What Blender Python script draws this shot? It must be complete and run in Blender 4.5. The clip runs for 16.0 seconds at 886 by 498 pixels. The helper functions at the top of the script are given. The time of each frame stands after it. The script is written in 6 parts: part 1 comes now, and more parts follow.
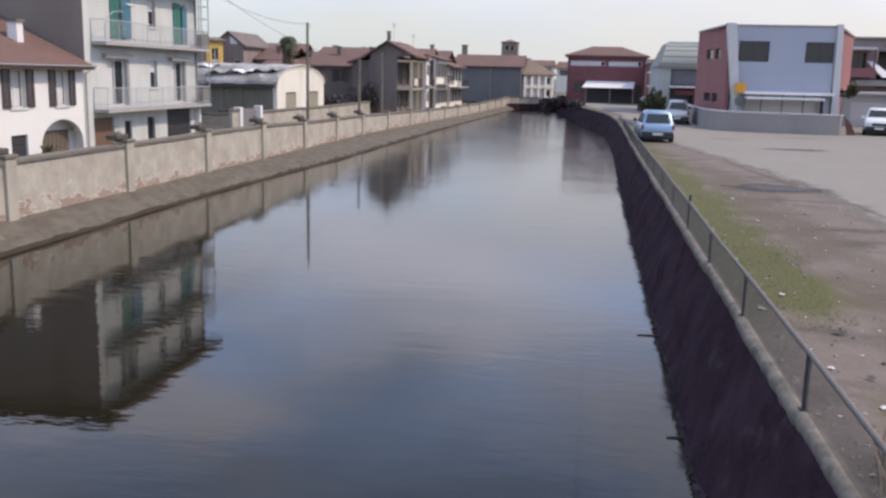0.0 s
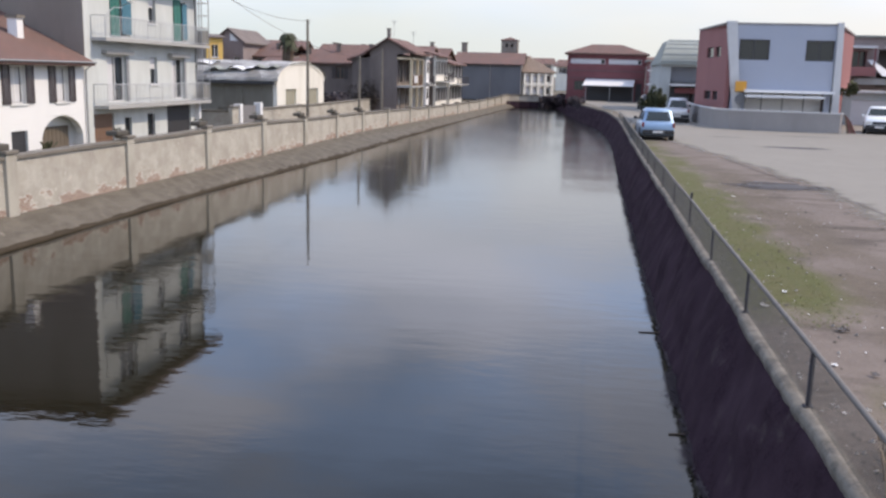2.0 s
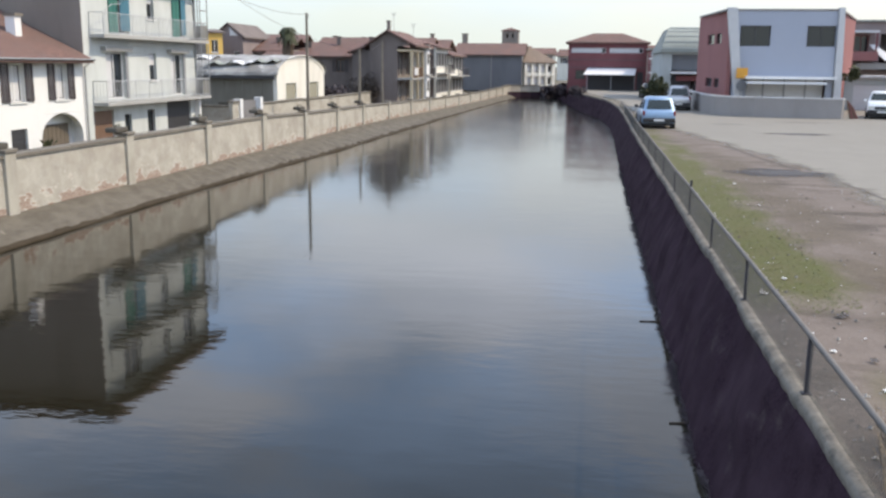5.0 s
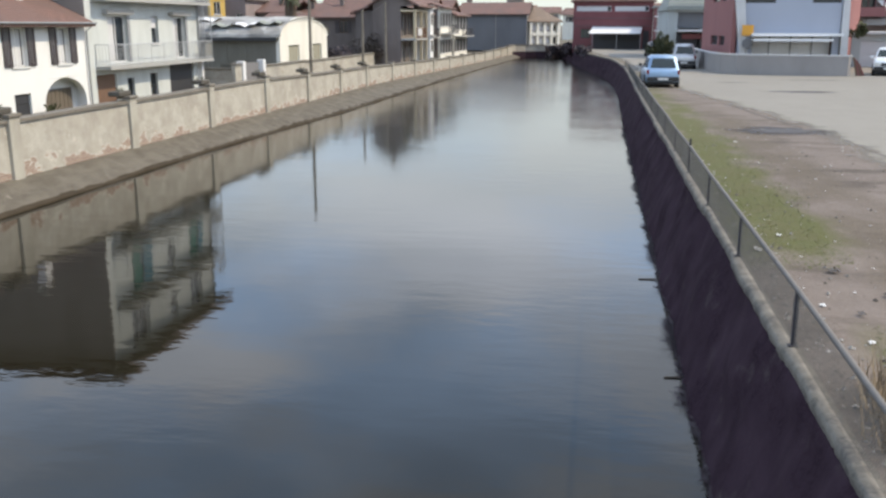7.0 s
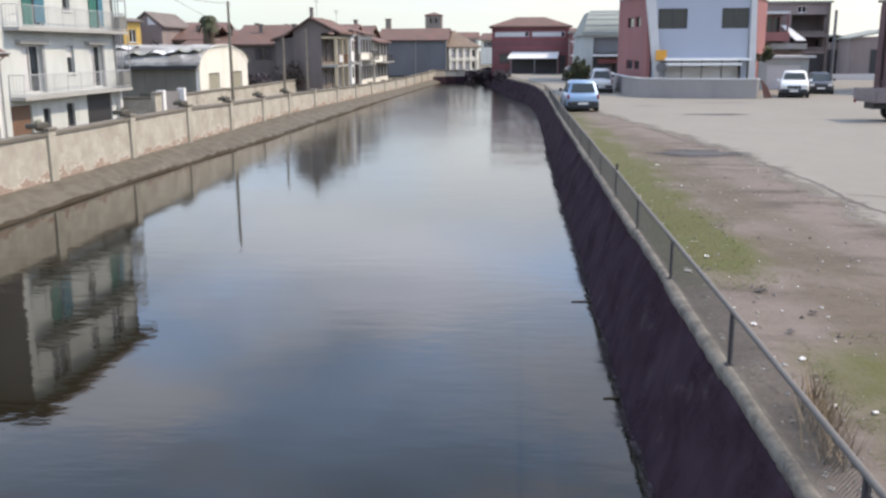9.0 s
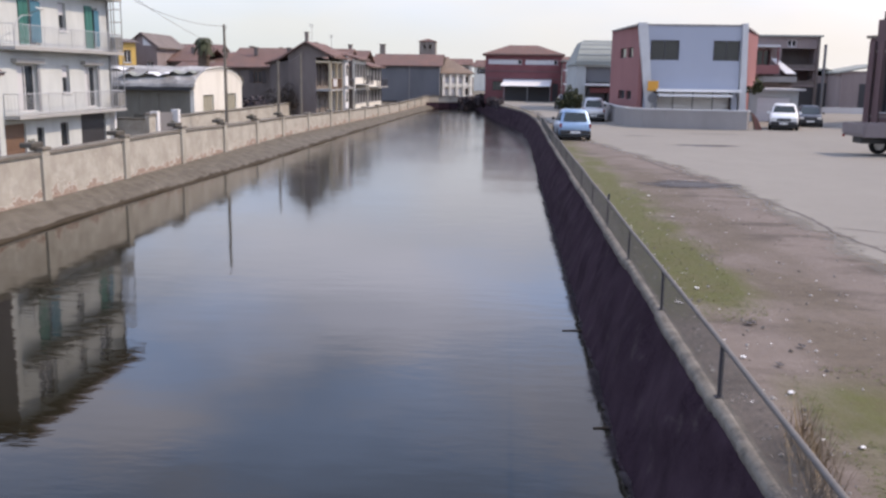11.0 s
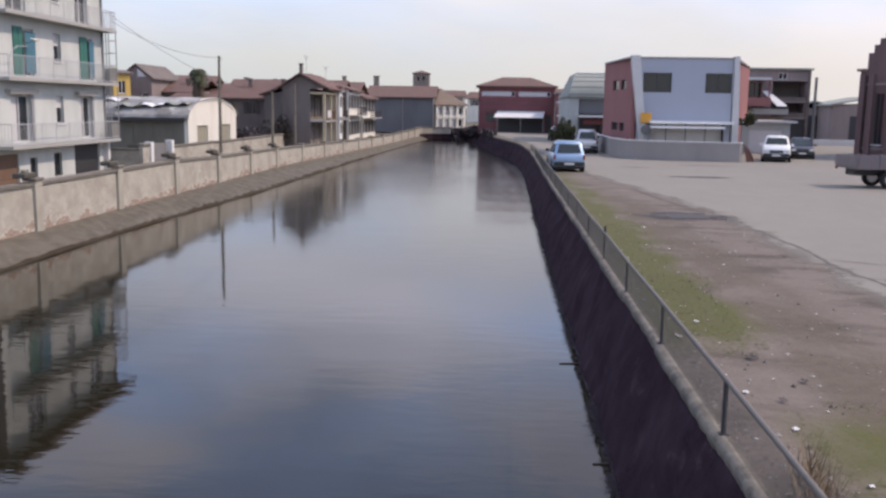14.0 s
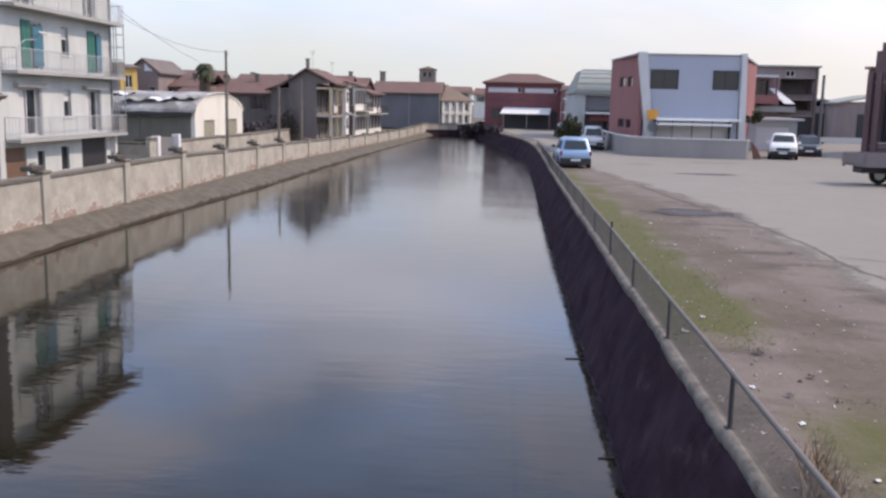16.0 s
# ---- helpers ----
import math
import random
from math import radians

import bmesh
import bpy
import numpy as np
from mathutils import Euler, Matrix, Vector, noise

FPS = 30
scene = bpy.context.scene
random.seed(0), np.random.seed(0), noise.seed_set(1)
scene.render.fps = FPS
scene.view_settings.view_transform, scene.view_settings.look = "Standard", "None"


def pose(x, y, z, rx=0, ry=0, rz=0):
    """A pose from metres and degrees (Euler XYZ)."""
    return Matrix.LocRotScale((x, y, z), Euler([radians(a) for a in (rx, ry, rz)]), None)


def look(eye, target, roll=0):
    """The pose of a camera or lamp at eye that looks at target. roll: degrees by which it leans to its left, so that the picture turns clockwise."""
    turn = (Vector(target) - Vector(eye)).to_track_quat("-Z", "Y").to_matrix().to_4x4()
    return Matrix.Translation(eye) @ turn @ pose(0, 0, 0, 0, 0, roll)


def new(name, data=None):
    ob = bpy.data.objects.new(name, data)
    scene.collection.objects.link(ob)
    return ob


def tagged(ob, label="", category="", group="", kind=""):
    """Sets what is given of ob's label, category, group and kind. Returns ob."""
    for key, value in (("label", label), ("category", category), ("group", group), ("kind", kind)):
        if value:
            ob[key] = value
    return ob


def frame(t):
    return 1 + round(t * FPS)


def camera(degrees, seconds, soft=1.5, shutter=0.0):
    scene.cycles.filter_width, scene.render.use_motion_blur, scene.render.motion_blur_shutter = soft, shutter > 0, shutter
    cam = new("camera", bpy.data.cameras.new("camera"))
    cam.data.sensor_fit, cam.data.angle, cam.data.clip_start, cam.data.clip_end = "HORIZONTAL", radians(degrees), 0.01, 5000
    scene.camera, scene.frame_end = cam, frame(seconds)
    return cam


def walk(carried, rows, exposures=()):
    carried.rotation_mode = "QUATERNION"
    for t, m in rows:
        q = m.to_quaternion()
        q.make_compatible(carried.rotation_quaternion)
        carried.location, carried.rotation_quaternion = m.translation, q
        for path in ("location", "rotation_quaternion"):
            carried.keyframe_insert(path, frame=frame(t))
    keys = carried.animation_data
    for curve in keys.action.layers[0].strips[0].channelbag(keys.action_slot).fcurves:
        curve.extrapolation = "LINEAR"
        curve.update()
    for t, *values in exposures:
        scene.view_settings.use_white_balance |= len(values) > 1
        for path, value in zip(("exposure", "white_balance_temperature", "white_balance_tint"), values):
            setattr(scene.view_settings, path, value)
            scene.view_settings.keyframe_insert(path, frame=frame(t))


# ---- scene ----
cam = camera(52.2, 16.0, soft=2.6)
walk(cam, [
    (0.0, look((0.029, 0.260, 4.921), (-2.979, 19.670, 1.153), 1.38)),
    (0.5, look((0.033, 0.270, 4.907), (-2.976, 19.680, 1.140), 1.53)),
    (1.0, look((-0.043, 0.289, 4.892), (-3.017, 19.704, 1.122), 1.68)),
    (1.5, look((-0.031, 0.280, 4.896), (-3.012, 19.682, 1.067), 1.33)),
    (2.0, look((-0.019, 0.266, 4.895), (-3.004, 19.671, 1.079), 1.54)),
    (2.5, look((-0.033, 0.215, 4.894), (-3.024, 19.620, 1.088), 1.14)),
    (3.0, look((-0.048, 0.292, 4.889), (-3.035, 19.696, 1.071), 1.11)),
    (3.5, look((-0.075, 0.286, 4.874), (-3.075, 19.685, 1.043), 0.80)),
    (4.0, look((-0.045, 0.334, 4.887), (-3.044, 19.730, 1.041), 1.08)),
    (6.5, look((0.206, 0.204, 4.886), (-2.980, 19.405, 0.282), -0.32)),
    (7.0, look((0.221, 0.152, 4.891), (-2.954, 19.303, 0.079), 0.07)),
    (7.5, look((0.244, 0.172, 4.891), (-2.941, 19.357, 0.223), -0.20)),
    (8.0, look((0.218, 0.182, 4.883), (-2.930, 19.409, 0.365), -0.60)),
    (8.5, look((0.069, 0.081, 4.951), (-1.954, 19.491, 0.574), -0.46)),
    (9.0, look((-0.002, -0.003, 5.003), (-1.521, 19.470, 0.699), -0.30)),
    (9.5, look((-0.037, -0.090, 5.040), (-1.432, 19.397, 0.761), -0.12)),
    (10.0, look((-0.044, -0.109, 5.053), (-1.410, 19.432, 1.016), 0.21)),
    (12.5, look((-0.052, 0.023, 5.088), (-1.286, 19.711, 1.790), 1.20)),
    (13.0, look((-0.014, 0.161, 5.033), (-1.259, 19.897, 2.044), 1.02)),
    (13.5, look((-0.086, 0.059, 5.061), (-1.255, 19.783, 1.964), 1.34)),
    (14.0, look((-0.117, 0.040, 5.074), (-1.289, 19.763, 1.972), 0.94)),
    (14.5, look((-0.112, 0.127, 5.053), (-1.295, 19.840, 1.892), 1.08)),
    (15.0, look((-0.146, 0.074, 5.063), (-1.313, 19.780, 1.849), 1.15)),
    (15.5, look((-0.164, 0.038, 5.066), (-1.337, 19.739, 1.824), 1.02)),
    (16.0, look((-0.144, 0.007, 5.040), (-1.427, 19.710, 1.855), 1.24)),
], [(0.0, -0.13, 7450, 21), (1.0, 0.00, 7450, 20), (3.0, 0.04, 7450, 16), (4.0, 0.13, 7500, 14), (7.0, 0.20, 7700, 10), (9.0, 0.25, 7650, 14), (10.0, 0.13, 7500, 18), (12.5, -0.20, 7500, 25), (13.0, -0.30, 7500, 24), (13.5, -0.22, 7550, 23), (14.0, -0.20, 7550, 23), (15.0, -0.09, 7500, 22), (16.0, -0.05, 7450, 22)])

# ---- world and sun ----
SUN_EL, SUN_AZ = radians(48), radians(81)      # azimuth from +y towards +x
world = bpy.data.worlds.new("sky")
scene.world = world
world.use_nodes = True
wt = world.node_tree
wn, wl = wt.nodes, wt.links
wn.clear()
sky = wn.new("ShaderNodeTexSky")
sky.sky_type = "NISHITA"
sky.sun_disc = False
sky.sun_elevation, sky.sun_rotation = SUN_EL, SUN_AZ
sky.air_density, sky.dust_density = 1.0, 1.0
wc = wn.new("ShaderNodeTexCoord")
wm = wn.new("ShaderNodeMapping")
wm.inputs["Scale"].default_value = (1.0, 1.0, 3.2)
cloud = wn.new("ShaderNodeTexNoise")
cloud.inputs["Scale"].default_value = 2.3
cloud.inputs["Detail"].default_value = 7
cloud.inputs["Roughness"].default_value = 0.5
cloud.inputs["Distortion"].default_value = 0.4
ramp = wn.new("ShaderNodeValToRGB")
ramp.color_ramp.elements[0].position, ramp.color_ramp.elements[1].position = 0.36, 0.66
ramp.color_ramp.elements[0].color = (0.42, 0.42, 0.42, 1)
ramp.color_ramp.elements[1].color = (0.9, 0.9, 0.9, 1)
mixc = wn.new("ShaderNodeMix")
mixc.data_type = "RGBA"
tone = wn.new("ShaderNodeTexNoise")               # blue gaps between thin lilac-white cloud
tone.inputs["Scale"].default_value = 3.4
tone.inputs["Detail"].default_value = 4
patch = wn.new("ShaderNodeMapRange")
patch.inputs["From Min"].default_value, patch.inputs["From Max"].default_value = 0.40, 0.60
cloudc = wn.new("ShaderNodeMix")
cloudc.data_type = "RGBA"
cloudc.inputs["A"].default_value = (5.6, 9.3, 16.2, 1)
cloudc.inputs["B"].default_value = (9.0, 10.6, 13.8, 1)
sep = wn.new("ShaderNodeSeparateXYZ")
haze = wn.new("ShaderNodeMapRange")
for sock, v in (("From Min", 0.03), ("From Max", 0.26), ("To Min", 0.92), ("To Max", 0.0)):
    haze.inputs[sock].default_value = v
mixh = wn.new("ShaderNodeMix")
mixh.data_type = "RGBA"
toward = wn.new("ShaderNodeVectorMath")           # the haze is whiter towards the sun
toward.operation = "DOT_PRODUCT"
toward.inputs[1].default_value = (math.sin(SUN_AZ) * math.cos(SUN_EL), math.cos(SUN_AZ) * math.cos(SUN_EL), math.sin(SUN_EL))
glow = wn.new("ShaderNodeMapRange")
for sock, v in (("From Min", -0.2), ("From Max", 0.5), ("To Min", 0.0), ("To Max", 1.0)):
    glow.inputs[sock].default_value = v
hazec = wn.new("ShaderNodeMix")
hazec.data_type = "RGBA"
hazec.inputs["A"].default_value = (3.95, 5.05, 5.35, 1)
hazec.inputs["B"].default_value = (5.85, 6.2, 6.2, 1)
bg = wn.new("ShaderNodeBackground")
bg.inputs["Strength"].default_value = 0.15
wo = wn.new("ShaderNodeOutputWorld")
wl.new(wc.outputs["Generated"], wm.inputs["Vector"])
wl.new(wm.outputs["Vector"], cloud.inputs["Vector"])
wl.new(wm.outputs["Vector"], tone.inputs["Vector"])
wl.new(tone.outputs["Fac"], patch.inputs["Value"])
wl.new(patch.outputs["Result"], cloudc.inputs["Factor"])
wl.new(cloudc.outputs["Result"], mixc.inputs["B"])
wl.new(cloud.outputs["Fac"], ramp.inputs["Fac"])
thin = wn.new("ShaderNodeMapRange")               # the cloud veil thins out overhead
for sock, v in (("From Min", 0.2), ("From Max", 0.5), ("To Min", 1.0), ("To Max", 0.82)):
    thin.inputs[sock].default_value = v
veil = wn.new("ShaderNodeMath")
veil.operation = "MULTIPLY"
wl.new(sep.outputs["Z"], thin.inputs["Value"])
wl.new(ramp.outputs["Color"], veil.inputs[0])
wl.new(thin.outputs["Result"], veil.inputs[1])
wl.new(veil.outputs["Value"], mixc.inputs["Factor"])
wl.new(sky.outputs["Color"], mixc.inputs["A"])
wl.new(wc.outputs["Generated"], sep.inputs["Vector"])
wl.new(sep.outputs["Z"], haze.inputs["Value"])
wl.new(haze.outputs["Result"], mixh.inputs["Factor"])
wl.new(mixc.outputs["Result"], mixh.inputs["A"])
wl.new(wc.outputs["Generated"], toward.inputs[0])
wl.new(toward.outputs["Value"], glow.inputs["Value"])
wl.new(glow.outputs["Result"], hazec.inputs["Factor"])
wl.new(hazec.outputs["Result"], mixh.inputs["B"])
wl.new(mixh.outputs["Result"], bg.inputs["Color"])
wl.new(bg.outputs["Background"], wo.inputs["Surface"])

sun_data = bpy.data.lights.new("sun", "SUN")
sun_data.energy, sun_data.angle, sun_data.color = 3.05, radians(0.6), (1.0, 0.93, 0.79)
sun = new("sun", sun_data)
sun_way = Vector((math.sin(SUN_AZ) * math.cos(SUN_EL), math.cos(SUN_AZ) * math.cos(SUN_EL), math.sin(SUN_EL)))
sun.matrix_world = look(sun_way * 60, (0, 0, 0))
scene.view_settings.exposure = 0.0


# ---- materials ----
def nodes_of(name, rough=0.8, metal=0.0):
    m = bpy.data.materials.new(name)
    m.use_nodes = True
    n, l = m.node_tree.nodes, m.node_tree.links
    b = n["Principled BSDF"]
    b.inputs["Roughness"].default_value = rough
    b.inputs["Metallic"].default_value = metal
    return m, n, l, b


def mixed(n, l, fac, a, b):
    k = n.new("ShaderNodeMix")
    k.data_type = "RGBA"
    for sock, v in (("A", a), ("B", b)):
        if isinstance(v, tuple):
            k.inputs[sock].default_value = (*v, 1)
        else:
            l.new(v, k.inputs[sock])
    if isinstance(fac, float):
        k.inputs["Factor"].default_value = fac
    else:
        l.new(fac, k.inputs["Factor"])
    return k.outputs["Result"]


def noise_fac(n, l, scale, lo, hi, detail=6, stretch=(1, 1, 1), rough=0.6):
    co = n.new("ShaderNodeTexCoord")
    mp = n.new("ShaderNodeMapping")
    mp.inputs["Scale"].default_value = stretch
    t = n.new("ShaderNodeTexNoise")
    t.inputs["Scale"].default_value, t.inputs["Detail"].default_value, t.inputs["Roughness"].default_value = scale, detail, rough
    r = n.new("ShaderNodeMapRange")
    r.inputs["From Min"].default_value, r.inputs["From Max"].default_value = lo, hi
    l.new(co.outputs["Object"], mp.inputs["Vector"])
    l.new(mp.outputs["Vector"], t.inputs["Vector"])
    l.new(t.outputs["Fac"], r.inputs["Value"])
    return r.outputs["Result"], t.outputs["Fac"]


def bumped(n, l, b, height, strength, distance=0.02):
    k = n.new("ShaderNodeBump")
    k.inputs["Strength"].default_value, k.inputs["Distance"].default_value = strength, distance
    l.new(height, k.inputs["Height"])
    l.new(k.outputs["Normal"], b.inputs["Normal"])


def plain(name, col, rough=0.6, metal=0.0, vary=0.18, scale=3.0, bump=0.15):
    """A painted or bare surface with blotches and grain."""
    m, n, l, b = nodes_of(name, rough, metal)
    f1, _ = noise_fac(n, l, scale, 0.35, 0.7)
    f2, g = noise_fac(n, l, scale * 14, 0.3, 0.7)
    dark = tuple(c * (1 - vary) for c in col)
    c1 = mixed(n, l, f1, col, dark)
    c2 = mixed(n, l, f2, c1, tuple(c * (1 - vary * 0.6) for c in col))
    l.new(c2, b.inputs["Base Color"])
    if bump:
        bumped(n, l, b, g, bump, 0.01)
    return m


def stained(name, col, stain, scale=0.9, lo=0.45, hi=0.65, stretch=(1, 1, 0.35), rough=0.9, second=None, slo=0.58, shi=0.66, gloss=0.4):
    """Weathered render: broad stains that run down, grain, and patches of a second colour where it has flaked."""
    m, n, l, b = nodes_of(name, rough)
    b.inputs["Specular IOR Level"].default_value = gloss
    f1, _ = noise_fac(n, l, scale, lo, hi, 8, stretch)
    f2, g = noise_fac(n, l, 22, 0.3, 0.75)
    c = mixed(n, l, f1, col, stain)
    if second:
        f3, _ = noise_fac(n, l, 1.6, slo, shi, 9, (1, 1, 1.4), 0.7)
        c = mixed(n, l, f3, c, second)
    c = mixed(n, l, f2, c, tuple(v * 0.82 for v in col))
    l.new(c, b.inputs["Base Color"])
    bumped(n, l, b, g, 0.35, 0.02)
    return m


def tiled(name, col, col2, along="X", rows=5.0):
    """Old clay roof tiles: rows of rolls with soot and lichen."""
    m, n, l, b = nodes_of(name, 0.9)
    co = n.new("ShaderNodeTexCoord")
    w = n.new("ShaderNodeTexWave")
    w.bands_direction = along
    w.inputs["Scale"].default_value = rows * 0.314
    w.inputs["Distortion"].default_value = 0.6
    w.inputs["Detail"].default_value = 2
    l.new(co.outputs["Object"], w.inputs["Vector"])
    f1, _ = noise_fac(n, l, 0.55, 0.38, 0.62)
    f2, _ = noise_fac(n, l, 5, 0.38, 0.68)
    c = mixed(n, l, f1, col, col2)
    c = mixed(n, l, f2, c, tuple(v * 0.6 for v in col))
    k = mixed(n, l, w.outputs["Fac"], tuple(v * 0.5 for v in col2), c)
    l.new(k, b.inputs["Base Color"])
    bumped(n, l, b, w.outputs["Fac"], 0.8, 0.06)
    return m


def parapet_material():
    """Old pale render with grey blotches; it has come off in patches, mostly along the foot, and shows brick with a pale rim."""
    m, n, l, b = nodes_of("flaking_parapet_render", 0.95)
    f1, _ = noise_fac(n, l, 0.8, 0.42, 0.58, 9, (1, 1, 1.2), 0.68)
    f2, _ = noise_fac(n, l, 3.0, 0.40, 0.72, 8)
    f3, g = noise_fac(n, l, 24, 0.3, 0.75)
    c = mixed(n, l, f1, (0.52, 0.505, 0.445), (0.30, 0.275, 0.232))
    c = mixed(n, l, f2, c, (0.40, 0.37, 0.31))
    c = mixed(n, l, f3, c, (0.37, 0.34, 0.295))
    co = n.new("ShaderNodeTexCoord")
    sp = n.new("ShaderNodeSeparateXYZ")
    l.new(co.outputs["Object"], sp.inputs["Vector"])
    low = n.new("ShaderNodeMapRange")
    for sock, v in (("From Min", 0.55), ("From Max", 1.2), ("To Min", 0.22), ("To Max", -0.01)):
        low.inputs[sock].default_value = v
    l.new(sp.outputs["Z"], low.inputs["Value"])
    _, raw = noise_fac(n, l, 1.5, 0, 1, 9, (1, 0.8, 1.6), 0.66)
    add = n.new("ShaderNodeMath")
    add.operation = "ADD"
    l.new(raw, add.inputs[0])
    l.new(low.outputs["Result"], add.inputs[1])

    def step(a, b2):
        k = n.new("ShaderNodeMapRange")
        k.inputs["From Min"].default_value, k.inputs["From Max"].default_value = a, b2
        l.new(add.outputs[0], k.inputs["Value"])
        return k.outputs["Result"]
    bt = n.new("ShaderNodeTexBrick")
    mp = n.new("ShaderNodeCombineXYZ")
    l.new(sp.outputs["Y"], mp.inputs["X"])
    l.new(sp.outputs["Z"], mp.inputs["Y"])
    for sock, v in (("Color1", (0.25, 0.155, 0.12, 1)), ("Color2", (0.32, 0.215, 0.17, 1)), ("Mortar", (0.36, 0.33, 0.28, 1))):
        bt.inputs[sock].default_value = v
    for sock, v in (("Scale", 1.0), ("Brick Width", 0.26), ("Row Height", 0.075), ("Mortar Size", 0.012)):
        bt.inputs[sock].default_value = v
    l.new(mp.outputs["Vector"], bt.inputs["Vector"])
    c = mixed(n, l, step(0.62, 0.64), c, (0.52, 0.49, 0.43))
    c = mixed(n, l, step(0.655, 0.67), c, bt.outputs["Color"])
    l.new(c, b.inputs["Base Color"])
    bumped(n, l, b, g, 0.4, 0.02)
    return m


def glass_dark(name, col=(0.02, 0.025, 0.03)):
    m, n, l, b = nodes_of(name, 0.06)
    b.inputs["Base Color"].default_value = (*col, 1)
    b.inputs["Specular IOR Level"].default_value = 0.6
    f, g = noise_fac(n, l, 0.9, 0.3, 0.7, 2)
    bumped(n, l, b, g, 0.05, 0.02)
    return m


def car_paint(name, col, metal=0.35):
    m, n, l, b = nodes_of(name, 0.32, metal)
    f, g = noise_fac(n, l, 6, 0.45, 0.8)
    l.new(mixed(n, l, f, col, tuple(c * 0.8 + 0.02 for c in col)), b.inputs["Base Color"])
    b.inputs["Coat Weight"].default_value = 0.5
    return m


def water_material():
    m, n, l, b = nodes_of("canal_water", 0.02)
    b.inputs["IOR"].default_value = 1.36
    f, _ = noise_fac(n, l, 0.08, 0.3, 0.7, 3)
    l.new(mixed(n, l, f, (0.0105, 0.0095, 0.0055), (0.0135, 0.0115, 0.0065)), b.inputs["Base Color"])
    _, g1 = noise_fac(n, l, 2.4, 0, 1, 3, (0.40, 1.0, 1))
    _, g2 = noise_fac(n, l, 0.35, 0, 1, 2, (0.6, 1.0, 1))
    calm, _ = noise_fac(n, l, 0.06, 0.35, 0.68, 2)
    mul = n.new("ShaderNodeMath")
    mul.operation = "MULTIPLY"
    l.new(g1, mul.inputs[0])
    l.new(calm, mul.inputs[1])
    add = n.new("ShaderNodeMath")
    add.operation = "MULTIPLY_ADD"
    l.new(g2, add.inputs[0])
    add.inputs[1].default_value = 0.8
    l.new(mul.outputs[0], add.inputs[2])
    # a breeze roughens the far reach
    co = n.new("ShaderNodeTexCoord")
    sp = n.new("ShaderNodeSeparateXYZ")
    l.new(co.outputs["Object"], sp.inputs["Vector"])
    k = n.new("ShaderNodeMapRange")
    for sock, v in (("From Min", 26.0), ("From Max", 100.0), ("To Min", 1.0), ("To Max", 4.4)):
        k.inputs[sock].default_value = v
    l.new(sp.outputs["Y"], k.inputs["Value"])
    q = n.new("ShaderNodeMath")
    q.operation = "MULTIPLY"
    l.new(add.outputs[0], q.inputs[0])
    l.new(k.outputs["Result"], q.inputs[1])
    r = n.new("ShaderNodeMapRange")
    for sock, v in (("From Min", 16.0), ("From Max", 62.0), ("To Min", 0.03), ("To Max", 0.14)):
        r.inputs[sock].default_value = v
    l.new(sp.outputs["Y"], r.inputs["Value"])
    l.new(r.outputs["Result"], b.inputs["Roughness"])
    bumped(n, l, b, q.outputs[0], 0.30, 0.03)
    return m


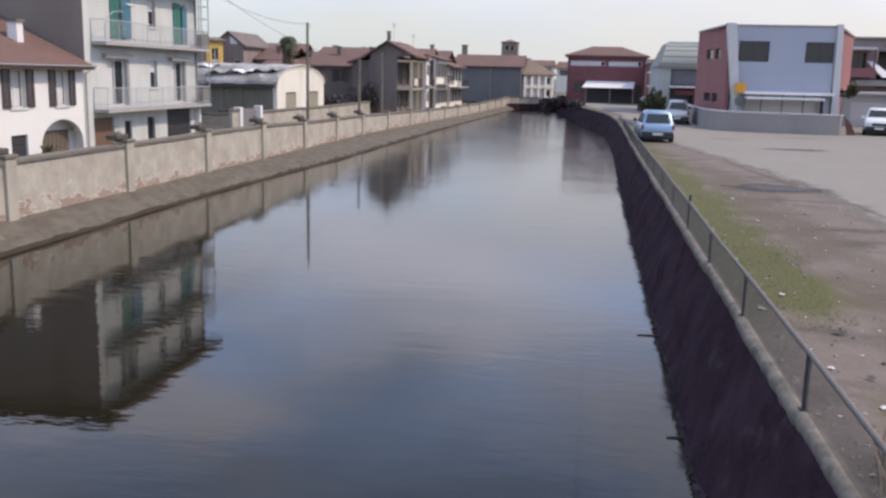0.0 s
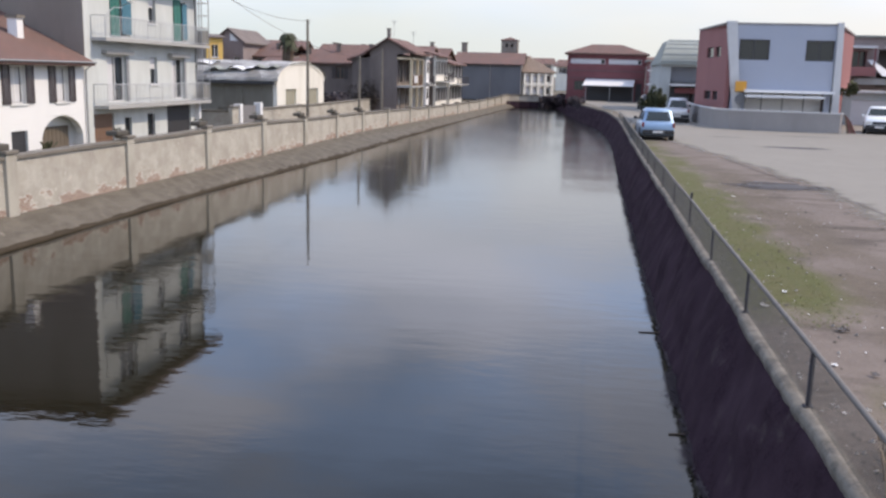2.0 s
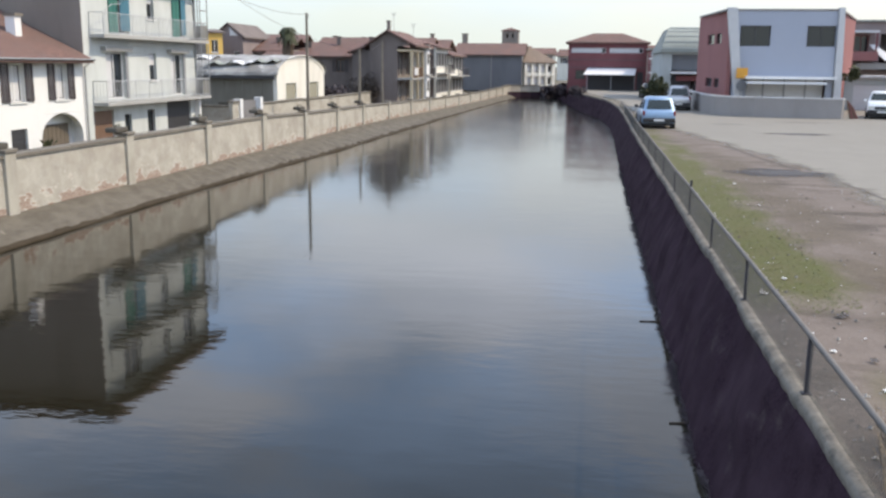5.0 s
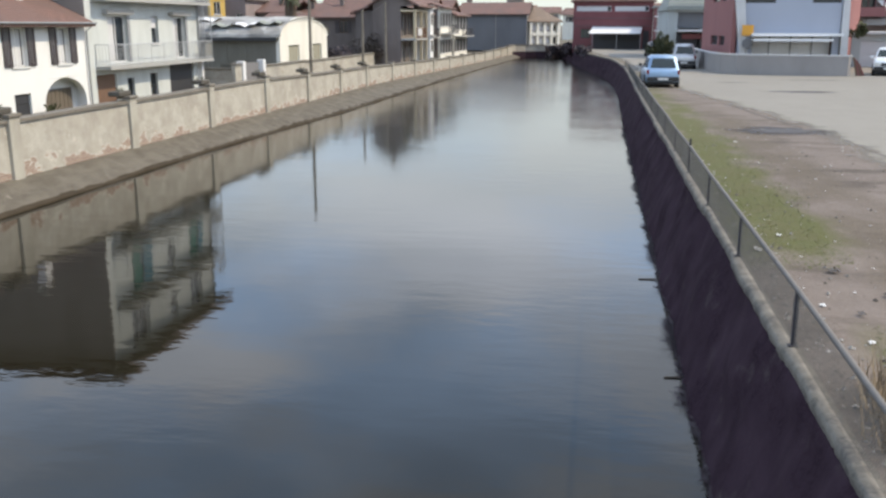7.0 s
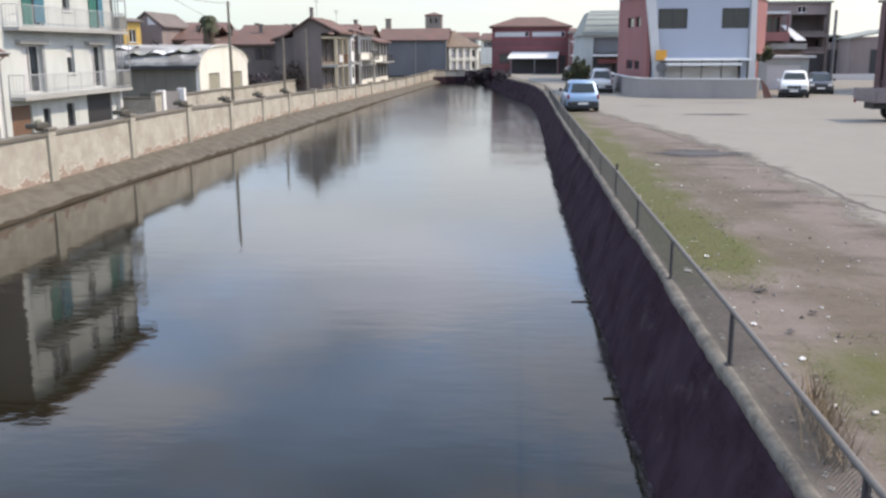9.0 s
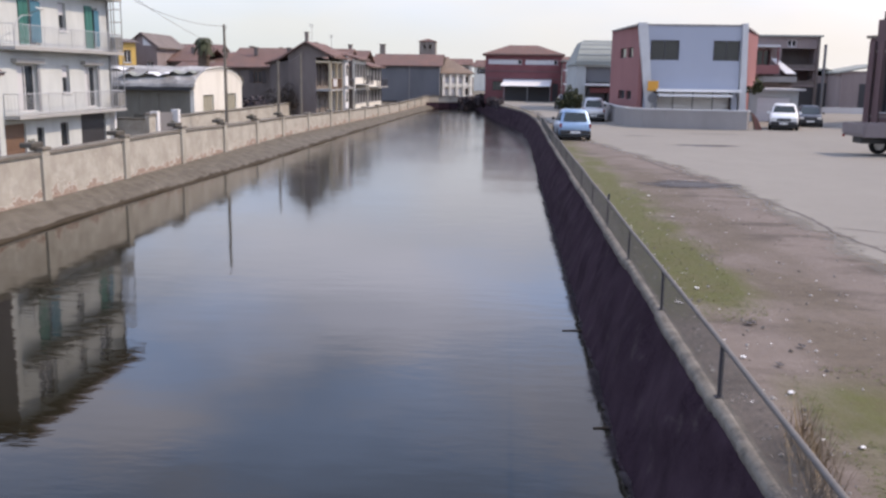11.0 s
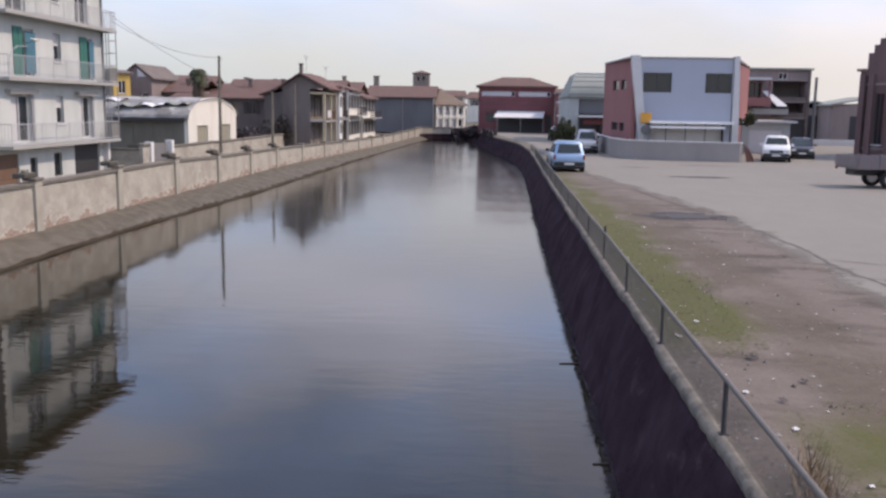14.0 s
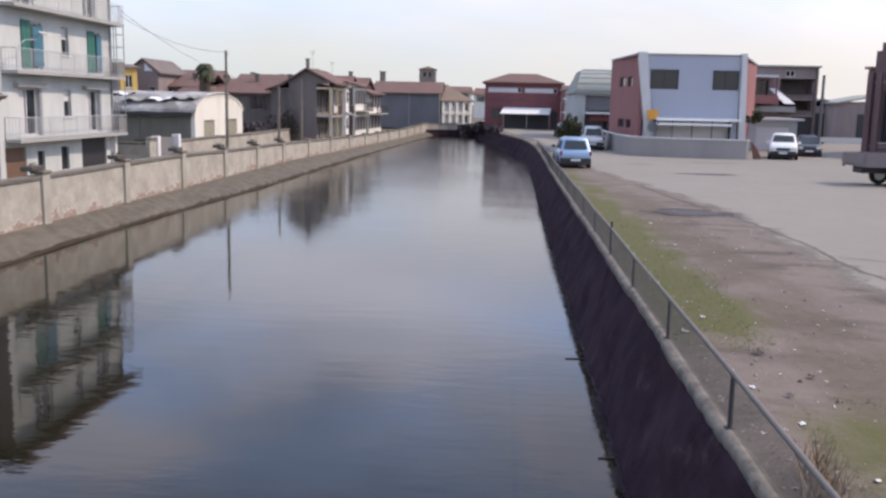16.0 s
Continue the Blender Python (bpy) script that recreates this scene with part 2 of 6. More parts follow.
def ground_material():
    """Trodden earth with gravel, thin moss and damp patches."""
    m, n, l, b = nodes_of("earth", 0.95)
    f1, _ = noise_fac(n, l, 0.45, 0.40, 0.60, 6, (0.7, 1, 1))
    f2, _ = noise_fac(n, l, 0.9, 0.50, 0.66, 9, (0.55, 1.0, 1), 0.62)
    f3, g = noise_fac(n, l, 18, 0.35, 0.7, 8)
    f4, _ = noise_fac(n, l, 5.0, 0.45, 0.7, 8)
    c = mixed(n, l, f1, (0.185, 0.148, 0.126), (0.129, 0.101, 0.084))
    c = mixed(n, l, f4, c, (0.129, 0.103, 0.086))
    c = mixed(n, l, f3, c, (0.176, 0.142, 0.121))
    c = mixed(n, l, f2, c, (0.076, 0.058, 0.045))
    # thin moss on the strip behind the fence, with a ragged edge
    co = n.new("ShaderNodeTexCoord")
    sp = n.new("ShaderNodeSeparateXYZ")
    l.new(co.outputs["Object"], sp.inputs["Vector"])
    fm, _ = noise_fac(n, l, 0.9, 0.25, 0.75, 9, (1, 0.45, 1), 0.65)

    def ranged(src, a, b2, c0, d0):
        k = n.new("ShaderNodeMapRange")
        for sock, v in (("From Min", a), ("From Max", b2), ("To Min", c0), ("To Max", d0)):
            k.inputs[sock].default_value = v
        l.new(src, k.inputs["Value"])
        return k.outputs["Result"]

    def times(p, q, op="MULTIPLY"):
        k = n.new("ShaderNodeMath")
        k.operation = op
        l.new(p, k.inputs[0])
        l.new(q, k.inputs[1])
        return k.outputs[0]
    strip = times(ranged(sp.outputs["X"], 3.2, 4.5, 1.0, 0.0), ranged(sp.outputs["Y"], 11.6, 13.6, 0.0, 1.0))
    strip = times(strip, ranged(sp.outputs["Y"], 26.0, 46.0, 1.0, 0.35))
    near = times(ranged(sp.outputs["X"], 2.6, 3.1, 0.0, 0.45), ranged(sp.outputs["Y"], 9.2, 10.4, 1.0, 0.0))
    near = times(near, ranged(sp.outputs["X"], 3.9, 5.0, 1.0, 0.0))
    moss = times(strip, near, "MAXIMUM")
    moss = ranged(times(moss, fm), 0.08, 0.36, 0.0, 0.94)
    # the trodden rim of the moss is bare dark loam
    rim = times(ranged(sp.outputs["X"], 3.3, 4.2, 0.0, 1.0), ranged(sp.outputs["X"], 4.6, 5.8, 1.0, 0.0))
    rim = times(rim, ranged(sp.outputs["Y"], 30.0, 42.0, 1.0, 0.2))
    rim = ranged(times(rim, fm), 0.12, 0.45, 0.0, 0.8)
    c = mixed(n, l, rim, c, mixed(n, l, f4, (0.105, 0.080, 0.055), (0.075, 0.058, 0.040)))
    fg, _ = noise_fac(n, l, 2.6, 0.35, 0.68, 8)
    green = mixed(n, l, fg, (0.066, 0.076, 0.011), (0.088, 0.070, 0.026))
    green = mixed(n, l, f3, green, (0.084, 0.088, 0.020))
    c = mixed(n, l, moss, c, green)
    l.new(c, b.inputs["Base Color"])
    bumped(n, l, b, g, 0.5, 0.03)
    return m


def asphalt_material():
    m, n, l, b = nodes_of("pale_asphalt", 0.88)
    f1, _ = noise_fac(n, l, 0.16, 0.36, 0.66, 5)
    f2, _ = noise_fac(n, l, 1.3, 0.45, 0.72, 8)
    f3, g = noise_fac(n, l, 40, 0.3, 0.7, 3)
    c = mixed(n, l, f1, (0.222, 0.204, 0.174), (0.187, 0.171, 0.146))
    c = mixed(n, l, f2, c, (0.171, 0.156, 0.136))
    c = mixed(n, l, f3, c, (0.240, 0.222, 0.192))
    l.new(c, b.inputs["Base Color"])
    # the crust thins out into the earth along its edge
    at = n.new("ShaderNodeAttribute")
    at.attribute_name = "cover"
    fe, ge = noise_fac(n, l, 1.6, 0.0, 1.0, 9, (1, 1, 1), 0.7)
    ad = n.new("ShaderNodeMath")
    ad.operation = "ADD"
    l.new(at.outputs["Fac"], ad.inputs[0])
    l.new(ge, ad.inputs[1])
    ke = n.new("ShaderNodeMapRange")
    ke.inputs["From Min"].default_value, ke.inputs["From Max"].default_value = 0.62, 1.05
    l.new(ad.outputs[0], ke.inputs["Value"])
    l.new(ke.outputs["Result"], b.inputs["Alpha"])
    bumped(n, l, b, g, 0.3, 0.01)
    return m


def soft_stain(name, col):
    """A stain that thins out towards its rim; it lies in the middle of its own object."""
    m, n, l, b = nodes_of(name, 0.8)
    b.inputs["Base Color"].default_value = (*col, 1)
    co = n.new("ShaderNodeTexCoord")
    mp = n.new("ShaderNodeMapping")
    mp.inputs["Location"].default_value, mp.inputs["Scale"].default_value = (-1, -1, 0), (2, 2, 0)
    ln = n.new("ShaderNodeVectorMath")
    ln.operation = "LENGTH"
    l.new(co.outputs["Generated"], mp.inputs["Vector"])
    l.new(mp.outputs["Vector"], ln.inputs[0])
    f, g = noise_fac(n, l, 2.4, 0.0, 1.0, 8)
    add = n.new("ShaderNodeMath")
    add.operation = "ADD"
    l.new(ln.outputs["Value"], add.inputs[0])
    l.new(g, add.inputs[1])
    k = n.new("ShaderNodeMapRange")
    for sock, v in (("From Min", 0.85), ("From Max", 1.45), ("To Min", 0.95), ("To Max", 0.0)):
        k.inputs[sock].default_value = v
    l.new(add.outputs[0], k.inputs["Value"])
    l.new(k.outputs["Result"], b.inputs["Alpha"])
    return m


def random_leaf(name, a, b2, rough=0.7):
    m, n, l, b = nodes_of(name, rough)
    geo = n.new("ShaderNodeNewGeometry")
    l.new(mixed(n, l, geo.outputs["Random Per Island"], a, b2), b.inputs["Base Color"])
    return m


M = dict(
    water=water_material(),
    earth=ground_material(),
    asphalt=asphalt_material(),
    seam=plain("dirty_seam", (0.135, 0.116, 0.101), 0.9, 0, 0.4, 3),
    tar=soft_stain("dark_tar_stain", (0.060, 0.055, 0.057)),
    grass=random_leaf("grass_blades", (0.062, 0.078, 0.012), (0.105, 0.106, 0.028)),
    white_wall=stained("white_render", (0.82, 0.82, 0.81), (0.72, 0.72, 0.71), 0.5, 0.5, 0.75),
    grey_wall=stained("pale_grey_render", (0.62, 0.65, 0.635), (0.47, 0.50, 0.485), 0.9, 0.42, 0.68, (1, 1, 0.3)),
    brown_wall=stained("brown_render", (0.25, 0.215, 0.19), (0.19, 0.16, 0.14), 0.5),
    parapet=parapet_material(),
    pier=stained("pier_render", (0.45, 0.425, 0.365), (0.29, 0.262, 0.215), 1.3, 0.42, 0.64, (1, 1, 0.5)),
    cap=stained("weathered_concrete", (0.215, 0.192, 0.160), (0.125, 0.110, 0.088), 1.2, 0.4, 0.65, (1, 1, 1)),
    bank=stained("muddy_stone_bank", (0.140, 0.122, 0.096), (0.080, 0.067, 0.050), 2.2, 0.40, 0.62, (1, 0.5, 1), 0.9, (0.27, 0.235, 0.195), 0.63, 0.68),
    wet=stained("wet_stone", (0.065, 0.050, 0.034), (0.04, 0.032, 0.022), 1.4, 0.38, 0.62, (1, 1, 1), 0.9, None, 0.58, 0.66, 0.1),
    # near-black purple: the shade on the canal wall is put into this colour
    canal_wall=stained("shade_toned_canal_concrete", (0.053, 0.033, 0.044), (0.022, 0.012, 0.018), 1.3, 0.40, 0.60, (1, 1, 0.8), 0.98, (0.085, 0.068, 0.066), 0.57, 0.70, 0.05),
    coping=stained("pale_coping", (0.24, 0.215, 0.18), (0.085, 0.075, 0.062), 4.0, 0.40, 0.62, (1, 1, 1), 0.95, (0.07, 0.062, 0.058), 0.53, 0.62),
    rail=plain("rusty_grey_pipe", (0.175, 0.158, 0.142), 0.7, 0.0, 0.4, 8),
    post=plain("dark_painted_iron", (0.07, 0.065, 0.075), 0.6, 0.3, 0.3, 10),
    wire=plain("dull_wire", (0.10, 0.10, 0.098), 0.7, 0.2, 0.2, 8, 0),
    iron=plain("white_iron", (0.52, 0.53, 0.54), 0.5, 0.1, 0.2, 6, 0),
    grey_iron=plain("grey_iron", (0.34, 0.35, 0.36), 0.5, 0.3, 0.2, 6, 0),
    tile_y=tiled("clay_tiles_y", (0.31, 0.160, 0.128), (0.205, 0.138, 0.122), "Y"),
    tile_x=tiled("clay_tiles_x", (0.31, 0.160, 0.128), (0.205, 0.138, 0.122), "X"),
    tile_pale=tiled("pale_clay_tiles", (0.36, 0.265, 0.205), (0.27, 0.21, 0.17), "X"),
    glass=glass_dark("window_glass"),
    carglass=glass_dark("car_glass", (0.025, 0.035, 0.035)),
    frame=plain("white_window_frame", (0.78, 0.78, 0.77), 0.5, 0, 0.1, 5, 0),
    shutter=plain("dark_brown_shutter", (0.075, 0.062, 0.065), 0.6, 0, 0.2, 5),
    green=plain("green_shutter", (0.035, 0.20, 0.165), 0.6, 0, 0.25, 5),
    teal=plain("teal_awning_cloth", (0.07, 0.22, 0.30), 0.8, 0, 0.25, 4),
    curtain=plain("pale_curtain", (0.62, 0.62, 0.63), 0.9, 0, 0.12, 5),
    wood=plain("brown_wooden_door", (0.20, 0.115, 0.075), 0.6, 0, 0.3, 4),
    garage=plain("brown_garage_door", (0.155, 0.125, 0.095), 0.7, 0, 0.2, 4),
    darkdoor=plain("dark_door", (0.045, 0.045, 0.05), 0.5, 0, 0.2, 4),
    slab=plain("balcony_concrete", (0.42, 0.415, 0.40), 0.9, 0, 0.25, 2),
    cream=stained("cream_render", (0.83, 0.805, 0.725), (0.64, 0.61, 0.53), 0.8, 0.46, 0.72),
    shed=stained("grey_shed_boards", (0.205, 0.195, 0.165), (0.135, 0.127, 0.105), 1.0, 0.4, 0.65),
    sheet=stained("patched_roof_sheets", (0.40, 0.395, 0.38), (0.11, 0.105, 0.10), 0.55, 0.42, 0.58, (1, 1, 1), 0.8, (0.66, 0.66, 0.64), 0.58, 0.62),
    khaki=plain("khaki_panel", (0.36, 0.34, 0.26), 0.7, 0, 0.2, 3),
    yellow=plain("ochre_render", (0.70, 0.46, 0.14), 0.9, 0, 0.15, 2),
    sand=stained("sand_render", (0.66, 0.555, 0.385), (0.44, 0.36, 0.25), 1.1, 0.42, 0.66),
    dark_wall=stained("dark_grey_render", (0.195, 0.163, 0.150), (0.112, 0.092, 0.085), 0.7, 0.4, 0.65),
    flatwall=stained("mauve_brown_render", (0.30, 0.245, 0.235), (0.21, 0.17, 0.17), 0.6, 0.4, 0.65),
    slate=stained("grey_blue_render", (0.185, 0.19, 0.20), (0.14, 0.145, 0.155), 0.4, 0.4, 0.65),
    red=stained("dark_red_panels", (0.225, 0.085, 0.09), (0.165, 0.06, 0.068), 0.5, 0.4, 0.65),
    coral=stained("coral_render", (0.34, 0.150, 0.145), (0.27, 0.120, 0.118), 0.5, 0.4, 0.7),
    blue=stained("pale_blue_panels", (0.39, 0.425, 0.50), (0.35, 0.385, 0.46), 0.4, 0.4, 0.7, (1, 1, 1), 0.6),
    pillar=plain("pale_grey_pillar", (0.60, 0.60, 0.60), 0.7, 0, 0.15, 2),
    concrete=stained("grey_concrete", (0.33, 0.31, 0.30), (0.25, 0.235, 0.225), 0.7, 0.4, 0.68),
    brick=stained("dark_brick", (0.18, 0.118, 0.118), (0.115, 0.08, 0.085), 0.8, 0.4, 0.65),
    roofgrey=stained("grey_green_roofing", (0.30, 0.32, 0.29), (0.22, 0.235, 0.215), 0.5, 0.4, 0.68, (1, 1, 1)),
    palewall=stained("pale_green_wall", (0.45, 0.48, 0.475), (0.36, 0.385, 0.38), 0.5),
    white=plain("white_sheet", (0.78, 0.78, 0.78), 0.6, 0, 0.12, 2),
    orange=plain("orange_sign", (0.72, 0.34, 0.05), 0.6, 0, 0.1, 3),
    bark=plain("bark", (0.12, 0.085, 0.06), 0.9, 0, 0.3, 5),
    leaf=random_leaf("dark_leaves", (0.025, 0.035, 0.015), (0.07, 0.075, 0.03)),
    creeper=random_leaf("bare_creeper", (0.045, 0.032, 0.028), (0.11, 0.085, 0.065)),
    rubble=random_leaf("mortar_crumbs", (0.06, 0.052, 0.045), (0.46, 0.43, 0.39), 0.95),
    twig=random_leaf("wet_twigs", (0.045, 0.034, 0.040), (0.095, 0.074, 0.080)),
    dryleaf=random_leaf("dry_twigs", (0.16, 0.11, 0.07), (0.30, 0.22, 0.13)),
    paper=plain("white_litter", (0.75, 0.74, 0.72), 0.8, 0, 0.1, 12),
    bluecar=car_paint("light_blue_paint", (0.26, 0.40, 0.57)),
    whitecar=car_paint("white_car_paint", (0.78, 0.80, 0.80), 0.0),
    silver=car_paint("silver_paint", (0.60, 0.61, 0.63), 0.5),
    blackcar=car_paint("black_paint", (0.02, 0.02, 0.028), 0.2),
    trim=plain("black_plastic", (0.03, 0.03, 0.032), 0.6, 0, 0.1, 8, 0),
    tyre=plain("rubber", (0.022, 0.022, 0.022), 0.85, 0, 0.2, 10),
    rim=plain("wheel_metal", (0.45, 0.45, 0.46), 0.35, 0.8, 0.1, 8, 0),
    lamp_red=plain("red_lamp_glass", (0.22, 0.025, 0.03), 0.2, 0, 0.1, 8, 0),
    lamp_white=plain("clear_lamp_glass", (0.75, 0.75, 0.72), 0.15, 0.3, 0.1, 8, 0),
    plate=plain("plate", (0.72, 0.72, 0.70), 0.5, 0, 0.05, 8, 0),
    pot=plain("flower_trough", (0.10, 0.09, 0.075), 0.9, 0, 0.3, 6),
    truck=plain("grey_truck_paint", (0.21, 0.175, 0.18), 0.55, 0.1, 0.25, 3),
)


# ---- building helpers ----
def part(name, bm, material, parent=None, label="", smooth=False):
    """Links a bmesh as one mesh object, under a thing or a part."""
    bmesh.ops.recalc_face_normals(bm, faces=bm.faces)
    me = bpy.data.meshes.new(name)
    bm.to_mesh(me)
    bm.free()
    if smooth:
        for p in me.polygons:
            p.use_smooth = True
    me.materials.append(M[material])
    ob = new(name, me)
    if parent is not None:
        ob.parent = parent
        ob.matrix_parent_inverse = Matrix.Identity(4)
    if label:
        ob["label"] = label
    return ob


def thing(name, label, category, group="", kind="", at=(0, 0, 0), turn=0.0):
    """An Empty at the base of a thing; its parts are built in its own axes."""
    ob = new(name)
    ob.matrix_world = pose(at[0], at[1], at[2], 0, 0, turn)
    ob.empty_display_size = 0.2
    return tagged(ob, label, category, group, kind)


def face(ox, oy, ang):
    """Axes of an upright face: u runs along it, d points out of it. ang 0 faces -y, 90 faces +x."""
    c, s = math.cos(radians(ang)), math.sin(radians(ang))
    return lambda u, z, d=0.0: Vector((ox + u * c + d * s, oy + u * s - d * c, z))


def fbox(bm, F, u0, u1, z0, z1, d0, d1):
    v = [bm.verts.new(F(u, z, d)) for u in (u0, u1) for z in (z0, z1) for d in (d0, d1)]
    for q in ((0, 1, 3, 2), (4, 6, 7, 5), (0, 4, 5, 1), (2, 3, 7, 6), (0, 2, 6, 4), (1, 5, 7, 3)):
        bm.faces.new([v[i] for i in q])
    return v


def box(bm, x0, x1, y0, y1, z0, z1):
    return fbox(bm, lambda u, z, d: Vector((u, d, z)), x0, x1, z0, z1, y0, y1)


def boxed(name, dims, material, parent=None, label="", bevel=0.0):
    bm = bmesh.new()
    box(bm, *dims)
    if bevel:
        bmesh.ops.bevel(bm, geom=bm.edges[:], offset=bevel, segments=1, affect="EDGES")
    return part(name, bm, material, parent, label)


def fpart(name, F, dims, material, parent=None, label="", bevel=0.0):
    bm = bmesh.new()
    fbox(bm, F, *dims)
    if bevel:
        bmesh.ops.bevel(bm, geom=bm.edges[:], offset=bevel, segments=1, affect="EDGES")
    return part(name, bm, material, parent, label)


def holed(bm, F, u0, u1, z0, z1, holes, thick=0.3):
    """A wall with openings that go through it; its outer face lies at d = 0."""
    us = sorted({u0, u1, *[h[0] for h in holes], *[h[1] for h in holes]})
    zs = sorted({z0, z1, *[h[2] for h in holes], *[h[3] for h in holes]})
    us, zs = [u for u in us if u0 <= u <= u1], [z for z in zs if z0 <= z <= z1]

    def solid(i, j):
        if not (0 <= i < len(us) - 1 and 0 <= j < len(zs) - 1):
            return False
        u, z = (us[i] + us[i + 1]) / 2, (zs[j] + zs[j + 1]) / 2
        return not any(h[0] < u < h[1] and h[2] < z < h[3] for h in holes)
    cache = {}

    def v(u, z, d):
        k = (round(u, 4), round(z, 4), d)
        if k not in cache:
            cache[k] = bm.verts.new(F(u, z, d))
        return cache[k]
    for i in range(len(us) - 1):
        for j in range(len(zs) - 1):
            if not solid(i, j):
                continue
            a, b, c, d = us[i], us[i + 1], zs[j], zs[j + 1]
            for t in (0.0, -thick):
                bm.faces.new([v(a, c, t), v(b, c, t), v(b, d, t), v(a, d, t)])
            for (di, dj), (p, q) in (((-1, 0), ((a, c), (a, d))), ((1, 0), ((b, c), (b, d))), ((0, -1), ((a, c), (b, c))), ((0, 1), ((a, d), (b, d)))):
                if not solid(i + di, j + dj):
                    bm.faces.new([v(*p, 0.0), v(*q, 0.0), v(*q, -thick), v(*p, -thick)])


def prism(bm, pts, depth_vec):
    """A flat outline of points, pulled along a vector."""
    a = [bm.verts.new(p) for p in pts]
    b = [bm.verts.new(Vector(p) + depth_vec) for p in pts]
    bm.faces.new(a)
    bm.faces.new(b[::-1])
    for i in range(len(a)):
        j = (i + 1) % len(a)
        bm.faces.new([a[i], a[j], b[j], b[i]])


def tube(bm, pts, r, sides=8):
    """A round bar through points."""
    pts = [Vector(p) for p in pts]
    rings = []
    for i, p in enumerate(pts):
        way = (pts[min(i + 1, len(pts) - 1)] - pts[max(i - 1, 0)]).normalized()
        side = way.cross(Vector((0.13, 0.29, 0.95)) if abs(way.z) < 0.9 else Vector((1, 0.1, 0))).normalized()
        up = way.cross(side)
        rr = r[i] if isinstance(r, (list, tuple)) else r
        rings.append([bm.verts.new(p + (side * math.cos(k * math.tau / sides) + up * math.sin(k * math.tau / sides)) * rr) for k in range(sides)])
    for a, b in zip(rings, rings[1:]):
        for k in range(sides):
            bm.faces.new([a[k], a[(k + 1) % sides], b[(k + 1) % sides], b[k]])
    bm.faces.new(rings[0][::-1])
    bm.faces.new(rings[-1])


def window(parent, F, u0, u1, z0, z1, shutters="", material="frame", sill=True, bars=1, deep=0.12, curtain=False):
    """A casement: frame with mullion, one pane a light, sill, and open shutters if it has them."""
    bm = bmesh.new()
    t = 0.06
    for a in ((u0, u0 + t, z0, z1), (u1 - t, u1, z0, z1), (u0 + t, u1 - t, z0, z0 + t), (u0 + t, u1 - t, z1 - t, z1)):
        fbox(bm, F, *a, -deep - 0.05, -deep)
    for k in range(bars):
        c = u0 + (u1 - u0) * (k + 1) / (bars + 1)
        fbox(bm, F, c - 0.035, c + 0.035, z0 + t, z1 - t, -deep - 0.05, -deep + 0.004)
    w = part("window", bm, material, parent)
    edges = [u0 + t] + [u0 + (u1 - u0) * (k + 1) / (bars + 1) for k in range(bars)] + [u1 - t]
    for k in range(bars + 1):
        fpart("pane", F, (edges[k] + 0.02, edges[k + 1] - 0.02, z0 + t, z1 - t, -deep - 0.035, -deep - 0.025), "glass", w)
    if curtain:
        bm = bmesh.new()
        ca, cb = u0 + t, u0 + t + (u1 - u0 - 2 * t) * (0.42 if z1 - z0 > 1.7 else 0.9)
        pl = [(ca + (cb - ca) * k / 10, -deep - 0.02 + 0.007 * (k % 2)) for k in range(11)]
        prism(bm, [F(p[0], z0 + 0.08, p[1]) for p in pl] + [F(p[0], z0 + 0.08, p[1] - 0.004) for p in pl[::-1]], Vector((0, 0, z1 - z0 - 0.16)))
        part("curtain", bm, "curtain", w, "pale drawn curtain")
    if sill:
        fpart("sill", F, (u0 - 0.08, u1 + 0.08, z0 - 0.07, z0, -deep, 0.07), "frame", w)
    if shutters:
        sw = (u1 - u0) / 2
        for a in ((u0 - sw - 0.02, u0 - 0.02), (u1 + 0.02, u1 + sw + 0.02)):
            bm = bmesh.new()
            for s in ((a[0], a[0] + 0.06, z0, z1), (a[1] - 0.06, a[1], z0, z1), (a[0] + 0.06, a[1] - 0.06, z0, z0 + 0.07), (a[0] + 0.06, a[1] - 0.06, z1 - 0.07, z1)):
                fbox(bm, F, *s, 0.01, 0.06)
            n = max(6, int((z1 - z0) / 0.09))
            for k in range(n):
                za = z0 + 0.08 + (z1 - z0 - 0.16) * k / n
                fbox(bm, F, a[0] + 0.06, a[1] - 0.06, za, za + 0.06, 0.018, 0.05)
            part("shutter", bm, shutters, w, "open louvred shutter")
    return w


def door(parent, F, u0, u1, z0, z1, material="wood", panels=3, name="door"):
    d = fpart(name, F, (u0, u1, z0, z1, -0.16, -0.1), material, parent)
    h = (z1 - z0) / panels
    for k in range(panels):
        fpart("panel", F, (u0 + 0.08, u1 - 0.08, z0 + k * h + 0.06, z0 + (k + 1) * h - 0.04, -0.1, -0.085), material, d, bevel=0.006)
    return d


def rail_part(parent, pts, height, material, spacing=0.13, name="railing", r=0.012):
    """Balcony rail through ground points: a top and bottom bar and uprights."""
    bm = bmesh.new()
    tube(bm, [Vector(p) + Vector((0, 0, height)) for p in pts], r * 1.7, 6)
    tube(bm, [Vector(p) + Vector((0, 0, 0.10)) for p in pts], r * 1.2, 5)
    for a, b in zip(pts, pts[1:]):
        a, b = Vector(a), Vector(b)
        n = max(1, int((b - a).length / spacing))
        for k in range(n + 1):
            p = a.lerp(b, k / n)
            thick = r * 1.6 if k % 10 == 0 else r * 0.7
            tube(bm, [p + Vector((0, 0, 0.0)), p + Vector((0, 0, height))], thick, 4)
    return part(name, bm, material, parent)


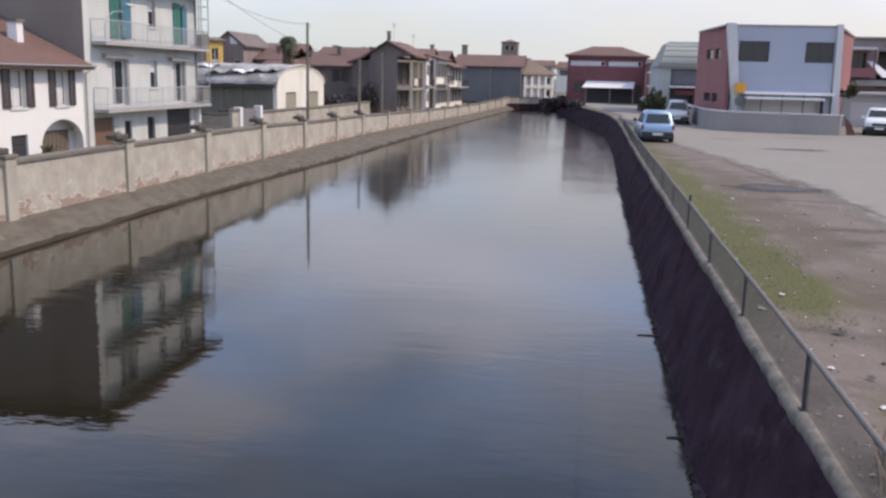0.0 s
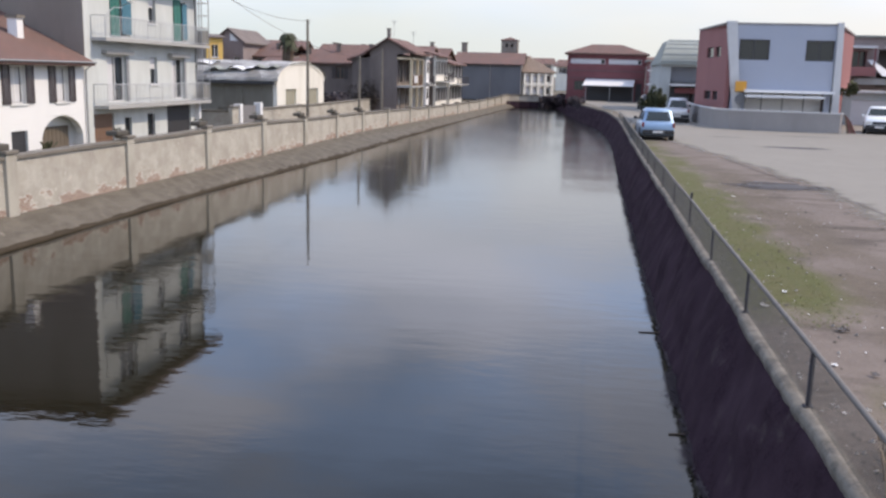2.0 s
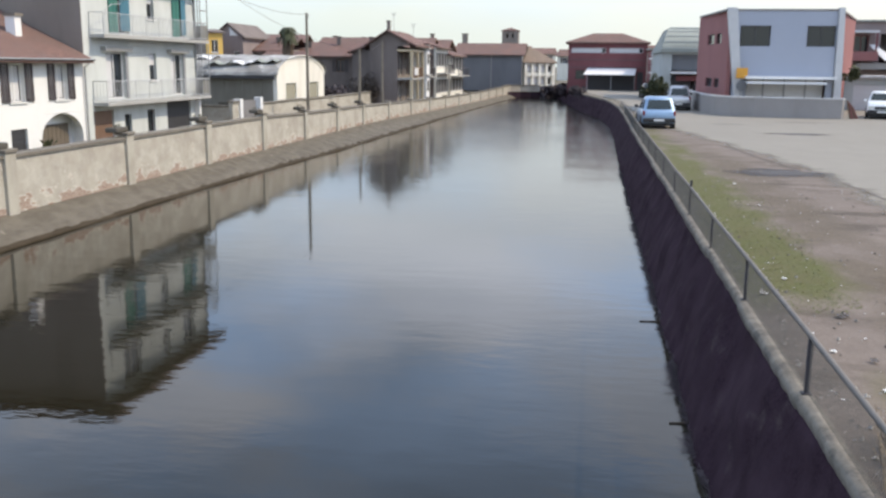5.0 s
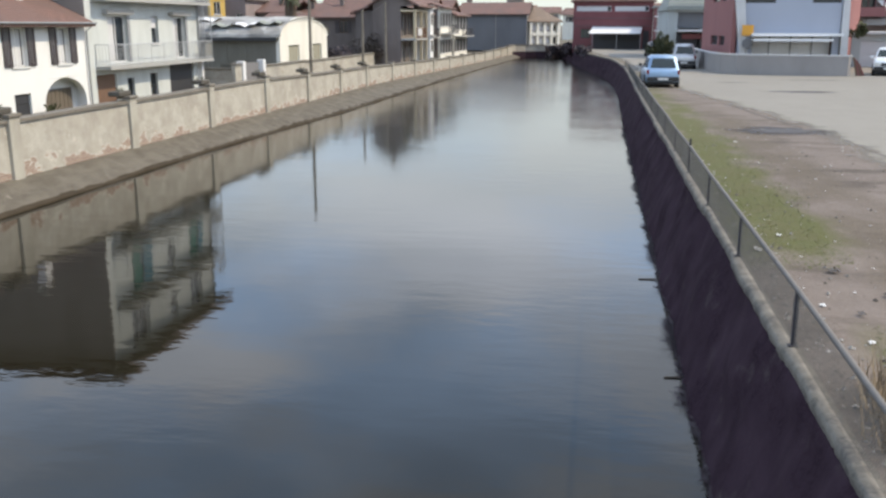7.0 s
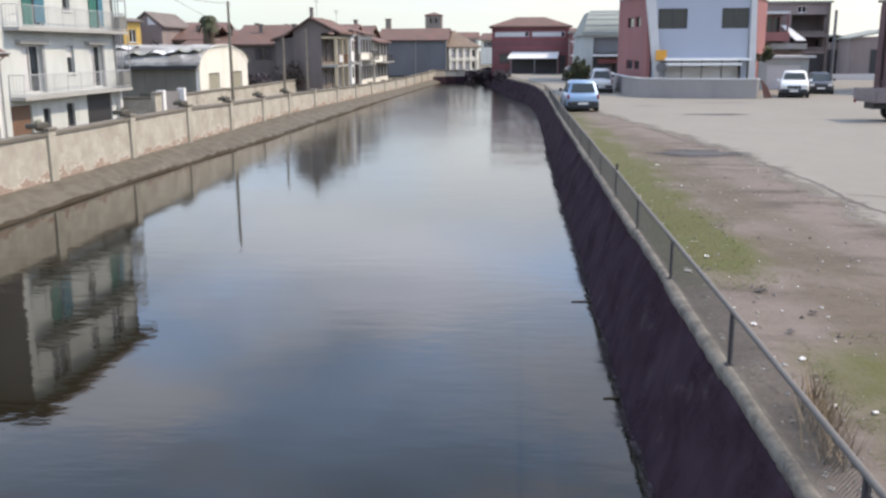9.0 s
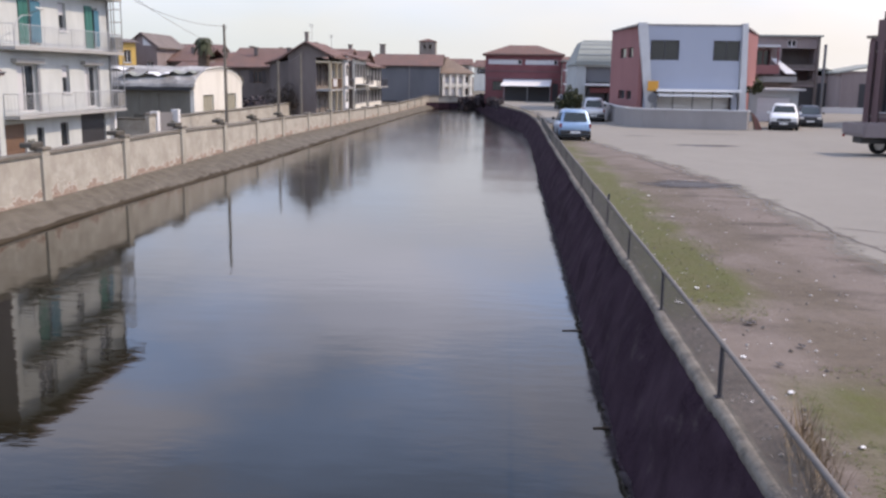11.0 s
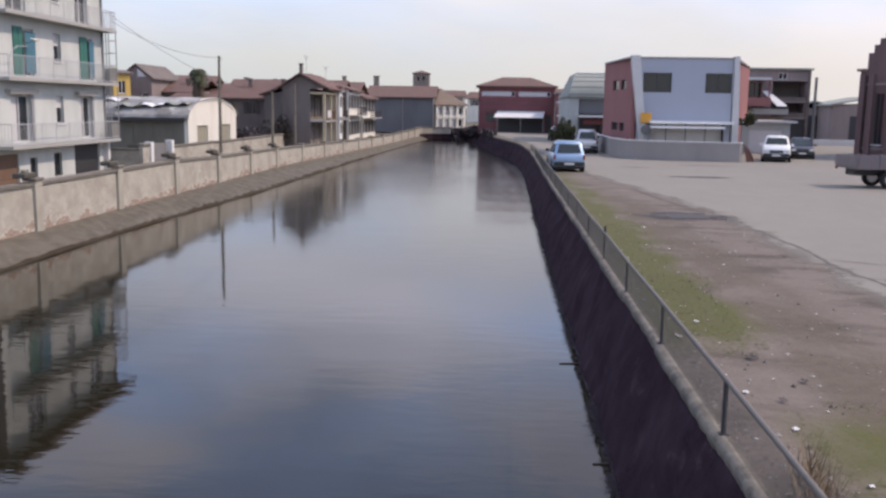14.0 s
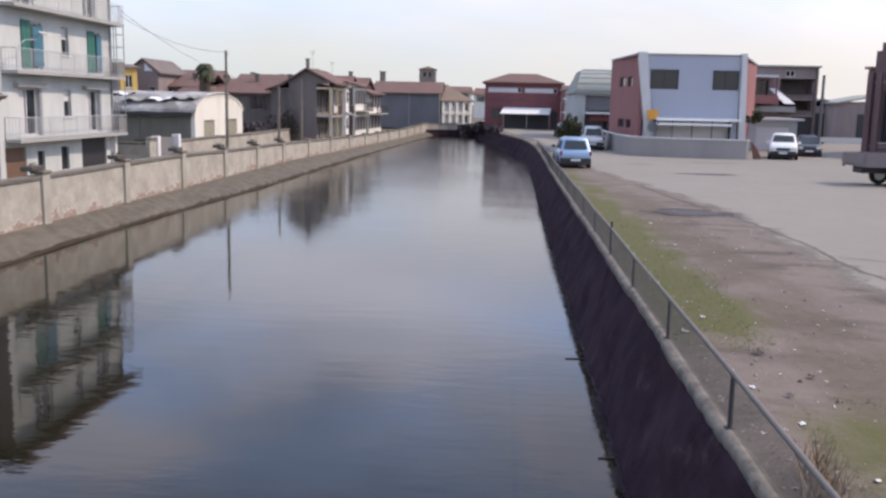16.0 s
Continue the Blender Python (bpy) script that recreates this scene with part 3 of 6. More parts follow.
def roof_gable(parent, F, u0, u1, d0, d1, z, rise, along="u", over=0.5, material="tile_x", thick=0.16, ridge=0.5):
    """Two slopes over the plan u0..u1, d0..d1; the ridge runs along u or along d."""
    bm = bmesh.new()
    a0, a1, b0, b1 = u0 - over, u1 + over, d0 - over, d1 + over
    if along == "u":
        m = b0 + (b1 - b0) * ridge
        drop = rise * over / max(0.1, (b1 - m))
        prof = [(b0, z - drop), (m, z + rise), (b1, z - drop)]
        get = lambda e, p: F(e, p[1], p[0])
        ends = (a0, a1)
    else:
        m = a0 + (a1 - a0) * ridge
        drop = rise * over / max(0.1, (a1 - m))
        prof = [(a0, z - drop), (m, z + rise), (a1, z - drop)]
        get = lambda e, p: F(p[0], p[1], e)
        ends = (b0, b1)
    outline = prof + [(p[0], p[1] - thick) for p in prof[::-1]]
    va = [bm.verts.new(get(ends[0], p)) for p in outline]
    vb = [bm.verts.new(get(ends[1], p)) for p in outline]
    n = len(outline)
    for i in range(n):
        j = (i + 1) % n
        bm.faces.new([va[i], va[j], vb[j], vb[i]])
    for v in (va, vb):
        bm.faces.new([v[0], v[1], v[4], v[5]])
        bm.faces.new([v[1], v[2], v[3], v[4]])
    return part("roof", bm, material, parent, "clay tile roof" if "tile" in material else "")


def roof_hip(parent, F, u0, u1, d0, d1, z, rise, over=0.6, material="tile_x"):
    bm = bmesh.new()
    a0, a1, b0, b1 = u0 - over, u1 + over, d0 - over, d1 + over
    k = (b1 - b0) / 2
    m = (b0 + b1) / 2
    base = [F(a0, z, b0), F(a1, z, b0), F(a1, z, b1), F(a0, z, b1)]
    low = [bm.verts.new(p) for p in base]
    und = [bm.verts.new(p - Vector((0, 0, 0.2))) for p in base]
    r0, r1 = bm.verts.new(F(a0 + k, z + rise, m)), bm.verts.new(F(a1 - k, z + rise, m))
    bm.faces.new([low[0], low[1], r1, r0])
    bm.faces.new([low[2], low[3], r0, r1])
    bm.faces.new([low[1], low[2], r1])
    bm.faces.new([low[3], low[0], r0])
    for i in range(4):
        j = (i + 1) % 4
        bm.faces.new([low[i], low[j], und[j], und[i]])
    bm.faces.new(und)
    return part("roof", bm, material, parent, "hipped clay tile roof")


def shell(parent, ox, oy, ang, w, dep, z0, z1, front, side, holes_front=(), holes_right=(), holes_left=(), gable=0.0, gable_axis="u"):
    """Four walls of a house: front at the face, sides and back behind it. Returns the faces front, right and left."""
    F = face(ox, oy, ang)
    back = F(w, 0, -dep)
    right = F(w, 0, 0)
    left = F(0, 0, -dep)
    R, L, B = face(right.x, right.y, ang + 90), face(left.x, left.y, ang - 90), face(back.x, back.y, ang + 180)
    for name, G, a, b, holes, mat in (("front_wall", F, 0, w, holes_front, front), ("side_wall", R, 0.3, dep - 0.3, holes_right, side), ("side_wall", L, 0.3, dep - 0.3, holes_left, side), ("back_wall", B, 0, w, (), side)):
        bm = bmesh.new()
        holed(bm, G, a, b, z0, z1, list(holes))
        if gable and gable_axis == "d" and name in ("front_wall", "back_wall"):
            prism(bm, [G(a, z1), G(b, z1), G((a + b) / 2, z1 + gable)], G(0, 0, -0.3) - G(0, 0, 0))
        if gable and gable_axis == "u" and name == "side_wall":
            prism(bm, [G(0, z1), G(dep, z1), G(dep / 2, z1 + gable)], G(0, 0, -0.3) - G(0, 0, 0))
        part(name, bm, mat, parent)
    return F, R, L


def chimney(parent, x, y, z0, z1, s=0.5, material="brown_wall"):
    c = boxed("chimney", (x - s / 2, x + s / 2, y - s / 2, y + s / 2, z0, z1), material, parent)
    boxed("chimney_cap", (x - s * 0.65, x + s * 0.65, y - s * 0.65, y + s * 0.65, z1, z1 + 0.12), "cap", c)
    return c


# ---- large structure ----
GROUND, STREET = 1.8, 0.7
LEFT = [(-60, -14.85), (34, -14.85), (44, -14.35), (52, -13.9), (68, -13.6), (90, -13.1), (116, -12.2), (135, -11.4), (150, -11.0)]
RIGHT = [(-60, 2.16), (45, 2.30), (62, 2.42), (73, 2.40), (83, 2.05), (89, 1.65), (103, -0.3), (122, -2.2), (150, -5.0)]


def along_line(line, y):
    return float(np.interp(y, [p[0] for p in line], [p[1] for p in line]))


def left_edge(y):
    return along_line(LEFT, y)


def right_edge(y):
    return along_line(RIGHT, y)


def parapet_x(y):
    return float(np.interp(y, [-60, 66, 90, 116, 150], [-16.2, -16.2, -14.6, -13.2, -12.0]))


def cap_z(y):
    return float(np.interp(y, [-60, 44, 52, 70, 90, 112, 128, 150], [2.30, 2.28, 2.10, 1.92, 1.72, 1.68, 1.8, 1.95]))


def canal_ys():
    return [-60, -20, 0, 10, 20, 30, 38, 44, 50, 56, 62, 68, 73, 78, 83, 89, 96, 103, 112, 122, 135, 150]


bm = bmesh.new()
ys = canal_ys()
rows_v = []
for y in ys:
    xl, xr, px = left_edge(y), right_edge(y), parapet_x(y)
    sec = [(-1500, STREET), (-60, STREET), (px - 0.35, STREET), (px - 0.3, -1.2), (xr + 0.02, -1.2), (xr + 0.03, GROUND), (8, GROUND), (60, GROUND), (1500, GROUND)]
    rows_v.append([bm.verts.new((x, y, z)) for x, z in sec])
far = [bm.verts.new((x, 160, z)) for x, z in ((-1500, 1.2), (-60, 1.2), (-12, 1.3), (-11.8, 1.35), (-5, 1.4), (-4.8, GROUND), (8, GROUND), (60, GROUND), (1500, GROUND))]
rows_v.append(far)
rows_v.append([bm.verts.new((v.co.x, 3000, 1.5)) for v in far])
for a, b in zip(rows_v, rows_v[1:]):
    for i in range(len(a) - 1):
        bm.faces.new([a[i], a[i + 1], b[i + 1], b[i]])
tagged(part("ground", bm, "earth"), "trodden brown earth with gravel along the canal", "ground", kind="structure")

bm = bmesh.new()
ra, rb = [], []
for y in range(-60, 161, 2):
    if y > 150:
        continue
    ra.append(bm.verts.new((left_edge(y) - 1.2, y, 0)))
    rb.append(bm.verts.new((right_edge(y) + 0.05, y, 0)))
for i in range(len(ra) - 1):
    bm.faces.new([ra[i], rb[i], rb[i + 1], ra[i + 1]])
tagged(part("water", bm, "water"), "calm dark canal water with faint ripples", "water", kind="structure")

# asphalt yard and street, with an uneven edge towards the earth
edge = [(-60, 6.2), (8, 6.4), (16, 6.6), (19, 6.75), (22.6, 6.8), (29, 6.95), (35, 6.2), (41, 5.3), (48, 4.2), (56, 3.4), (70, 2.9), (84, 2.6), (90, 2.2), (103, 0.4), (122, -1.6), (150, -4.4)]
bm = bmesh.new()
lanes = [[], [], []]
rng = random.Random(4)
for k in range(0, 421):
    y = -60 + k * 0.5
    x = along_line(edge, y) + 0.22 * math.sin(y * 1.7) * math.sin(y * 0.43) + rng.uniform(-0.09, 0.09)
    for lane, xx in zip(lanes, (x - 0.5, x + 1.3, 70)):
        lane.append(bm.verts.new((xx, y, GROUND + 0.006)))
for la, lb in zip(lanes, lanes[1:]):
    for i in range(len(la) - 1):
        bm.faces.new([la[i], lb[i], lb[i + 1], la[i + 1]])
road = tagged(part("road", bm, "asphalt"), "pale worn asphalt yard with faint cracks", "road", kind="structure")
cover = road.data.attributes.new("cover", "FLOAT", "POINT")
for i, v in enumerate(road.data.vertices):
    cover.data[i].value = float(i % 3 > 0)


def blot(name, cx, cy, rx, ry, z, material, seed, label, turn=0.0):
    """A thin irregular stain on the ground."""
    rng = random.Random(seed)
    bm = bmesh.new()
    ring = []
    for k in range(40):
        a = math.tau * k / 40
        r = 1 + 0.22 * math.sin(3 * a + seed) + 0.14 * math.sin(7 * a + 2 * seed) + rng.uniform(-0.09, 0.09)
        x, y = rx * r * math.cos(a), ry * r * math.sin(a)
        ring.append(bm.verts.new((cx + x * math.cos(turn) - y * math.sin(turn), cy + x * math.sin(turn) + y * math.cos(turn), z)))
    bm.faces.new(ring)
    ob = part(name, bm, material)
    ob.data.transform(Matrix.Translation((-cx, -cy, 0)))
    ob.location = (cx, cy, 0)
    return tagged(ob, label, "stain", "stains on the yard", "structure")


blot("tar_patch", 5.75, 28.6, 1.7, 1.3, GROUND + 0.012, "tar", 3, "dark oily stain where earth meets asphalt")
blot("tar_patch", 10.1, 46.0, 1.7, 0.7, GROUND + 0.012, "tar", 5, "dark patched strip in the pale asphalt")
blot("tar_patch", 7.6, 53.0, 1.1, 0.25, GROUND + 0.012, "tar", 9, "thin dark crack line in the pale asphalt")
blot("tar_patch", 12.5, 56.0, 1.8, 0.2, GROUND + 0.012, "tar", 6, "thin dark crack line in the pale asphalt")


def crack(line, width, label, seed):
    """A thin dark seam of tar and dirt along a line of ground points."""
    rng = random.Random(seed)
    bm = bmesh.new()
    pts = []
    for (xa, ya), (xb, yb) in zip(line, line[1:]):
        n = max(2, int(math.hypot(xb - xa, yb - ya) / 0.25))
        pts += [(xa + (xb - xa) * k / n + rng.uniform(-0.05, 0.05), ya + (yb - ya) * k / n + rng.uniform(-0.05, 0.05)) for k in range(n)]
    prev = None
    for k, (x, y) in enumerate(pts):
        w = width * rng.uniform(0.35, 1.2) * min(1, 0.2 + k / 4, 0.2 + (len(pts) - k) / 4)
        cur = (bm.verts.new((x - w, y - w * 0.4, GROUND + 0.011)), bm.verts.new((x + w, y + w * 0.4, GROUND + 0.011)))
        if prev:
            bm.faces.new([prev[0], prev[1], cur[1], cur[0]])
        prev = cur
    tagged(part("crack", bm, "seam"), label, "crack", "cracks in the yard", "structure")


crack([(5.6, 38.0), (6.0, 33.5), (6.6, 29.4)], 0.06, "dark dirty seam along the asphalt edge", 31)
crack([(7.0, 27.6), (7.15, 25.0), (7.35, 22.0), (7.2, 19.5), (7.5, 17.0)], 0.06, "dark dirty seam along the asphalt edge", 32)
crack([(7.4, 20.6), (8.6, 20.0), (10.4, 19.4)], 0.07, "thin dark seam across the asphalt", 33)
crack([(7.4, 18.4), (8.4, 17.5), (9.6, 17.2)], 0.06, "thin dark seam across the asphalt", 34)

# right canal wall: leans back below, coping on top
bm = bmesh.new()
rng = random.Random(8)
prof = [(-1.2, -0.75), (-0.05, -0.66), (0.10, -0.60), (0.5, -0.46), (1.0, -0.32), (1.45, -0.13), (1.68, -0.06)]
heights = [-1.2, -0.3] + [-0.05 + 1.73 * k / 13 for k in range(14)]
rings = []
yk = -12.0
while yk < 150:
    ring = []
    for z in heights:
        off = float(np.interp(z, [p[0] for p in prof], [p[1] for p in prof]))
        j = 0.09 * noise.noise(Vector((yk * 0.55, z * 0.9, 2.0))) + 0.05 * noise.noise(Vector((yk * 1.9, z * 2.6, 5.0))) + 0.03 * noise.noise(Vector((yk * 5.0, z * 6.0, 8.0)))
        ring.append(bm.verts.new((right_edge(yk) + off + j * (1.0 if z < 1.6 else 0.3), yk, z)))
    ring.append(bm.verts.new((right_edge(yk) + 0.13, yk, 1.68)))
    ring.append(bm.verts.new((right_edge(yk) + 0.13, yk, -1.2)))
    rings.append(ring)
    yk += 0.16 if yk < 40 else 0.8
for a, b in zip(rings, rings[1:]):
    for i in range(len(a)):
        j = (i + 1) % len(a)
        bm.faces.new([a[i], a[j], b[j], b[i]])
canal_wall = tagged(part("wall_canal_right", bm, "canal_wall", None, "", True), "concrete canal wall leaning back to the earth, its shade put into the dark colour", "wall", kind="structure")

# left bank slope and its foot at the water
bm = bmesh.new()
rng = random.Random(9)
rings = []
yk = 8.0
while yk < 150:
    xl, px = left_edge(yk), parapet_x(yk)
    ring = []
    for t, z in ((0.0, -0.6), (0.02, 0.0), (0.06, 0.09), (0.25, 0.2), (0.5, 0.33), (0.75, 0.45), (1.0, 0.56)):
        x = xl + (px + 0.02 - xl) * t
        ring.append(bm.verts.new((x, yk, z + (rng.uniform(-0.035, 0.045) if 0 < t < 1 else 0))))
    rings.append(ring)
    yk += 0.4 if yk < 60 else 0.8
for a, b in zip(rings, rings[1:]):
    for i in range(len(a) - 1):
        bm.faces.new([a[i], a[i + 1], b[i + 1], b[i]])
tagged(part("wall_bank_left", bm, "bank"), "sloping muddy stone bank above the water", "bank", kind="structure")
bm = bmesh.new()
rings = []
yk = 8.0
while yk < 150:
    xl = left_edge(yk)
    w = 0.02 * math.sin(yk * 0.9) + rng.uniform(-0.01, 0.01)
    rings.append([bm.verts.new((xl + 0.10, yk, -0.3)), bm.verts.new((xl + 0.05, yk, 0.03 + w)), bm.verts.new((xl - 0.06, yk, 0.085 + w)), bm.verts.new((xl - 0.3, yk, 0.13))])
    yk += 0.8
for a, b in zip(rings, rings[1:]):
    for i in range(3):
        bm.faces.new([a[i], a[i + 1], b[i + 1], b[i]])
tagged(part("trim_bank_foot", bm, "wet"), "wet dark stone edge at the waterline", "bank edge", kind="structure")

# canal end
bm = bmesh.new()
prism(bm, [(-14, 146, -1.2), (2, 146, -1.2), (2, 146, 1.5), (-14, 146, 1.5)], Vector((0, 4, 0)))
tagged(part("wall_canal_end", bm, "canal_wall"), "dark overgrown wall where the canal bends", "wall", kind="structure")


# ---- left bank: parapet with piers ----
parapet = thing("parapet_wall", "flaking rendered parapet wall with concrete coping and piers", "wall", kind="structure")
piers = [16.6 + 6.9 * k for k in range(19)]
rng = random.Random(21)
for a, b in zip(piers, piers[1:]):
    xa, xb, za, zb = parapet_x(a), parapet_x(b), cap_z(a), cap_z(b)
    bm = bmesh.new()
    n = 8
    outer, inner = [], []
    for k in range(n + 1):
        t = k / n
        x, y, z = xa + (xb - xa) * t, a + (b - a) * t, za + (zb - za) * t - 0.13
        j = rng.uniform(-0.012, 0.012)
        outer.append([bm.verts.new((x + 0.0 + j, y, 0.42)), bm.verts.new((x + j * 0.5, y, 1.2)), bm.verts.new((x - 0.02, y, z))])
        inner.append([bm.verts.new((x - 0.3, y, 0.42)), bm.verts.new((x - 0.3, y, 1.2)), bm.verts.new((x - 0.3, y, z))])
    for k in range(n):
        for s in (outer, inner):
            for i in range(2):
                bm.faces.new([s[k][i], s[k + 1][i], s[k + 1][i + 1], s[k][i + 1]])
        bm.faces.new([outer[k][2], outer[k + 1][2], inner[k + 1][2], inner[k][2]])
    part("panel", bm, "parapet", parapet)
    for k in range(4):
        bm = bmesh.new()
        t0, t1 = k / 4 + 0.002, (k + 1) / 4 - 0.002
        p = [(xa + (xb - xa) * t, a + (b - a) * t, za + (zb - za) * t) for t in (t0, t1)]
        d = rng.uniform(-0.008, 0.008)
        prism(bm, [(p[0][0] + 0.06, p[0][1], p[0][2] - 0.13 + d), (p[1][0] + 0.06, p[1][1], p[1][2] - 0.13 + d), (p[1][0] + 0.06, p[1][1], p[1][2] - 0.03 + d), (p[0][0] + 0.06, p[0][1], p[0][2] - 0.03 + d)], Vector((-0.5, 0, 0)))
        part("coping_stone", bm, "cap", parapet)
for k, y in enumerate(piers):
    x, z = parapet_x(y), cap_z(y)
    bm = bmesh.new()
    box(bm, x - 0.1, x + 0.10, y, y + 0.50, 0.3, z + 0.02)
    bmesh.ops.bevel(bm, geom=bm.edges[:], offset=0.015, segments=1, affect="EDGES")
    pr = part("pier", bm, "pier", parapet)
    bm = bmesh.new()
    box(bm, x - 0.36, x + 0.15, y - 0.05, y + 0.55, z + 0.02, z + 0.13)
    bmesh.ops.bevel(bm, geom=bm.edges[:], offset=0.02, segments=1, affect="EDGES")
    part("pier_cap", bm, "cap", pr)
    if k in (1, 2, 3, 4, 5, 6, 7):
        bm = bmesh.new()
        box(bm, x - 0.50, x - 0.05, y - 0.42, y + 0.42, z + 0.135, z + 0.31)
        bmesh.ops.bevel(bm, geom=bm.edges[:], offset=0.03, segments=1, affect="EDGES")
        tr = tagged(part("flower_trough", bm, "pot"), "dark empty trough on the parapet coping", "trough", "troughs along the parapet")
        r2 = random.Random(k)
        for q in range(3):
            bm = bmesh.new()
            foot = Vector((x - 0.28 + r2.uniform(-0.08, 0.08), y - 0.26 + 0.26 * q, z + 0.29))
            root = bm.verts.new(foot)
            for w in range(14):
                a = r2.uniform(0, math.tau)
                tip = foot + Vector((math.cos(a) * r2.uniform(0.03, 0.1), math.sin(a) * r2.uniform(0.03, 0.13), r2.uniform(0.06, 0.14)))
                bm.faces.new([root, bm.verts.new(tip + Vector((-math.sin(a), math.cos(a), 0)) * 0.02), bm.verts.new(tip)])
            part("plant", bm, "leaf", tr, "sparse low plant")

# ---- left: white four-storey house with balconies ----
HX = -23.0
tall = thing("apartment_house", "pale grey four-storey house with balconies facing the canal", "house")
U0 = 39.7                                     # face u = y - U0
W2 = 12.2
fl = [STREET, 2.96, 6.12, 9.12, 12.2]
holes = []
wins = []
for z, kind, spans in ((fl[1], "glass", ((1.95, 3.75), (8.9, 10.4))), (fl[2], "green", ((2.4, 4.35), (9.25, 10.85))), (fl[3], "grey", ((1.95, 3.75), (8.9, 10.4)))):
    for u, v in spans:
        holes.append((u, v, z + 0.12, z + 2.35))
        wins.append((u, v, z, kind))
    holes.append((6.35, 7.15, z + 0.95, z + 2.35))
ground_holes = [(0.55, 2.4, STREET, 2.55), (3.45, 4.15, 1.3, 2.28), (5.85, 6.7, 1.2, 2.40), (8.15, 11.2, STREET, 2.82)]
F2, R2, L2 = shell(tall, HX, U0, 90, W2, 10.5, STREET, fl[4], "grey_wall", "grey_wall", holes + ground_holes)
# towards the street's start, a brown sheet carries the side's shade in its colour
fpart("shade_side_sheet", L2, (0, 10.5, STREET, fl[4], 0.0, 0.03), "brown_wall", tall, "brown side sheet with the shade put into its colour")
for u, v, z, kind in wins:
    w = window(tall, F2, u, v, z + 0.12, z + 2.35, "", "frame", False, 1, 0.14, curtain=(kind == "glass"))
    if kind == "glass":
        fpart("roller_box", F2, (u - 0.45, v + 0.35, z + 2.42, z + 2.62, 0.0, 0.28), "slab", tall)
        fpart("jamb", F2, (v, v + 0.27, z + 0.12, z + 2.35, 0.0, 0.05), "grey_iron", tall)
    elif kind == "green":
        for a in (u - 0.02, u + 0.42):
            bm = bmesh.new()
            fbox(bm, F2, a, a + 0.42, z + 0.14, z + 2.4, 0.02, 0.06)
            for q in range(18):
                fbox(bm, F2, a + 0.04, a + 0.38, z + 0.22 + q * 0.118, z + 0.29 + q * 0.118, 0.06, 0.075)
            part("shutter", bm, "green", w, "green louvred shutter")
        bm = bmesh.new()
        n = int((v - u - 0.95) / 0.06)
        pl = [(u + 0.95 + q * 0.06, 0.10 + 0.03 * (q % 2)) for q in range(n)]
        prism(bm, [F2(p[0], z + 0.25, p[1]) for p in pl] + [F2(p[0], z + 0.25, p[1] + 0.015) for p in pl[::-1]], Vector((0, 0, 1.95)))
        part("awning_cloth", bm, "teal", w, "blue-green cloth blind hanging in the opening")
for z in fl[1:4]:
    w = window(tall, F2, 6.35, 7.15, z + 0.95, z + 2.35, "", "grey_iron", True, 0, 0.16)
    fpart("blind", F2, (6.4, 7.1, z + 1.75, z + 2.3, -0.15, -0.13), "curtain", w)
door(tall, F2, 0.55, 2.4, STREET, 2.55, "wood", 3)
window(tall, F2, 3.45, 4.15, 1.3, 2.28, "", "darkdoor", True, 0)
window(tall, F2, 5.85, 6.7, 1.2, 2.40, "", "shutter", True, 0)
door(tall, F2, 8.15, 11.2, STREET, 2.82, "darkdoor", 4, "garage_door")
fpart("corner_post", F2, (11.75, 12.0, STREET, 2.8, 0.02, 0.3), "white", tall)
for k, z in enumerate(fl[1:4]):
    over = 0.75
    bm = bmesh.new()
    fbox(bm, F2, 0.6, W2 + 0.28, z - 0.16, z, 0.0, over)
    fbox(bm, F2, W2, W2 + 0.28, z - 0.16, z, -3.2, 0.0)
    slab = part("balcony", bm, "slab", tall, "concrete balcony slab that turns the corner")
    e = [F2(0.64, z, 0.02), F2(0.64, z, over - 0.06), F2(W2 + 0.24, z, over - 0.06), F2(W2 + 0.24, z, -3.1)]
    rail_part(slab, e, 1.0, "iron", 0.14)
    if k < 2:
        for u, d in ((W2 + 0.24, over - 0.06), (W2 + 0.24, 0.1), (W2 + 0.24, -0.9), (W2 + 0.24, -2.0), (W2 + 0.24, -3.1), (W2 - 0.75, over - 0.06)):
            bm = bmesh.new()
            tube(bm, [F2(u, z, d), F2(u, z + 2.95, d)], 0.03, 6)
            part("screen_post", bm, "grey_iron", slab)
        for h in (1.7, 2.4):
            bm = bmesh.new()
            tube(bm, [F2(W2 - 0.75, z + h, over - 0.06), F2(W2 + 0.24, z + h, over - 0.06), F2(W2 + 0.24, z + h, -3.1)], 0.018, 5)
            part("screen_bar", bm, "grey_iron", slab, "grey iron bar round the corner balcony")
        bm = bmesh.new()
        fbox(bm, F2, W2 - 0.7, W2 + 0.2, z + 0.12, z + 0.85, over - 0.09, over - 0.07)
        fbox(bm, F2, W2 + 0.25, W2 + 0.27, z + 0.12, z + 0.85, -3.0, over - 0.1)
        part("screen_panel", bm, "shed", slab, "grey panel in the balcony rail")
roof_hip(tall, F2, 0, W2, -10.5, 0, fl[4], 1.6, 0.9, "tile_y")
fpart("eave_board", F2, (-0.9, W2 + 0.9, fl[4] - 0.32, fl[4] - 0.2, 0.0, 0.88), "brown_wall", tall, "dark eave soffit")
bm = bmesh.new()
tube(bm, [F2(12.05, STREET, 0.08), F2(12.05, fl[4], 0.08)], 0.06, 6)
part("drainpipe", bm, "grey_iron", tall)
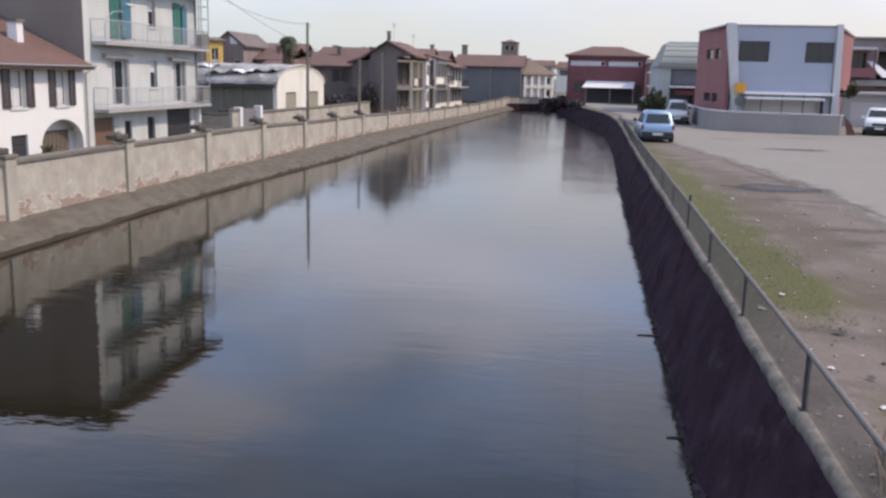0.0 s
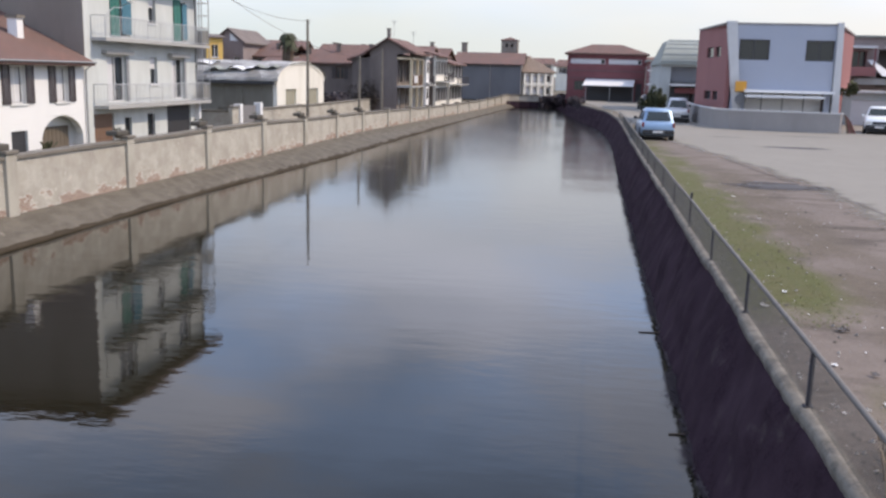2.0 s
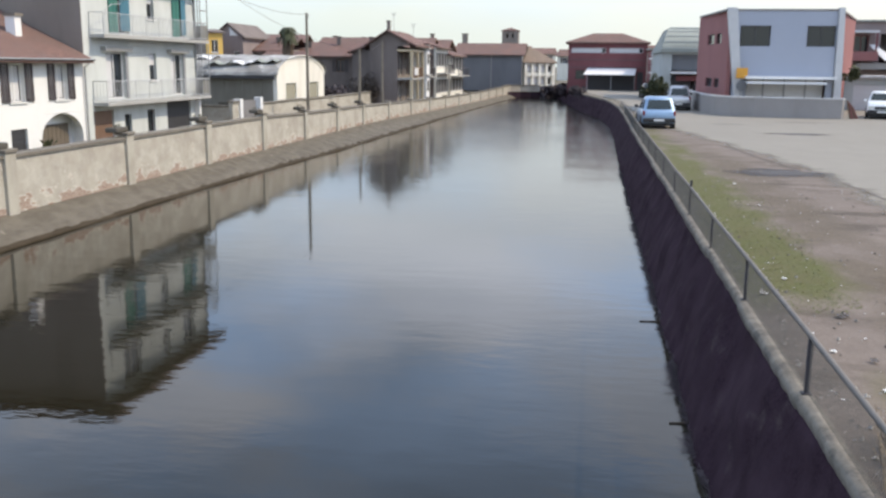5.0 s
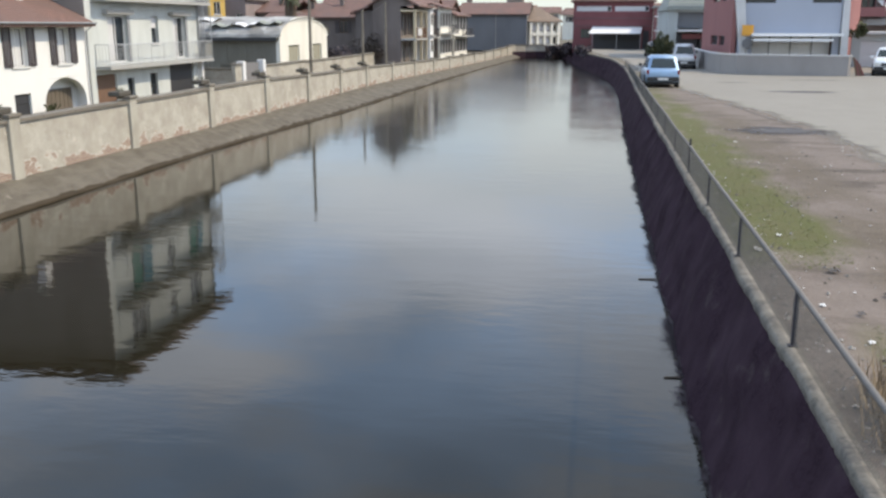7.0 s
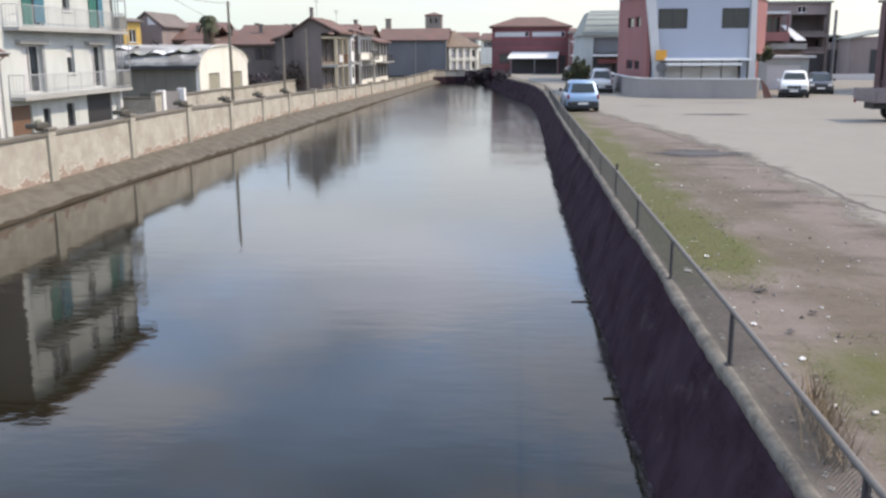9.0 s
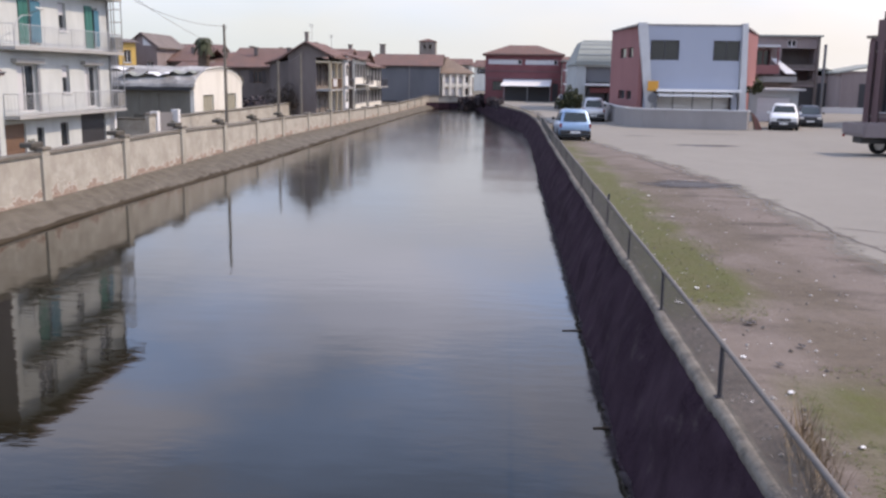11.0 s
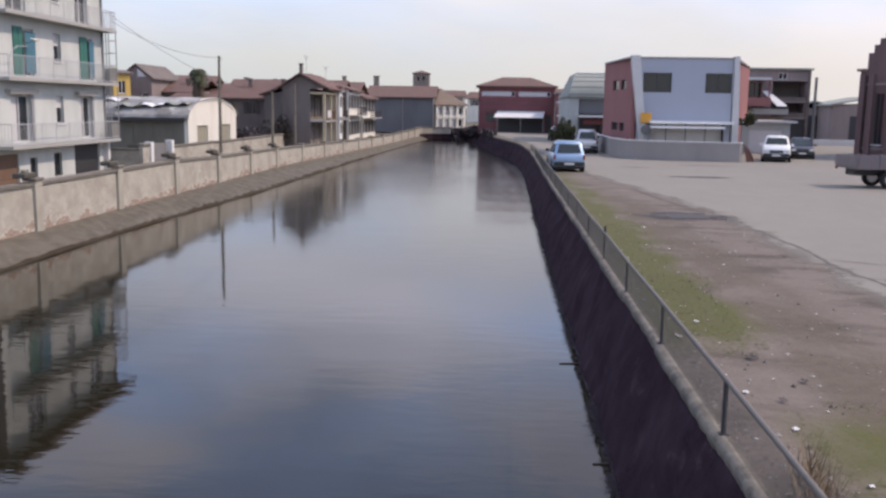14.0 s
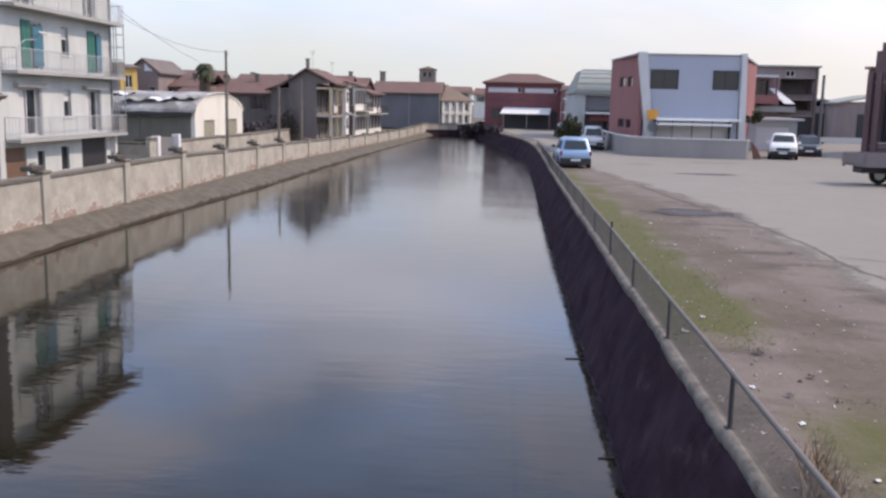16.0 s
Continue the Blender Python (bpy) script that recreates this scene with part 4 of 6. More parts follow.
# a clothes line arm and a satellite dish on the second balcony
bm = bmesh.new()
tube(bm, [F2(0.75, fl[2] + 0.05, 0.66), F2(0.7, fl[2] + 0.7, 0.7), F2(0.95, fl[2] + 1.15, 0.72), F2(1.45, fl[2] + 1.4, 0.74), F2(2.3, fl[2] + 1.45, 0.74)], 0.02, 5)
part("hoop", bm, "iron", tall, "white bent iron hoop on the balcony")
bm = bmesh.new()
bmesh.ops.create_uvsphere(bm, u_segments=14, v_segments=8, radius=0.3)
bmesh.ops.delete(bm, geom=[v for v in bm.verts if v.co.z > -0.15], context="VERTS")
bm.transform(Matrix.Translation(F2(3.3, fl[2] + 1.75, 0.6)) @ Matrix.Rotation(radians(20), 4, "Y") @ Matrix.Translation((0, 0, 0.3)))
dish = part("satellite_dish", bm, "white", tall, "small pale dish on an arm")
bm = bmesh.new()
tube(bm, [F2(3.3, fl[2] + 1.6, 0.06), F2(3.3, fl[2] + 1.75, 0.6)], 0.02, 5)
part("arm", bm, "grey_iron", dish)

# ---- left: low white house with arched garage ----
low = thing("white_house", "white two-storey house with brown shutters and clay tile roof", "house")
U1 = 21.0
W1 = U0 - U1 - 0.02
h1 = lambda y: y - U1
wh = [(h1(34.0), h1(35.05), 3.2, 4.75), (h1(37.2), h1(38.2), 3.2, 4.75), (h1(30.6), h1(31.6), 3.2, 4.75), (h1(27.2), h1(28.2), 3.2, 4.75)]
gh = [(h1(36.0), h1(39.25), STREET, 2.62), (h1(33.9), h1(35.0), STREET, 2.1), (h1(29.5), h1(30.5), STREET, 2.1)]
F1, R1, L1 = shell(low, HX, U1, 90, W1, 8.5, STREET, 5.15, "white_wall", "white_wall", wh + gh)
for a, b, c, d in wh:
    window(low, F1, a, b, c, d, "shutter", "frame", True, 1, 0.16, curtain=True)
for a, b, c, d in gh[1:]:
    door(low, F1, a, b, c, d, "darkdoor", 3)
# arch: spandrels fill the corners of the opening above the springing
a0, a1 = gh[0][0], gh[0][1]
mid, rad = (a0 + a1) / 2, (a1 - a0) / 2
for side in (-1, 1):
    bm = bmesh.new()
    pts = [F1(mid + side * rad, 2.62)]
    for k in range(9):
        t = math.pi / 2 * k / 8
        pts.append(F1(mid + side * rad * math.cos(t), 1.55 + 1.05 * math.sin(t)))
    prism(bm, pts, F1(0, 0, -0.3) - F1(0, 0, 0))
    part("arch_spandrel", bm, "white_wall", low)
gd = fpart("garage_door", F1, (a0, a1 - 0.3, STREET, 2.1, -0.62, -0.56), "garage", low, "brown panelled garage door set back in the arch")
for k in range(9):
    u = a0 + 0.05 + k * (a1 - a0 - 0.4) / 9
    fpart("board", F1, (u, u + 0.25, STREET + 0.05, 2.05, -0.56, -0.545), "garage", gd)
fpart("arch_back", F1, (a0 - 0.3, a1 + 0.3, STREET, 2.9, -0.9, -0.63), "white_wall", low)
roof_gable(low, F1, 0, W1 - 0.62, -8.5, 0, 5.2, 2.1, "u", 0.55, "tile_y")
for k in range(25):
    u = 0.2 + k * 0.75
    fpart("rafter_end", F1, (u, u + 0.1, 4.78, 4.9, 0.0, 0.5), "shutter", low)
bm = bmesh.new()
tube(bm, [F1(-0.5, 4.95, 0.6), F1(W1 - 0.05, 4.95, 0.6)], 0.04, 8)
tube(bm, [F1(W1 - 0.15, 4.95, 0.6), F1(W1 - 0.15, 4.6, 0.1), F1(W1 - 0.15, STREET, 0.1)], 0.045, 6)
part("gutter", bm, "grey_iron", low)
chimney(low, -24.6, 37.0, 5.6, 6.75, 0.45, "white_wall")
pot = tagged(boxed("plant_pot", (-22.7, -22.25, 35.35, 35.8, STREET, 1.15), "pot", bevel=0.03), "dark clay pot beside the white house door", "pot")
bm = bmesh.new()
rng = random.Random(5)
root = bm.verts.new((-22.48, 35.58, 1.12))
for q in range(90):
    c = Vector((-22.48, 35.58, 1.2)) + Vector((rng.gauss(0, 0.13), rng.gauss(0, 0.13), abs(rng.gauss(0, 0.16))))
    t = Vector((rng.uniform(-1, 1), rng.uniform(-1, 1), rng.uniform(-1, 1))).normalized() * 0.06
    bm.faces.new([root, bm.verts.new(c + t), bm.verts.new(c - t)])
part("plant", bm, "leaf", pot)

# ---- left: back wall with gate, sheds ----
bw = thing("garden_wall", "weathered rendered garden wall along the street", "wall")
for a, b, z in ((52.2, 53.2, 2.62), (57.2, 66.0, 2.36), (66.0, 97.0, 2.30)):
    bm = bmesh.new()
    box(bm, -21.2, -20.95, a, b, STREET, z - 0.1)
    part("wall_panel", bm, "parapet", bw)
    boxed("coping", (-21.28, -20.87, a, b, z - 0.1, z), "cap", bw)
boxed("wall_panel", (-26, -21.2, 52.4, 52.65, STREET, 2.25), "parapet", bw)
boxed("coping", (-26, -21.2, 52.33, 52.72, 2.25, 2.36), "cap", bw)
gate = thing("yard_gate", "open grey sheet gate between two white posts", "gate")
for y in (53.25, 56.7):
    boxed("gate_post", (-21.3, -20.85, y, y + 0.42, STREET, 2.72), "white", gate, bevel=0.02)
bm = bmesh.new()
prism(bm, [(-21.3, 53.7, STREET + 0.1), (-22.8, 54.4, STREET + 0.1), (-22.8, 54.4, 2.5), (-21.3, 53.7, 2.5)], Vector((0.02, 0.05, 0)))
part("gate_leaf", bm, "shed", gate)
bm = bmesh.new()
prism(bm, [(-21.2, 56.65, STREET + 0.1), (-22.5, 55.6, STREET + 0.1), (-22.5, 55.6, 2.55), (-21.2, 56.65, 2.55)], Vector((0.02, 0.05, 0)))
part("gate_leaf", bm, "concrete", gate)

hang = thing("arched_shed", "cream gabled shed with an arched roof of patched sheets", "shed")
Y0, Y1 = 66.3, 78.6
gm, gw = (Y0 + Y1) / 2, (Y1 - Y0) / 2
FG = face(-23.1, Y0, 90)
bm = bmesh.new()
holes_g = [(2.0, 4.6, STREET, 3.35), (8.1, 10.6, STREET, 3.35)]
holed(bm, FG, 0, Y1 - Y0, STREET, 3.95, holes_g)
arc = [FG(0, 3.95)] + [FG(gw - (gw) * math.cos(math.pi * k / 20), 3.95 + 1.5 * math.sin(math.pi * k / 20)) for k in range(21)] + [FG(2 * gw, 3.95)]
prism(bm, arc[1:-1], FG(0, 0, -0.3) - FG(0, 0, 0))
part("gable_wall", bm, "cream", hang)
bm = bmesh.new()
ring = [(gw - (gw + 0.08) * math.cos(math.pi * k / 20), 3.95 + 1.58 * math.sin(math.pi * k / 20)) for k in range(21)]
inner = [(gw - (gw - 0.28) * math.cos(math.pi * k / 20), 3.95 + 1.28 * math.sin(math.pi * k / 20)) for k in range(21)]
prism(bm, [FG(*p, 0.05) for p in ring] + [FG(*p, 0.05) for p in inner[::-1]], FG(0, 0, -0.1) - FG(0, 0, 0))
part("gable_band", bm, "cream", hang)
for a, b, c, d in holes_g:
    g = fpart("shed_door", FG, (a, b, c, d, -0.2, -0.12), "khaki", hang)
    for k in range(4):
        fpart("board", FG, (a + 0.08 + k * (b - a) / 4, a + (k + 1) * (b - a) / 4 - 0.04, c + 0.1, d - 0.1, -0.12, -0.105), "khaki", g)
for y in (Y0, Y1 - 0.25):
    bm = bmesh.new()
    box(bm, -37, -23.4, y, y + 0.25, STREET, 3.95)
    lwall = part("long_wall", bm, "shed", hang)
    for k in range(9):
        boxed("batten", (-36.5 + k * 1.5, -36.3 + k * 1.5, y - 0.06, y, STREET, 3.9), "shed", lwall)
bm = bmesh.new()
rng = random.Random(12)
secs = []
for i in range(15):
    x = -37.2 + i * 1.02
    row = []
    for k in range(21):
        y = gm - (gw + 0.35) * math.cos(math.pi * k / 20)
        z = 3.95 + 1.55 * math.sin(math.pi * k / 20) + (rng.uniform(-0.05, 0.06))
        row.append(bm.verts.new((x, y, z)))
    secs.append(row)
for a, b in zip(secs, secs[1:]):
    for k in range(20):
        bm.faces.new([a[k], a[k + 1], b[k + 1], b[k]])
part("roof", bm, "sheet", hang, "patched grey and white roof sheets")
boxed("eave_board", (-37.2, -23.2, Y0 - 0.4, Y0 - 0.25, 3.72, 3.95), "darkdoor", hang)
rng = random.Random(30)
for k in range(7):
    x = -36 + k * 1.8
    t = rng.uniform(0.25, 0.75)
    y = gm - (gw + 0.3) * math.cos(math.pi * t * 0.5)
    z = 4.02 + 1.55 * math.sin(math.pi * t * 0.5)
    bm = bmesh.new()
    n = 6
    g0 = [[bm.verts.new((x + i * 0.4, y + j * 0.35 - 0.7, z + 0.1 + 0.12 * math.sin(i * 2 + k) - 0.1 * (2 - j) ** 2 * 0.35)) for j in range(5)] for i in range(n)]
    for i in range(n - 1):
        for j in range(4):
            bm.faces.new([g0[i][j], g0[i + 1][j], g0[i + 1][j + 1], g0[i][j + 1]])
    part("loose_sheet", bm, "white" if k % 2 else "roofgrey", hang, "loose buckled roof sheet")

# ---- poles and wires on the left street ----
tops = []
for x, y, z in ((-18.6, 59.6, 8.15), (-18.6, 73.6, 6.1), (-18.4, 81.0, 6.9)):
    pole = thing("utility_pole", "slim weathered brown-grey pole on the canal street", "pole", "poles along the street")
    bm = bmesh.new()
    tube(bm, [(x, y, STREET), (x, y, 4), (x, y, z)], [0.12, 0.10, 0.075], 10)
    part("shaft", bm, "cap", pole)
    bm = bmesh.new()
    tube(bm, [(x, y, z - 0.3), (x + 0.14, y, z - 0.28), (x + 0.14, y, z - 0.1)], [0.02, 0.02, 0.035], 6)
    part("insulator", bm, "cap", pole)
    tops.append(Vector((x, y, z - 0.1)))
wires = thing("overhead_wire", "thin sagging wires between poles and houses", "wire")
for a, b, sag in ((Vector((-22.4, 52.0, 9.6)), tops[0], 0.5), (Vector((-22.4, 52.0, 9.9)), tops[1], 0.9), (tops[1], tops[2], 0.3), (Vector((-25.5, 79, 5.2)), tops[1], 0.4)):
    bm = bmesh.new()
    tube(bm, [a.lerp(b, k / 12) - Vector((0, 0, sag * 4 * (k / 12) * (1 - k / 12))) for k in range(13)], 0.012, 4)
    part("strand", bm, "post", wires)

# ---- left: gabled dark house with lit balconies ----
dark = thing("canal_house", "dark gabled house with balconies over the canal side", "house")
FD, RD, LD = shell(dark, -21.2, 88.0, 0, 2.7, 9.4, 0.9, 6.6, "dark_wall", "brown_wall", [], [(1.0, 2.0, 1.2, 3.2), (4, 5, 1.2, 3.2), (6.6, 7.8, 1.2, 3.2), (1.0, 2.0, 3.9, 6.0), (4, 5, 3.9, 6.0), (6.6, 7.8, 3.9, 6.0)])
bm = bmesh.new()
prism(bm, [FD(0, 6.6), FD(2.7, 6.6), FD(4.1, 6.7), FD(1.75, 7.95), FD(-0.1, 6.75)], FD(0, 0, -0.3) - FD(0, 0, 0))
part("gable", bm, "dark_wall", dark)
bm = bmesh.new()
for s in (((-0.5, 6.72), (1.75, 8.15)), ((1.75, 8.15), (4.6, 6.72))):
    prism(bm, [FD(*s[0], 0.4), FD(*s[1], 0.4), FD(s[1][0], s[1][1] - 0.16, 0.4), FD(s[0][0], s[0][1] - 0.16, 0.4)], FD(0, 0, -9.9) - FD(0, 0, 0.4))
part("roof", bm, "tile_y", dark, "clay tile roof with wide eaves")
for z in (1.2, 3.9):
    for u in (1.0, 4.0, 6.6):
        window(dark, RD, u, u + 1.0, z, z + 2.0, "shutter" if z > 3 else "", "frame", False, 1)
for z in (3.6, 6.3):
    b = fpart("balcony", RD, (0.0, 6.2, z - 0.18, z, 0, 1.5), "sand" if z > 6 else "slab", dark)
    if z < 6:
        rail_part(b, [RD(0.05, z, 1.45), RD(6.1, z, 1.45)], 1.0, "wood", 0.16, r=0.02)
        fpart("cloth", RD, (1.2, 3.0, z + 0.25, z + 0.95, 1.47, 1.5), "curtain", b, "pale cloth hung over the railing")
for u in (0.02, 3.1, 5.9):
    fpart("column", RD, (u, u + 0.22, 0.9, 6.12, 1.25, 1.5), "sand", dark, "sand-coloured balcony column")
# white stair bay that stands out of the front
bay = fpart("stair_bay", RD, (6.4, 8.2, 0.9, 6.9, 0.0, 1.75), "white_wall", dark, "white stair bay")
for z in (2.2, 4.9):
    fpart("bay_window", RD, (6.85, 7.75, z, z + 1.1, 1.75, 1.78), "glass", bay)
    fpart("bay_ledge", RD, (6.3, 8.3, z + 1.55, z + 1.67, 1.75, 2.0), "slab", bay)
fpart("bay_roof", RD, (6.2, 8.4, 6.9, 7.02, 0.0, 2.0), "tile_y", bay)
chimney(dark, -19.9, 90.5, 7.9, 9.0, 0.32)
for x, y, h in ((-19.6, 91.5, 9.9), (-18.3, 95, 9.0), (-20.6, 94, 8.8)):
    bm = bmesh.new()
    tube(bm, [(x, y, 7.6), (x, y, h)], 0.02, 5)
    for k in range(4):
        tube(bm, [(x - 0.28 + 0.05 * k, y, h - 0.1 * k), (x + 0.28 - 0.05 * k, y, h - 0.1 * k)], 0.013, 4)
    part("aerial", bm, "grey_iron", dark, "thin television aerial")


def row_house(ox, oy, ang, w, dep, z0, z1, front, side, rise, floors, label, tile="tile_y", along="u", cols=2, balc=True, shut="shutter"):
    """A house of the far canal row: openings by floor, shutters, balconies and a tiled roof."""
    t = thing("row_house", label, "house", "houses along the far canal")
    holes, h = [], (z1 - z0) / floors
    for f in range(floors):
        for c in range(cols):
            u = w * (c + 0.5) / cols
            holes.append((u - 0.5, u + 0.5, z0 + f * h + 0.8, z0 + f * h + 2.3 if h > 2.6 else z0 + f * h + h - 0.4))
    F, R, L = shell(t, ox, oy, ang, w, dep, z0, z1, front, side, holes)
    for a, b, c, d in holes:
        window(t, F, a, b, c, d, shut, "frame", True, 1)
    if balc:
        for f in range(1, floors):
            z = z0 + f * h
            b = fpart("balcony", F, (0.3, w - 0.3, z - 0.12, z + 0.0, 0, 1.0), "slab", t)
            rail_part(b, [F(0.35, z, 0.95), F(w - 0.35, z, 0.95)], 0.95, "post", 0.3, r=0.018)
    roof_gable(t, F, 0, w, -dep, 0, z1, rise, along, 0.5, tile)
    return t, F, R, L


row_house(-18.5, 97.6, 90, 7.3, 7.0, 0.9, 6.3, "sand", "dark_wall", 1.2, 2, "sand-coloured narrow canal house with shutters and balconies", cols=3)
row_house(-17.5, 105, 90, 8.5, 8.0, 0.9, 7.0, "cream", "dark_wall", 1.1, 2, "cream canal house with a dark side wall and long balconies", cols=4)
row_house(-17.2, 113.7, 88, 9, 7, 0.9, 6.2, "cream", "flatwall", 1.0, 2, "pale canal house with balconies and shutters", cols=4)
longb, FL, RL, LL = row_house(-21.4, 148, 0, 10.5, 9, 0.9, 6.75, "slate", "slate", 1.7, 2, "long grey-blue house with a red tiled roof", "tile_x", "u", 0, False)
bm = bmesh.new()
tube(bm, [FL(5.6, 1.0, 0.08), FL(5.6, 6.7, 0.08)], 0.1, 6)
part("drainpipe", bm, "concrete", longb)
beige = thing("loggia_house", "cream house with white piers and a hipped tile roof", "house")
FB, RB, LB = shell(beige, -10.7, 150.0, 38, 5.9, 6, 1.2, 5.5, "cream", "cream", [(0.5, 5.4, 1.9, 3.0), (0.5, 5.4, 3.9, 4.95)])
for z0, z1 in ((1.9, 3.0), (3.9, 4.95)):
    window(beige, FB, 0.5, 5.4, z0, z1, "", "wood", False, 3, curtain=True)
for k in range(5):
    fpart("pier", FB, (k * 1.37, k * 1.37 + 0.42, 1.2, 5.4, 0.0, 0.35), "cream", beige, "white pier of the loggia")
for z in (1.25, 3.3):
    fpart("floor_band", FB, (0.0, 5.9, z, z + 0.28, 0.36, 0.44), "cream", beige)
roof_hip(beige, FB, 0, 5.9, -5.4, 0, 5.5, 2.4, 0.5, "tile_pale")
# the parapet turns across the end of the canal
endp = thing("end_parapet", "pale rendered parapet across the bend of the canal", "wall", kind="structure")
line = [(-12.9, 139.0), (-12.0, 141.2), (-10.6, 142.4), (-9.0, 143.0), (-7.6, 143.2)]
for (xa, ya), (xb, yb) in zip(line, line[1:]):
    way = Vector((xb - xa, yb - ya, 0)).normalized()
    out = Vector((way.y, -way.x, 0))
    for nm, z0, z1, mat, th, pr in (("footing", -0.8, 0.95, "canal_wall", 0.5, 0.12), ("panel", 0.95, 1.85, "parapet", 0.3, 0.0), ("coping", 1.85, 1.97, "cap", 0.44, 0.07)):
        bm = bmesh.new()
        a, b = Vector((xa, ya, 0)) + out * pr, Vector((xb, yb, 0)) + out * pr
        prism(bm, [a + Vector((0, 0, z0)), b + Vector((0, 0, z0)), b + Vector((0, 0, z1)), a + Vector((0, 0, z1))], -out * th)
        part(nm, bm, mat, endp)

tower = thing("tower", "square brick tower with a low tiled roof", "tower")
TX, TY = -17.0, 195.0
FT, RT, LT = shell(tower, TX - 1.7, TY, 0, 3.4, 3.4, 1.2, 12.1, "brown_wall", "brown_wall", [(0.9, 1.35, 10.6, 11.4), (2.05, 2.5, 10.6, 11.4)])
roof_hip(tower, FT, 0, 3.4, -3.4, 0, 12.15, 0.6, 0.15, "tile_x")
stack = thing("chimney_stack", "short brick chimney stack above the roofs", "chimney")
chimney(stack, -26.5, 195.0, 1.2, 11.3, 1.1)

# houses behind the sheds on the left
ochre = thing("ochre_house", "ochre house with a dark gabled roof", "house")
FO, RO, LO = shell(ochre, -42.95, 99.6, 45, 1.9, 4, 0.9, 8.35, "yellow", "brown_wall", [(0.55, 1.35, 6.0, 7.4)])
window(ochre, FO, 0.55, 1.35, 6.0, 7.4, "")
roof_gable(ochre, FO, 0, 1.9, -4, 0, 8.35, 0.3, "u", 0.3, "dark_wall")
gab = thing("back_house", "red-brown house with a dark gabled roof and white bargeboard", "house", "houses behind the sheds")
FGb, RGb, LGb = shell(gab, -44.1, 104.6, 0, 3.5, 9, 0.9, 8.1, "flatwall", "flatwall", [(2.3, 3.0, 5.0, 6.2)], gable=1.4, gable_axis="d")
window(gab, FGb, 2.3, 3.0, 5.0, 6.2, "")
roof_gable(gab, FGb, 0, 3.5, -9, 0, 8.1, 1.4, "d", 0.4, "dark_wall")
bm = bmesh.new()
prism(bm, [FGb(1.9, 8.0, 0.03), FGb(2.9, 8.0, 0.03), FGb(1.9, 8.95, 0.03)], FGb(0, 0, 0.02) - FGb(0, 0, 0))
part("gable_panel", bm, "white", gab, "white boarded gable panel")
for k, (x, y, w, dep, z, rise, a) in enumerate([(-42.5, 108, 6, 9, 6.5, 1.5, 0), (-37.5, 112, 8, 9, 6.0, 1.6, 0), (-37.0, 99, 5, 6, 5.0, 1.2, -14), (-33, 118, 12, 10, 6.4, 2.0, 0), (-30.5, 100, 8.4, 10, 5.9, 2.0, 0), (-26, 126, 6, 9, 6.9, 1.5, 0), (-62, 118, 14, 9, 7.5, 1.6, 0), (-47.5, 126, 7, 8, 8.0, 1.0, 8)]):
    t = thing("back_house", "brown rendered house with an old clay tile roof", "house", "houses behind the sheds")
    Fk, Rk, Lk = shell(t, x, y, a, w, dep, 0.9, z, "brown_wall" if k != 4 else "dark_wall", "brown_wall", [(w * 0.3, w * 0.3 + 0.9, z - 1.9, z - 0.6), (w * 0.65, w * 0.65 + 0.9, z - 1.9, z - 0.6)])
    for u in (w * 0.3, w * 0.65):
        window(t, Fk, u, u + 0.9, z - 1.9, z - 0.6, "shutter", "wood", False)
    roof_gable(t, Fk, 0, w, -dep, 0, z, rise, "u", 0.5, "tile_x")
    if k in (1, 3, 5):
        c = Fk(w * 0.6, 0, -dep * 0.5)
        chimney(t, c.x, c.y, z + rise * 0.7, z + rise + 0.7, 0.5)
    for q in range(2 if k in (0, 1, 3, 4) else 0):
        c = Fk(w * (0.25 + 0.45 * q), 0, -dep * 0.28)
        chimney(t, c.x, c.y, z + rise * 0.3, z + rise * 0.95, 0.42, "dark_wall")
for k in range(16):
    rng = random.Random(100 + k)
    x = -75 + k * 7.5 + rng.uniform(-2, 2)
    y = 205 + rng.uniform(0, 60)
    z = 7.2 + rng.uniform(-0.8, 1.3)
    w = rng.uniform(5, 10)
    t = thing("far_house", "distant house with a tiled roof", "house", "distant roofs")
    Fk, Rk, Lk = shell(t, x, y, rng.choice((0, 10, -12)), w, 8, 1.2, z, rng.choice(("brown_wall", "cream", "dark_wall")), "brown_wall", [(w * 0.25, w * 0.25 + 1, z - 2, z - 0.6), (w * 0.65, w * 0.65 + 1, z - 2, z - 0.6)])
    for u in (w * 0.25, w * 0.65):
        window(t, Fk, u, u + 1, z - 2, z - 0.6, "shutter", sill=False)
    roof_gable(t, Fk, 0, w, -8, 0, z, 1.5, "u", 0.5, "tile_x")


# ---- right bank: blue workshop building ----
blue = thing("workshop_building", "pale blue workshop front with coral side walls", "building")
BY = 66.0
TOP = 8.75
FW = face(9.25, BY, 0)
BW = 7.0
bm = bmesh.new()
holed(bm, FW, 0.45, BW, GROUND, TOP, [(0.75, 2.75, 6.35, 7.72), (5.1, 6.95, 6.35, 7.72), (1.4, 6.6, GROUND, 4.15)], 0.35)
part("front_wall", bm, "blue", blue)
for a, b in ((0.75, 2.75), (5.1, 6.95)):
    window(blue, FW, a, b, 6.35, 7.72, "", "darkdoor", False, 1, 0.1, curtain=False)
for a, b in ((0.85, 1.6), (1.9, 2.6)):
    fpart("blind", FW, (a, b, 6.5, 7.3, -0.145, -0.14), "curtain", blue)
